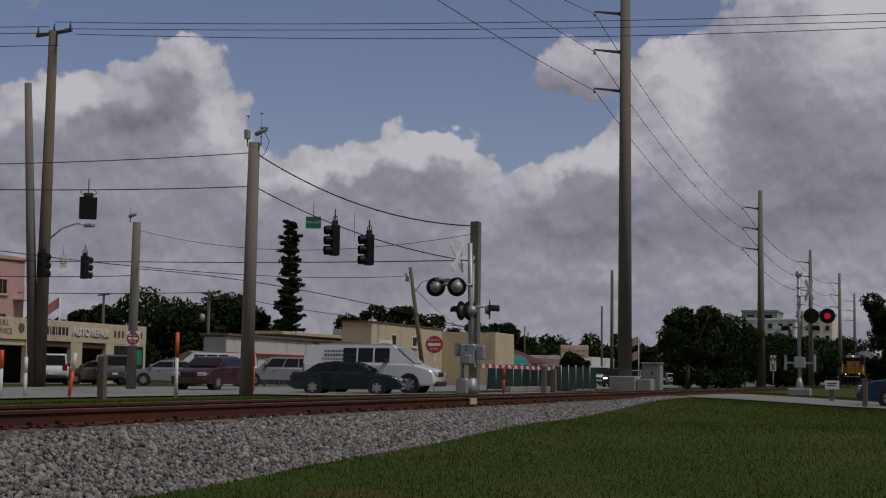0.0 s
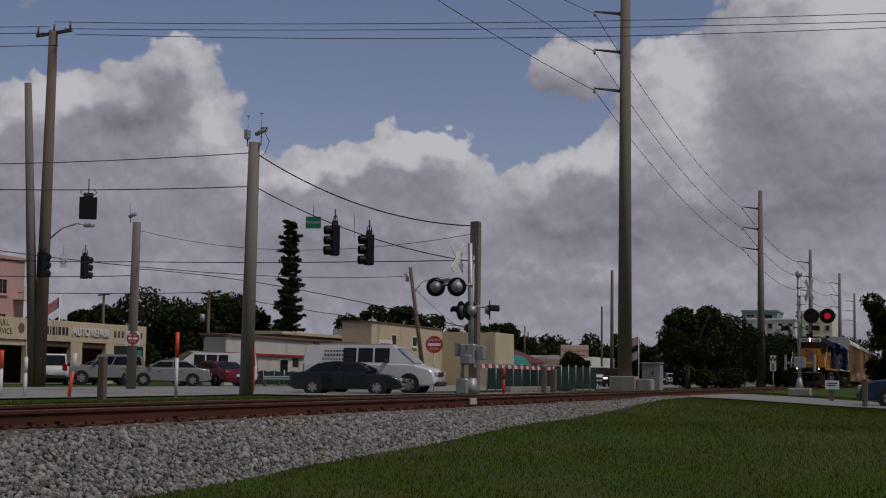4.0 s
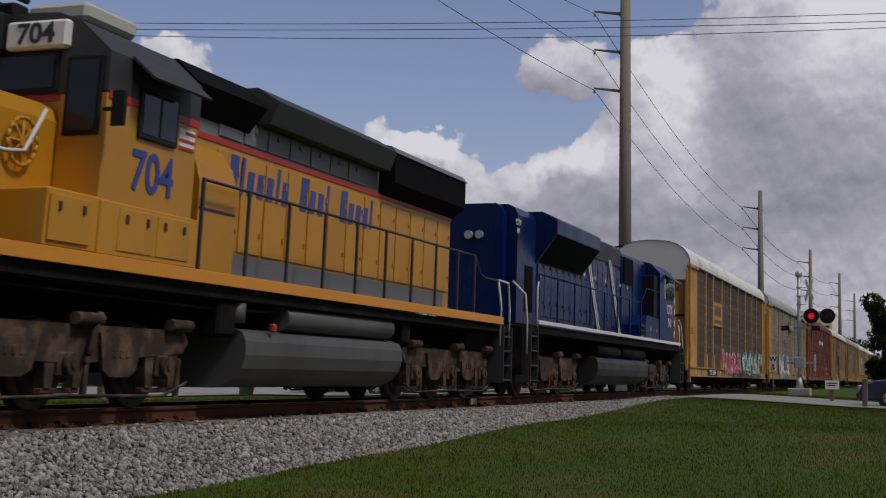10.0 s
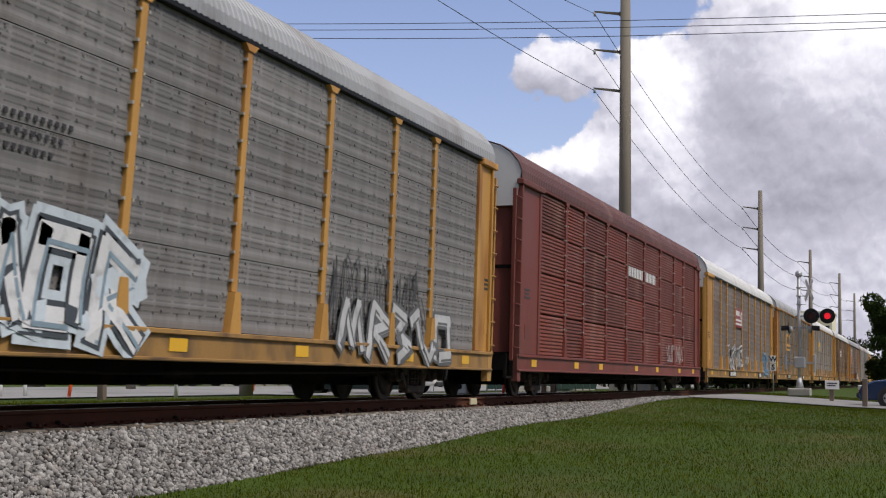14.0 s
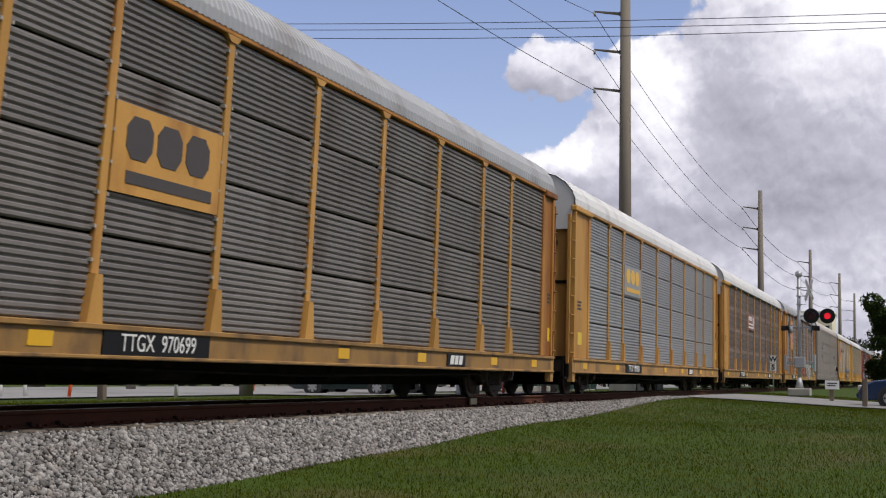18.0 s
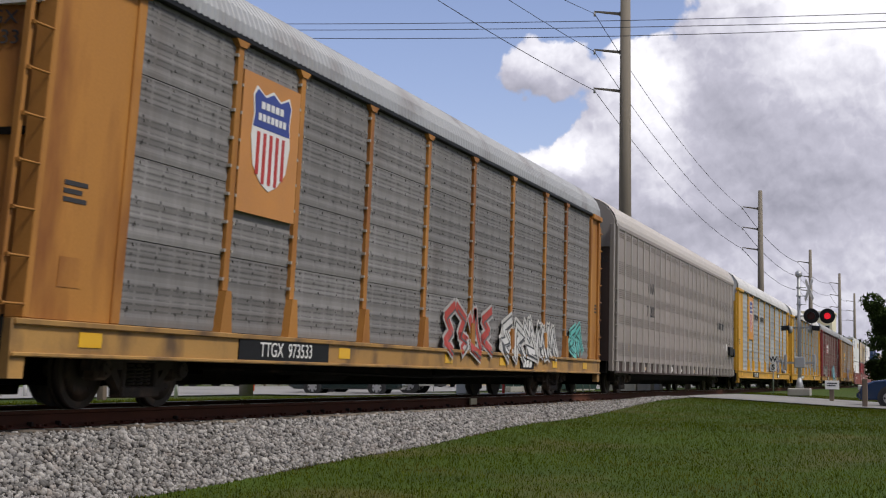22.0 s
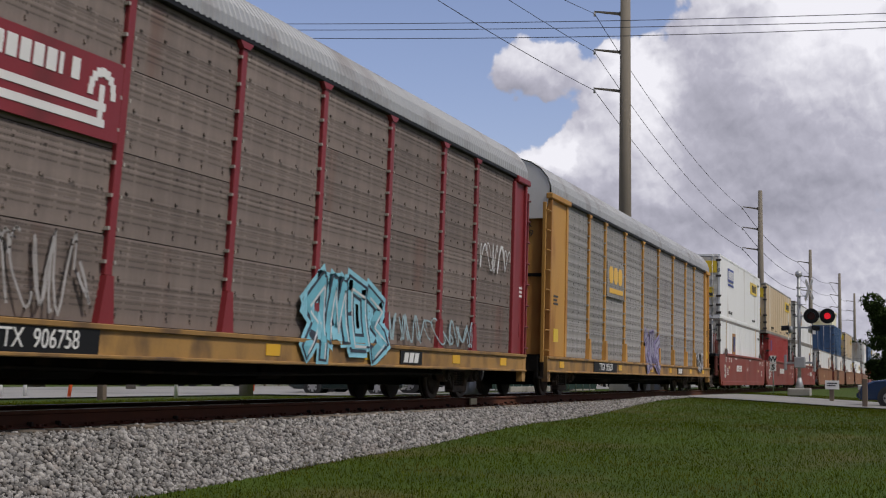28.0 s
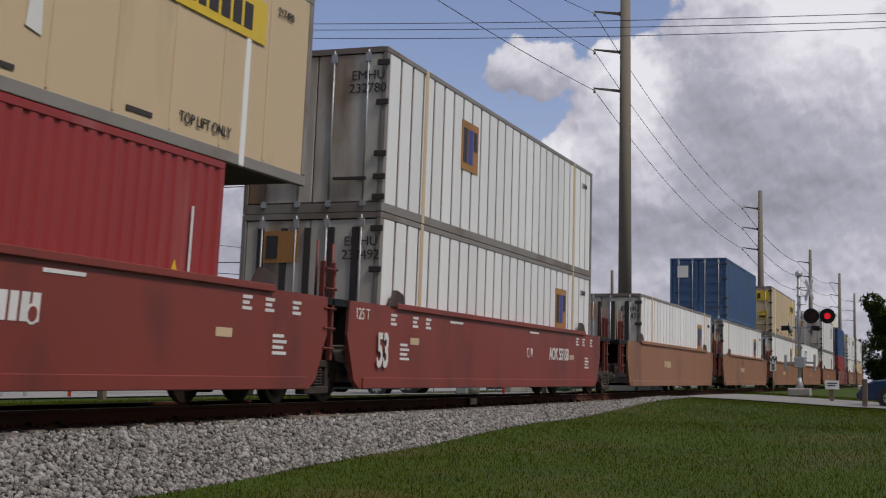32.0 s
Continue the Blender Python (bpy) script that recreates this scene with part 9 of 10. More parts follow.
part("roof", Mb().prism([(-2.2, 2.1), (0.5, 3.1), (10, 3.1), (10, 2.9), (-2.2, 1.95)], 149, 176), ROOFBROWN, ln_)
part("white_parapet", Mb().box(172, 196, -1.2, 8, 0, 3.6, 0.02), WHITE, ln_)
# shop front as one flat panel, its inner shade put into the colour
part("shop_front", Mb().box(151, 170, -0.06, 0, 0.4, 1.9), SHADEFILL, ln_)
ps = thing("pole_sign", "cream laundry sign on a red pole", "sign", pose(147.0, 34.8, G0, 0, 0, -60))
part("post", Mb().box(-0.25, 0.25, -0.1, 0.1, 0, 3.0, 0.02), RED, ps)
pn = part("sign_panel", Mb().box(-1.5, 1.5, -0.15, 0.15, 2.9, 4.25, 0.03), surf("cream_sign", (0.50, 0.42, 0.32), 0.6, bump=0.02), ps)
words("Coin Laundry", 0.52, RED, pn, pose(0, -0.16, 3.7))
part("sign_line", Mb().box(-1.1, 1.1, -0.16, -0.15, 3.1, 3.25), RED, pn)
fn = thing("screened_fence", "chain fence with dark green windscreen", "fence", pose(0, 0, G0))
for k in range(14):
    x = 73.0 + 1.25 * k * 0.8
    part("screen_panel", shared("screen_panel", lambda: Mb().box(0, 0.97, -0.01, 0.01, 0.15, 1.45), GREENSCREEN), None, fn, "", pose(x, 22.0 - 0.2 * k, 0, 0, 0, -11))
    part("fence_post", shared("fence_post", lambda: Mb().cyl((0, 0, 0), (0, 0, 1.55), 0.03, n=6), GALV), None, fn, "", pose(x, 22.0 - 0.2 * k, 0))
part("kerb_wall", Mb().box(72.0, 92.0, 20.4, 20.7, 0, 0.3, 0.03), CONCRETE, fn)
fn2 = thing("screened_fence", "low fence with scalloped dark green screen before the shop", "fence", pose(0, 41.0, G0))
for k in range(12):
    part("screen_panel", shared("shop_screen", lambda: Mb().prism([(0, 0.1), (1.55, 0.1), (1.55, 1.05), (0.78, 0.95), (0, 1.05)], -0.01, 0.01, "y"), GREENSCREEN), None, fn2, "", pose(84 + 1.6 * k, 0, 0))
    part("fence_post", shared("shop_post", lambda: Mb().cyl((0, 0, 0), (0, 0, 1.1), 0.035, n=6), GALV), None, fn2, "", pose(84 + 1.6 * k, 0, 0))
gr = thing("guard_rail", "pale steel guard rail beside the highway", "guard rail", pose(0, 39.3, G0))
part("rail_beam", Mb().prism([(0, 0.4), (-0.06, 0.47), (0, 0.54), (-0.06, 0.61), (0, 0.68), (0.02, 0.68), (0.02, 0.4)], 82, 101), GALV, gr)
for k in range(10):
    part("rail_post", shared("rail_post", lambda: Mb().box(-0.06, 0.06, 0.02, 0.14, 0, 0.65, 0.01), WOODPOLE), None, gr, "", pose(82.5 + 2 * k, 0, 0))
# apartment towers far off
TOWER = surf("pale_tower_wall", (0.78, 0.77, 0.73), 0.8, var=0.08, scale=0.1, grain=5, bump=0)
TOWERY = surf("cream_tower_wall", (0.76, 0.70, 0.52), 0.8, var=0.08, scale=0.1, grain=5, bump=0)
TEALWALL = surf("grey_green_tower_wall", (0.33, 0.42, 0.42), 0.8, var=0.08, scale=0.1, grain=5, bump=0)


def tower(x, y0, y1, h, ma, floors, cols, label, crown=None):
    t = thing("apartment_tower", label, "building", pose(x, 0, -0.3))
    part("wall", Mb().box(0, 18, y0, y1, 0, h, 0.1), ma, t)
    part("roof", Mb().box(-0.3, 18.3, y0 - 0.3, y1 + 0.3, h, h + 0.6, 0.05), crown or ma, t)
    cw = (y1 - y0) / cols
    for i in range(floors):
        z = h - 2.9 * (i + 1) + 0.6
        for j in range(cols):
            y = y0 + cw * (j + 0.28)
            w = part("window", shared(("tower_window", round(cw, 2)), lambda: Mb().box(-0.12, 0, 0, cw * 0.45, 0, 1.5), TEALWALL), None, t, "", pose(0, y, z))
            part("pane", shared(("tower_pane", round(cw, 2)), lambda: Mb().box(-0.18, -0.12, 0.15, cw * 0.45 - 0.15, 0.15, 1.35), DARKGLASS), None, w)
            if j % 2:
                part("balcony", shared(("tower_balcony", round(cw, 2)), lambda: Mb().box(-1.2, 0, -0.3, cw * 0.6, -0.3, -0.1).box(-1.2, -1.1, -0.3, cw * 0.6, -0.1, 0.7), ma), None, t, "", pose(0, y, z))
    return t


tower(430, 36, 50.5, 18.5, TOWER, 4, 5, "white apartment tower with balconies far behind the trees")
tower(436, 26.0, 34.5, 21.0, TOWERY, 5, 3, "cream apartment tower with balconies far behind the trees")
tower(460, 44, 55, 22.5, TEALWALL, 2, 2, "grey green tower top far behind the trees")
tower(470, 34, 39, 22.5, TEALWALL, 2, 2, "grey green tower top far behind the trees")
# flags
for x, y, h, kind in ((103.5, 68.4, 7.4, 0), (158.8, 30.3, 5.9, 1)):
    fp = thing("flag_pole", "white flag pole with two waving flags", "flag", pose(x, y, G0))
    part("pole", Mb().cyl((0, 0, 0), (0, 0, h), 0.06, n=8), WHITE, fp)
    for q, z in enumerate((h - 1.3, h - 2.9)):
        mb = Mb()
        sc = 1.2 if kind else 1.6
        sgn = 1
        for i in range(6):
            u0, u1 = i / 6, (i + 1) / 6
            n = len(mb.v)
            for u_ in (u0, u1):
                for zz in (0, 0.9):
                    mb.v.append((-0.5 * sc * u_ + 0.08 * math.sin(7 * u_), sgn * sc * u_ * (0.75 - 0.15 * kind), z + zz - (1.1 - 0.9 * kind) * u_ + 0.05 * math.sin(6 * u_)))
            mb.face([n, n + 2, n + 3, n + 1])
        part("flag", mb, (surf("striped_flag", (0.42, 0.16, 0.18), 0.8, var=0.5, scale=4, bump=0) if q == 0 else surf("dark_flag", (0.03, 0.03, 0.035), 0.8, bump=0)) if not kind else surf("tricolour_flag", (0.25, 0.18, 0.16), 0.8, var=0.5, scale=4, bump=0), fp)

# ---- trees
island_tint(LEAF, 0.45)


def leaves(n, centres, radii, size, r, squash=0.75):
    """Small leaf sprays: a pair of triangles each, round clump centres."""
    c_ = r.randint(0, len(centres), n)
    d = r.normal(size=(n, 3))
    d /= np.linalg.norm(d, axis=1)[:, None] + 1e-9
    d *= (0.55 + 0.5 * r.rand(n))[:, None]
    d[:, 2] *= squash
    p = centres[c_] + d * radii[c_][:, None]
    s = size * (0.5 + r.rand(n))
    u = r.normal(size=(n, 3))
    u /= np.linalg.norm(u, axis=1)[:, None]
    w = np.cross(u, r.normal(size=(n, 3)))
    w /= np.linalg.norm(w, axis=1)[:, None] + 1e-9
    v = np.stack([p - u * s[:, None], p + w * 0.45 * s[:, None], p + u * s[:, None], p - w * 0.45 * s[:, None]], 1)
    t = np.array([[0, 1, 2], [0, 2, 3]])
    return v.reshape(-1, 3), (t[None] + 4 * np.arange(n)[:, None, None]).reshape(-1, 3)


def tree(x, y, h, w, seed, n=7000, size=0.22, low=0.25, label="broad dark green leafy tree", depth=None):
    t = thing("tree", label, "tree", pose(x, y, -0.3))
    r = np.random.RandomState(seed)
    depth = depth or w
    tr = Mb()
    tr.cyl((0, 0, -0.2), (0.1, 0.05, h * 0.4), 0.035 * h, 0.02 * h, 8)
    k = 26
    cen = np.zeros((k, 3))
    rad = np.zeros(k)
    for i in range(k):
        a_, q = r.rand() * 6.28, r.rand() ** 0.5
        z = h * (low + (0.86 - low) * r.rand())
        edge = math.sin(math.pi * min(1, max(0.12, (z / h - low * 0.5) / (1.05 - low * 0.5)))) ** 0.55
        cen[i] = (math.cos(a_) * q * depth * 0.42 * edge, math.sin(a_) * q * w * 0.42 * edge, z)
        rad[i] = (0.10 + 0.09 * r.rand()) * min(w, h * 1.4) * (0.75 + 0.3 * edge)
        if i % 3 == 0:
            tr.tube([(0.05, 0, h * 0.28), tuple(cen[i] * 0.55 + np.array([0, 0, h * 0.12])), tuple(cen[i])], 0.05 + 0.006 * h, 5)
    part("trunk", tr, BARK, t)
    v, f = leaves(int(1.7 * n), cen, rad, 0.72 * size, r)
    part("crown", big_mesh("crown", v, f, LEAF), None, t)
    return t


for k, (x, y, h, w) in enumerate([(115, 18.0, 7.0, 6.0), (124, 18.0, 7.3, 8.0), (138, 18.2, 7.2, 8.5), (152, 18.5, 6.6, 8), (170, 18.5, 6.6, 9), (192, 18.5, 7.0, 10), (215, 18.8, 7.4, 10), (245, 19, 8.5, 11), (280, 19.5, 9.5, 12), (330, 20, 11, 13), (390, 20, 13, 16)]):
    tree(x, y, h, w, 40 + k, 9000 if k < 5 else 4000, 0.20 if k < 5 else 0.4, 0.12, "dense dark green tree beside the railway")
for k, (x, y, h, w) in enumerate([(150, 3.2, 10.3, 6.6), (165, 1.6, 11, 8), (138, -1.5, 11.5, 8), (185, 4.0, 11.5, 6), (215, 4.5, 12, 7), (125, -5.5, 10, 8)]):
    tree(x, y, h, w, 70 + k, 9000 if k < 3 else 3500, 0.24, 0.06, "tall dark green tree close to the street")
for k, (x, y, h, w) in enumerate([(119, 68.5, 8.6, 13), (116, 73.5, 7.2, 8), (124, 64.5, 8.6, 12), (122, 60.0, 7.4, 9), (130, 64, 6.5, 8), (112, 76, 6.6, 3.5), (126, 56.5, 4.8, 6), (108, 77, 5.0, 4)]):
    tree(x, y, h, w, 90 + k, 11000 if k < 4 else 6000, 0.28, 0.02, "broad dark green tree behind the garage")
for k, (x, y, h, w) in enumerate([(131, 52, 8.4, 6), (135, 49, 8.3, 7), (142, 46.5, 8.0, 6.5), (138, 55, 7.4, 6), (150, 44.5, 7.2, 5.5), (157, 44, 6.8, 5)]):
    tree(x, y, h, w, 110 + k, 5500, 0.26, 0.1, "leafy green tree behind the meeting hall")
for k in range(16):
    r_ = random.Random(300 + k)
    x = 190 + 11 * k
    tree(x, 47 + 0.10 * (x - 190) + r_.uniform(-6, 8), r_.uniform(5.5, 8.5), r_.uniform(8, 13), 140 + k, 1800, 0.5, 0.05, "distant green tree along the highway")
for k, (x, y, h, w) in enumerate([(140, 33.0, 3.6, 3.0), (205, 38, 5.5, 3.5)]):
    tree(x, y, h, w, 180 + k, 2200, 0.3, 0.45, "small palm-like tree beside the shops")


def norfolk_pine(x, y, h, seed):
    """Slim conifer with tiers of tufted branches."""
    t = thing("pine_tree", "tall slim dark green island pine", "tree", pose(x, y, -0.3))
    r = np.random.RandomState(seed)
    part("trunk", Mb().cyl((0, 0, -0.2), (0, 0, h), 0.28, 0.03, 8), BARK, t)
    cs, rs = [], []
    for i in range(40):
        z = h * (0.14 + 0.85 * i / 40) + 0.4 * r.rand()
        reach = (0.75 + 0.95 * (1 - i / 40) ** 0.8) * (0.6 + 0.55 * r.rand()) * (0.6 if i > 36 else 1)
        for k in range(6):
            if r.rand() < 0.2:
                continue
            a_ = 6.28 * (k / 6 + 0.37 * i) + 0.5 * r.rand()
            L, up = reach * (0.5 + 0.7 * r.rand()), r.uniform(-0.25, 0.4)
            part("branch", Mb().cyl((0, 0, z), (L * math.cos(a_), L * math.sin(a_), z + up * L), 0.03, 0.012, 4), BARK, t)
            for q in np.arange(0.25, 1.01, 0.12):
                cs.append((L * q * math.cos(a_), L * q * math.sin(a_), z + up * L * q))
                rs.append(0.16)
    v, f = leaves(34000, np.array(cs), np.array(rs) * 1.35, 0.12, r, 0.75)
    part("needles", big_mesh("needles", v, f, LEAF), None, t)


norfolk_pine(123.4, 56.6, 15.2, 5)
# unseen trees, added behind the lawn on the camera's side to darken reflections and low skylight
for k in (0, 1, 2, 3, 4, 5, 6, 7, 11, 12, 13):
    r_ = random.Random(500 + k)
    tree(-30 + 9 * k, -24 + r_.uniform(-4, 3) - 0.12 * max(0, 9 * k - 60), r_.uniform(8, 11), r_.uniform(9, 12), 200 + k, 2200, 0.7, 0.02, "dark green tree behind the lawn")
# ---- vehicles
TYRE = surf("tyre_rubber", (0.018, 0.018, 0.019), 0.85, var=0.2, bump=0.1)
RIM = surf("alloy_rim", (0.45, 0.45, 0.46), 0.35, 0.8, var=0.1, bump=0)
LAMPCLEAR = glassy("headlamp_glass", (0.55, 0.55, 0.52), 0.1)
LAMPRED = glassy("tail_lamp_glass", (0.30, 0.01, 0.01), 0.15)
PLASTIC = surf("dark_plastic", (0.022, 0.022, 0.024), 0.7, var=0.15, bump=0.05)
LITLAMP = glow("lit_headlamp", (1.0, 0.93, 0.8), 3.0)

SHAPES = {  # length, width, wheel radius, axles, lower outline, glasshouse outline, belt height
    "sedan": (4.75, 1.78, 0.32, (-1.36, 1.36), [(-2.36, 0.35), (-2.36, 0.72), (-2.28, 0.95), (-1.5, 1.02), (1.0, 0.98), (1.9, 0.88), (2.28, 0.72), (2.37, 0.5), (2.33, 0.25), (-2.2, 0.22)],
              [(-1.75, 0.98), (-0.95, 1.40), (-0.45, 1.46), (0.25, 1.45), (0.5, 1.40), (1.25, 0.95)]),
    "suv": (4.6, 1.82, 0.36, (-1.32, 1.38), [(-2.27, 0.45), (-2.28, 1.02), (-2.2, 1.10), (0.85, 1.10), (1.95, 1.04), (2.22, 0.92), (2.3, 0.55), (2.2, 0.36), (-2.15, 0.36)],
            [(-2.2, 1.08), (-2.02, 1.66), (-1.85, 1.74), (0.1, 1.74), (0.35, 1.68), (0.95, 1.06)]),
    "van": (5.7, 2.0, 0.37, (-1.75, 1.72), [(-2.84, 0.42), (-2.85, 1.15), (-2.8, 1.22), (1.6, 1.22), (2.0, 1.17), (2.62, 1.0), (2.80, 0.8), (2.86, 0.48), (2.78, 0.32), (-2.75, 0.32)],
            [(-2.83, 1.2), (-2.72, 1.88), (-2.58, 1.96), (0.80, 1.96), (1.02, 1.90), (1.95, 1.16)]),
    "pickup": (5.3, 1.9, 0.38, (-1.7, 1.7), [(-2.62, 0.5), (-2.62, 1.05), (0.9, 1.08), (1.9, 1.08), (2.5, 0.98), (2.62, 0.6), (2.5, 0.4), (-2.5, 0.42)],
               [(-0.75, 1.05), (-0.65, 1.68), (-0.5, 1.76), (0.45, 1.76), (0.6, 1.7), (1.15, 1.05)]),
}

L_, W_, R_, A_, LOW_, TOP_ = SHAPES["suv"]
SHAPES["wagon"] = (L_, W_, 0.33, A_, [(x, 0.1 + (z - 0.1) * 0.87) for x, z in LOW_], [(x, z * 0.86) for x, z in TOP_])


def car(kind, paint, label, m, lit=False, name=""):
    L, W, R, axles, low, top = SHAPES[kind]
    c = thing(name or {"sedan": "sedan", "suv": "sport_utility_vehicle", "wagon": "estate_car", "van": "van", "pickup": "pickup_truck"}[kind], label, "car" if kind in ("sedan", "suv", "wagon") else kind.split("_")[0], m)
    w = W / 2
    b = Mb()

    def loft(outline, slices):
        n = len(outline)
        zs = [p[1] for p in outline]
        zmid = (min(zs) + max(zs)) / 2
        k = len(b_.v)
        for y, sx, sz in slices:
            for x, z in outline:
                b_.v.append((x * sx, y, zmid + (z - zmid) * sz))
        for i in range(len(slices) - 1):
            for j in range(n):
                q = (j + 1) % n
                b_.face([k + i * n + j, k + i * n + q, k + (i + 1) * n + q, k + (i + 1) * n + j], True)
        b_.face([k + j for j in range(n)][::-1])
        b_.face([k + (len(slices) - 1) * n + j for j in range(n)])
    b_ = b
    loft(low, [(-w, 0.955, 0.86), (-w + 0.05, 0.985, 0.97), (-w + 0.22, 1, 1), (w - 0.22, 1, 1), (w - 0.05, 0.985, 0.97), (w, 0.955, 0.86)])
    body = part("body", b, paint, c)
    b_ = Mb()
    zb, zt = top[0][1], max(p[1] for p in top)
    n = len(top)
    for y, inset in ((-w + 0.04, 0), (w - 0.04, 0)):
        for x, z in top:
            s = (z - zb) / (zt - zb)
            b_.v.append((x, y * (1 - (0.16 if kind == "sedan" else 0.09) * s), z))
    for j in range(n):
        q = (j + 1) % n
        b_.face([j, q, n + q, n + j])
    b_.face(list(range(n))[::-1])
    b_.face([n + j for j in range(n)])
    part("cabin", b_, paint, c)
    # glass: the sides between pillars, then front and rear screens
    xr, xf = top[0][0], top[-1][0]
    xr2 = top[1][0] if kind != "sedan" else top[1][0] - 0.05
    xf2 = top[-2][0]
    z0, z1 = zb + 0.06, zt - 0.12
    slope = 0.16 if kind == "sedan" else 0.09
    cuts = {"sedan": [0.0, 0.50, 1.0], "suv": [0.0, 0.30, 0.62, 1.0], "wagon": [0.0, 0.30, 0.62, 1.0], "van": [0.42, 0.60, 0.80, 1.0], "pickup": [0.0, 0.45, 1.0]}[kind]

    def edge(t, z):
        s = (z - zb) / (zt - zb)
        if kind == "van":
            a_, e = xr + 0.2, xf + (xf2 - xf) * s - 0.14
            return a_ + (xf2 - 0.1 - a_) * t if t < 0.99 else e
        a_ = xr + (xr2 - xr) * s + 0.12
        e = xf + (xf2 - xf) * s - 0.14
        return a_ + (e - a_) * t
    for side in (-1, 1):
        for t0, t1 in zip(cuts[:-1], cuts[1:]):
            g = Mb()
            for z in (z0, z1):
                s = (z - zb) / (zt - zb)
                for t_ in (t0 + 0.012, t1 - 0.012):
                    for o in (0.004, 0.012):
                        g.v.append((edge(t_, z), side * ((w - 0.04) * (1 - slope * s) + o), z))
            for q in ((0, 2, 6, 4), (1, 3, 7, 5), (0, 1, 3, 2), (4, 5, 7, 6), (0, 1, 5, 4), (2, 3, 7, 6)):
                g.face(list(q))
            part("side_window", g, DARKGLASS, c)
    for (xa, xb), sgn in (((xf, xf2), 1), ((xr, xr2), -1)):
        g = Mb()
        for z in (zb + 0.05, zt - 0.09):
            s = (z - zb) / (zt - zb)
            for y in (-1, 1):
                for o in (0.006, 0.016):
                    g.v.append((xa + (xb - xa) * s * 1.0 + sgn * o * 2, y * (w - 0.14) * (1 - slope * s), z))
        for q in ((0, 2, 6, 4), (1, 3, 7, 5), (0, 1, 3, 2), (4, 5, 7, 6), (0, 1, 5, 4), (2, 3, 7, 6)):
            g.face(list(q))
        part("windscreen" if sgn > 0 else "rear_window", g, DARKGLASS, c)
    for x in axles:
        for side in (-1, 1):
            part("wheel_arch", Mb().cyl((x, side * (w - 0.16), R + 0.02), (x, side * (w + 0.004), R + 0.02), R + 0.07, n=18), PLASTIC, c)
            y0 = side * (w - 0.19)
            ty = part("wheel", shared(("tyre", R), lambda: Mb().cyl((0, -0.11, 0), (0, 0.11, 0), R, n=20), TYRE), None, c, "", pose(x, side * (w - 0.10), R))
            part("rim", shared(("rim", R), lambda: Mb().cyl((0, -0.118, 0), (0, 0.118, 0), R * 0.40, n=14).cyl((0, -0.114, 0), (0, 0.114, 0), R * 0.64, R * 0.64, n=18), RIM), None, ty)
            part("rim_slot", shared(("rim_slot", R), lambda: rim_slots(R), PLASTIC), None, ty)
    fx, rx = max(p[0] for p in low), min(p[0] for p in low)
    zf = 0.66 if kind == "sedan" else 0.80
    for side in (-1, 1):
        part("headlight", Mb().box(fx - 0.22, fx + 0.005, side * (w - 0.30) - 0.2, side * (w - 0.30) + 0.2, zf - 0.08, zf + 0.08, 0.03), LITLAMP if lit else LAMPCLEAR, c)
        part("tail_light", Mb().box(rx - 0.01, rx + 0.15, side * (w - 0.22) - 0.14, side * (w - 0.22) + 0.14, zf - 0.02, zf + (0.16 if kind == "sedan" else 0.35), 0.02), LAMPRED, c)
        part("mirror", Mb().box(edge(0.97, zb) - 0.14, edge(0.97, zb) + 0.02, side * (w + 0.06) - 0.09, side * (w + 0.06) + 0.09, zb + 0.02, zb + 0.2, 0.03), paint if kind == "sedan" else PLASTIC, c)
        for t_ in (0.36, 0.78):
            part("door_handle", Mb().box(edge(t_, zb) - 0.1, edge(t_, zb) + 0.1, side * (w - 0.005) - 0.015, side * (w - 0.005) + 0.015, zb - 0.20, zb - 0.16), PLASTIC, c)
    part("grille", Mb().box(fx - 0.05, fx + 0.012, -w * 0.45, w * 0.45, zf - 0.10, zf + 0.08, 0.01), PLASTIC, c)
    part("front_bumper", Mb().box(fx - 0.15, fx + 0.05, -w * 0.9, w * 0.9, 0.30, 0.50, 0.05), paint if kind == "sedan" else PLASTIC, c)
    part("rear_bumper", Mb().box(rx - 0.05, rx + 0.15, -w * 0.9, w * 0.9, 0.32, 0.54, 0.05), paint if kind == "sedan" else PLASTIC, c)
    part("registration_plate", Mb().box(rx - 0.06, rx - 0.045, -0.16, 0.16, 0.56, 0.70), LETTER, c)
    return c


def rim_slots(R):
    mb = Mb()
    for k in range(6):
        t = 2 * math.pi * k / 6
        for s in (-1, 1):
            x, z = 0.50 * R * math.cos(t), 0.50 * R * math.sin(t)
            mb.cyl((x, s * 0.112, z), (x, s * 0.120, z), R * 0.13, n=7)
    return mb


def paint(name, rgb):
    return surf(name, rgb, 0.22, 0.1, var=0.06, scale=1.5, bump=0, coat=0.7, spec=0.5, rnd=0)


GREENCAR = paint("dark_green_car_paint", (0.004, 0.015, 0.018))
WHITECAR = paint("white_car_paint", (0.80, 0.80, 0.79))
MAROON = paint("maroon_car_paint", (0.055, 0.012, 0.020))
NAVY = paint("dark_navy_car_paint", (0.010, 0.012, 0.024))
SILVERCAR = paint("silver_car_paint", (0.28, 0.29, 0.31))
GREYCAR = paint("grey_car_paint", (0.13, 0.135, 0.14))
TAN = paint("tan_car_paint", (0.17, 0.12, 0.09))
BLACKCAR = paint("black_car_paint", (0.010, 0.010, 0.012))
BLUECAR = paint("blue_car_paint", (0.010, 0.030, 0.085))
REDCAR = paint("dark_red_car_paint", (0.12, 0.012, 0.014))
GZ = -0.26
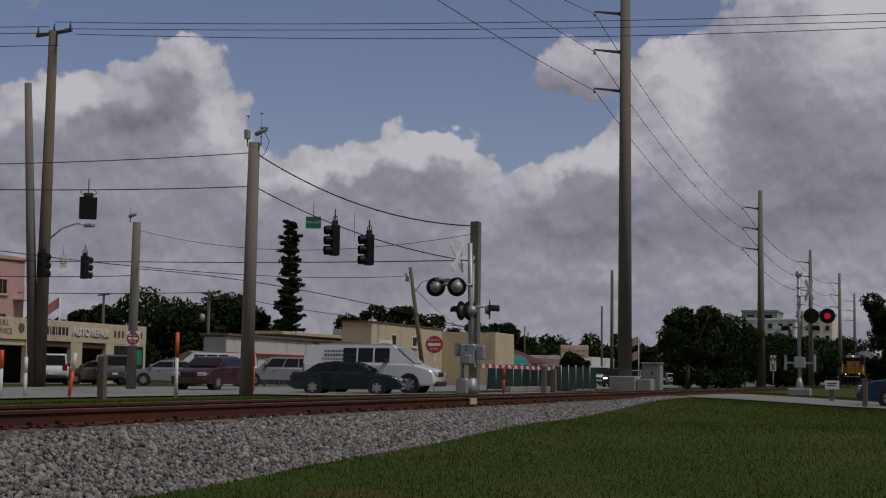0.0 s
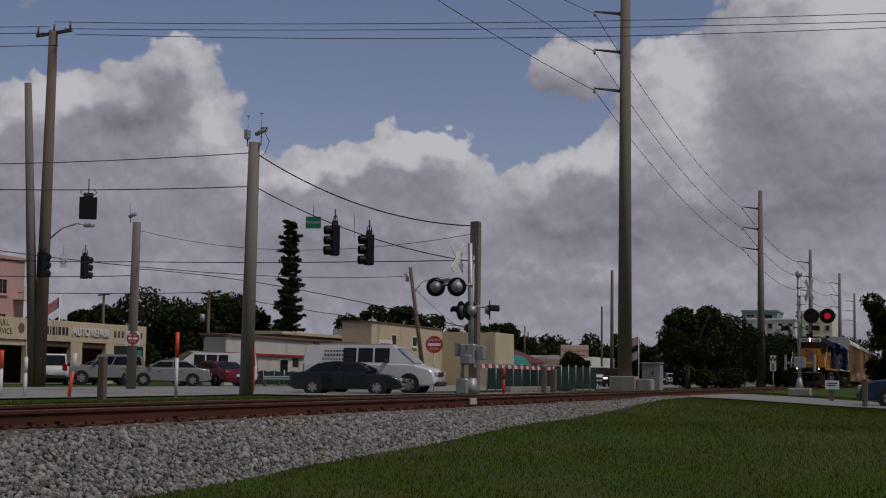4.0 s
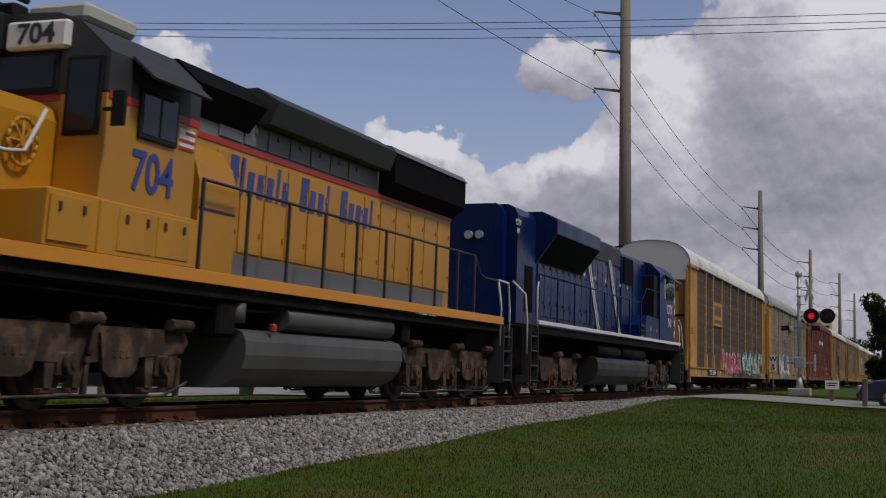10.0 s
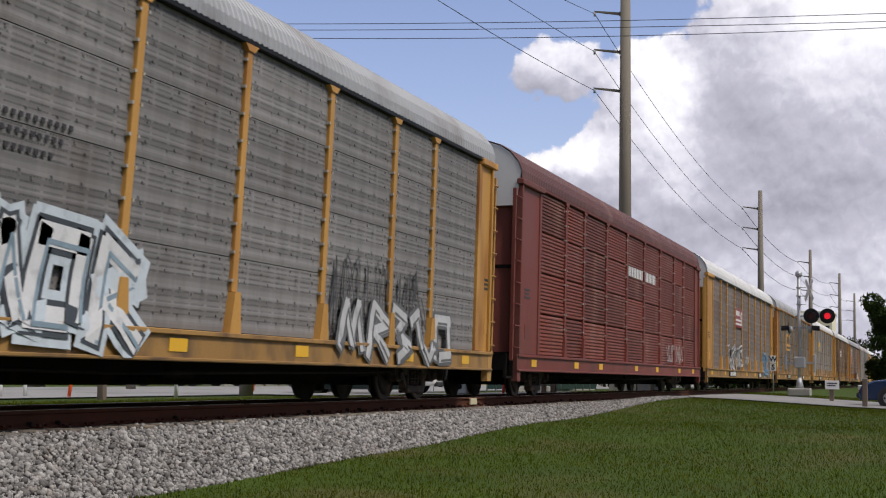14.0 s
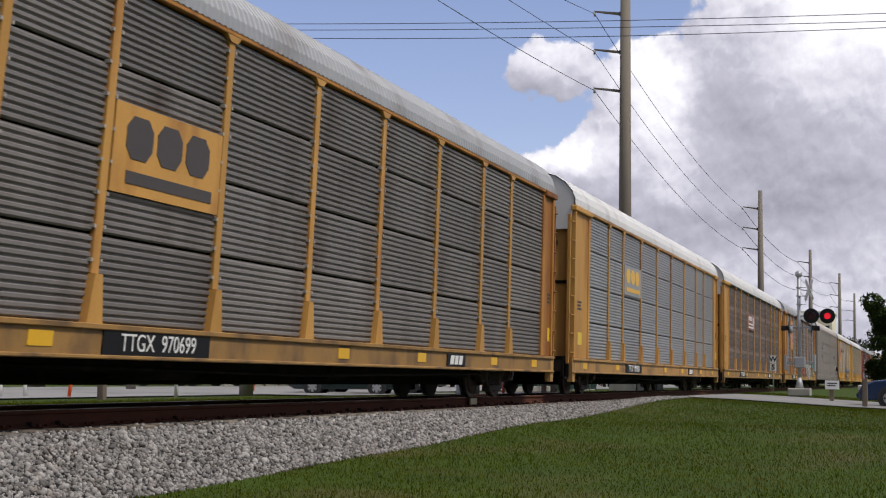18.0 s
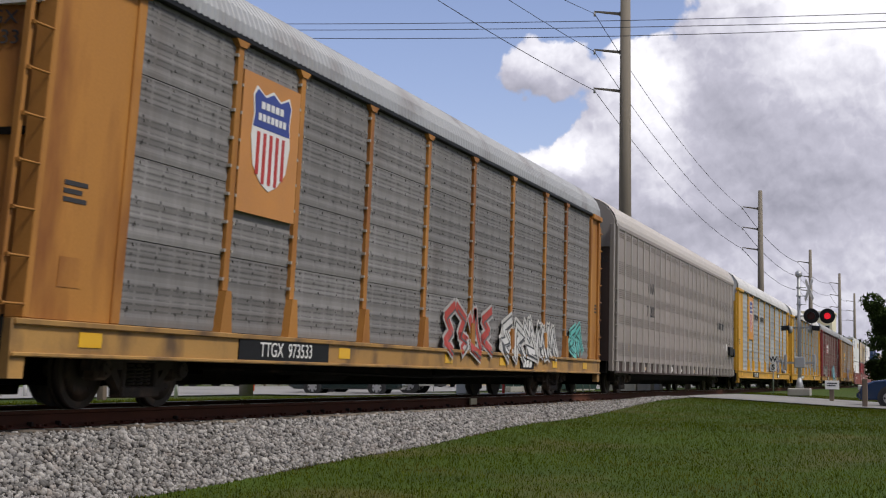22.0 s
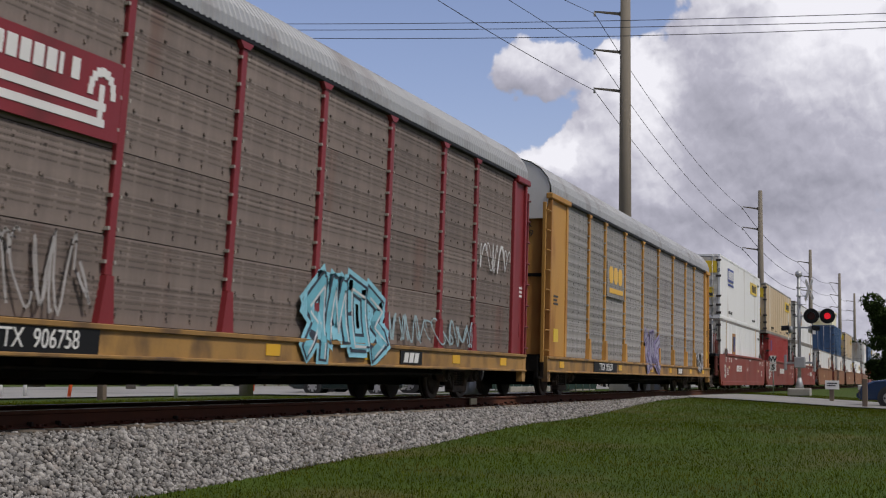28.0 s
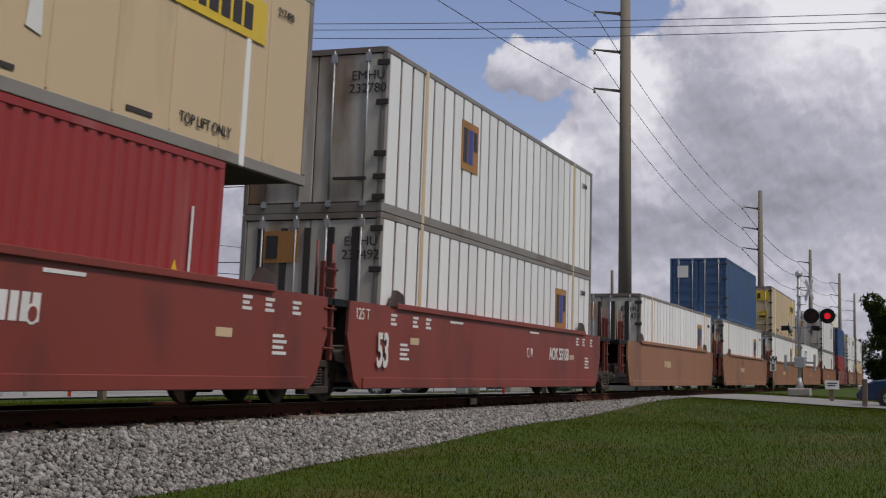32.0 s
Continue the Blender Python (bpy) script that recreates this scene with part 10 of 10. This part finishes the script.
car("sedan", GREENCAR, "dark green sedan waiting at the crossing", pose(52.2, 21.35, -0.30, 0, 0, -78) @ Matrix.Diagonal((0.92, 0.96, 0.88, 1)))
v = car("van", WHITECAR, "white cargo van with lettered side waiting at the crossing", pose(56.4, 21.9, GZ, 0, 0, -84))
part("roof_rack", Mb().box(-2.2, 0.6, -0.75, -0.70, 1.96, 2.02).box(-2.2, 0.6, 0.70, 0.75, 1.96, 2.02), GALV, v)
for k, z in ((7, 1.66), (11, 1.50)):
    bars(v, -1.9, z, [0.075] * k, 0.085, LETTERBLACK, -0.985 + 0.04, gap=0.05)
bars(v, -2.0, 1.34, [0.07] * 12, 0.06, LETTERBLACK, -0.97, gap=0.05)
car("sedan", BLUECAR, "dark blue sedan waiting on the near side of the crossing", pose(50.4, -0.22, -0.40, 0, 0, 88))
car("sedan", SILVERCAR, "silver sedan parked beside the highway", pose(73.0, 40.9, -0.26, 0, 0, 118))
car("suv", GREYCAR, "grey estate car parked behind the sedan", pose(75.5, 46.2, -0.26, 0, 0, 38))
car("van", WHITECAR, "white van parked by the garage", pose(77.0, 40.4, -0.28, 0, 0, 115), name="van")
car("sedan", REDCAR, "dark red sedan parked by the garage", pose(75.7, 39.3, -0.26, 0, 0, 60))
car("sedan", TAN, "tan sedan parked before the service bays", pose(76.6, 47.7, -0.28, 0, 0, 120))
car("pickup", WHITECAR, "white pickup truck in front of the service bays", pose(72.3, 48.2, -0.28, 0, 0, 34))
car("sedan", GREYCAR, "grey car in the garage forecourt", pose(52.5, 42.2, -0.28, 0, 0, 140))
car("van", WHITECAR, "white van far along the highway", pose(143, 31.0, -0.27, 0, 0, 185))
car("suv", BLACKCAR, "black vehicle with lit headlights far along the highway", pose(130, 26.9, -0.27, 0, 0, 183), lit=True)
for x, y, p_, k in ((205, 36, BLACKCAR, "suv"), (214, 36.5, WHITECAR, "suv"), (208, 33.6, SILVERCAR, "sedan"), (222, 36, GREYCAR, "sedan"), (236, 37.2, BLACKCAR, "suv"), (120, 33.5, WHITECAR, "sedan"), (112, 31.5, GREYCAR, "pickup"), (150, 37, SILVERCAR, "sedan"), (160, 36, REDCAR, "sedan")):
    car(k, p_, "parked vehicle along the far highway", pose(x, y, -0.27, 0, 0, 185))
MOVERS = []
MOVERS.append((car("sedan", MAROON, "dark maroon sedan driving along the highway", pose(57, 30, -0.26)), 29.6, [(0, 57.0), (0.4, 51.2), (0.8, 45.0), (1.2, 38.5), (3, 8.0), (32, -480.0)], 180))
MOVERS.append((car("sedan", NAVY, "dark navy sedan driving along the highway", pose(64, 30, -0.26)), 29.8, [(0, 71.0), (0.4, 66.3), (0.8, 60.6), (1.2, 55.0), (1.6, 48.7), (2.0, 43.2), (3, 28.0), (32, -430.0)], 180))
MOVERS.append((car("suv", SILVERCAR, "silver boxy sport utility vehicle turning off the highway", pose(76, 36, -0.26)), None, [(0, (77.3, 36.2)), (0.4, (77.0, 37.2)), (1.2, (76.4, 39.1)), (1.6, (75.7, 40.7)), (2.0, (75.4, 42.0)), (3.0, (74.6, 44.0)), (4.5, (74.0, 45.9)), (32, (73.9, 46.1))], 120))
MOVERS.append((car("wagon", BLACKCAR, "black estate car driving along the highway", pose(80, 30, -0.26)), 29.8, [(0, 187.0), (7.8, 67.8), (8.2, 62.5), (8.6, 56.4), (9.0, 48.6), (9.4, 42.0), (12, -2.0), (32, -340.0)], 180))
MOVERS.append((car("sedan", BLACKCAR, "long black sedan driving along the highway", pose(86, 31, -0.26)), 33.0, [(0, 227.0), (8.2, 87.5), (9.2, 70.5), (12, 22.9), (32, -317.0)], 180))
MOVERS.append((car("pickup", SILVERCAR, "silver pickup truck driving along the highway", pose(136, 32, -0.27)), 31.0, [(0, 160.0), (2.6, 124.0), (4.0, 108.0), (6.0, 98.0), (8, 96.0), (32, 96.0)], 184))


def more_motions():
    for ob, y, rows, turn in MOVERS:
        walk(ob, [(t, pose(x[0], x[1], -0.25, 0, 0, turn) if y is None else pose(x, y, -0.25, 0, 0, turn)) for t, x in rows])
    walk(clouds, [(0, pose(0, 0, 0)), (16, pose(0, 0, 0, 0, 0, 1.05)), (32, pose(0, 0, 0, 0, 0, 2.0))])
    # the two red lights show in turn, 0.7 s each; added covers hinged above the glowing lenses swing aside and back
    for flash_cover, first in FLASH_COVERS:
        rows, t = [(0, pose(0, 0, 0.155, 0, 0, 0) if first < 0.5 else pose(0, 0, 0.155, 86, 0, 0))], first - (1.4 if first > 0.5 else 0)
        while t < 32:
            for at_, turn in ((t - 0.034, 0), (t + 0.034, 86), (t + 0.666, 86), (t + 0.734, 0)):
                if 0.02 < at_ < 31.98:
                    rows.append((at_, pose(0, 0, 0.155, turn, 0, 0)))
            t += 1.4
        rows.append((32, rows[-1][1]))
        walk(flash_cover, rows)


# ---- what moves
def motions():
    path = [(0, 255.6), (3, 195.0), (6, 134.4), (9, 73.9), (11.6, 21.0), (13, -7.6), (16, -68.1), (19, -128.9), (23, -209.7), (28, -311.7), (30, -352.2), (32, -392.7)]
    for ob, u, *z in TRAIN:
        walk(ob, [(t, pose(s + u, TRACK, z[0] if z else 0.0)) for t, s in path])
    ts, ss = [t for t, _ in path], [s for _, s in path]
    for r, sets in ROLL.items():
        n = round(32 * FPS)
        walk(sets[0], [(k / FPS, pose(0, 0, 0, 0, math.degrees((np.interp(k / FPS, ts, ss) - 255.6) / r), 0)) for k in range(n + 1)])
        keys = sets[0].animation_data
        for w in sets[1:]:
            w.rotation_mode = "QUATERNION"
            own = w.animation_data_create()
            own.action = keys.action
            own.action_slot = keys.action_slot
    more_motions()


motions()
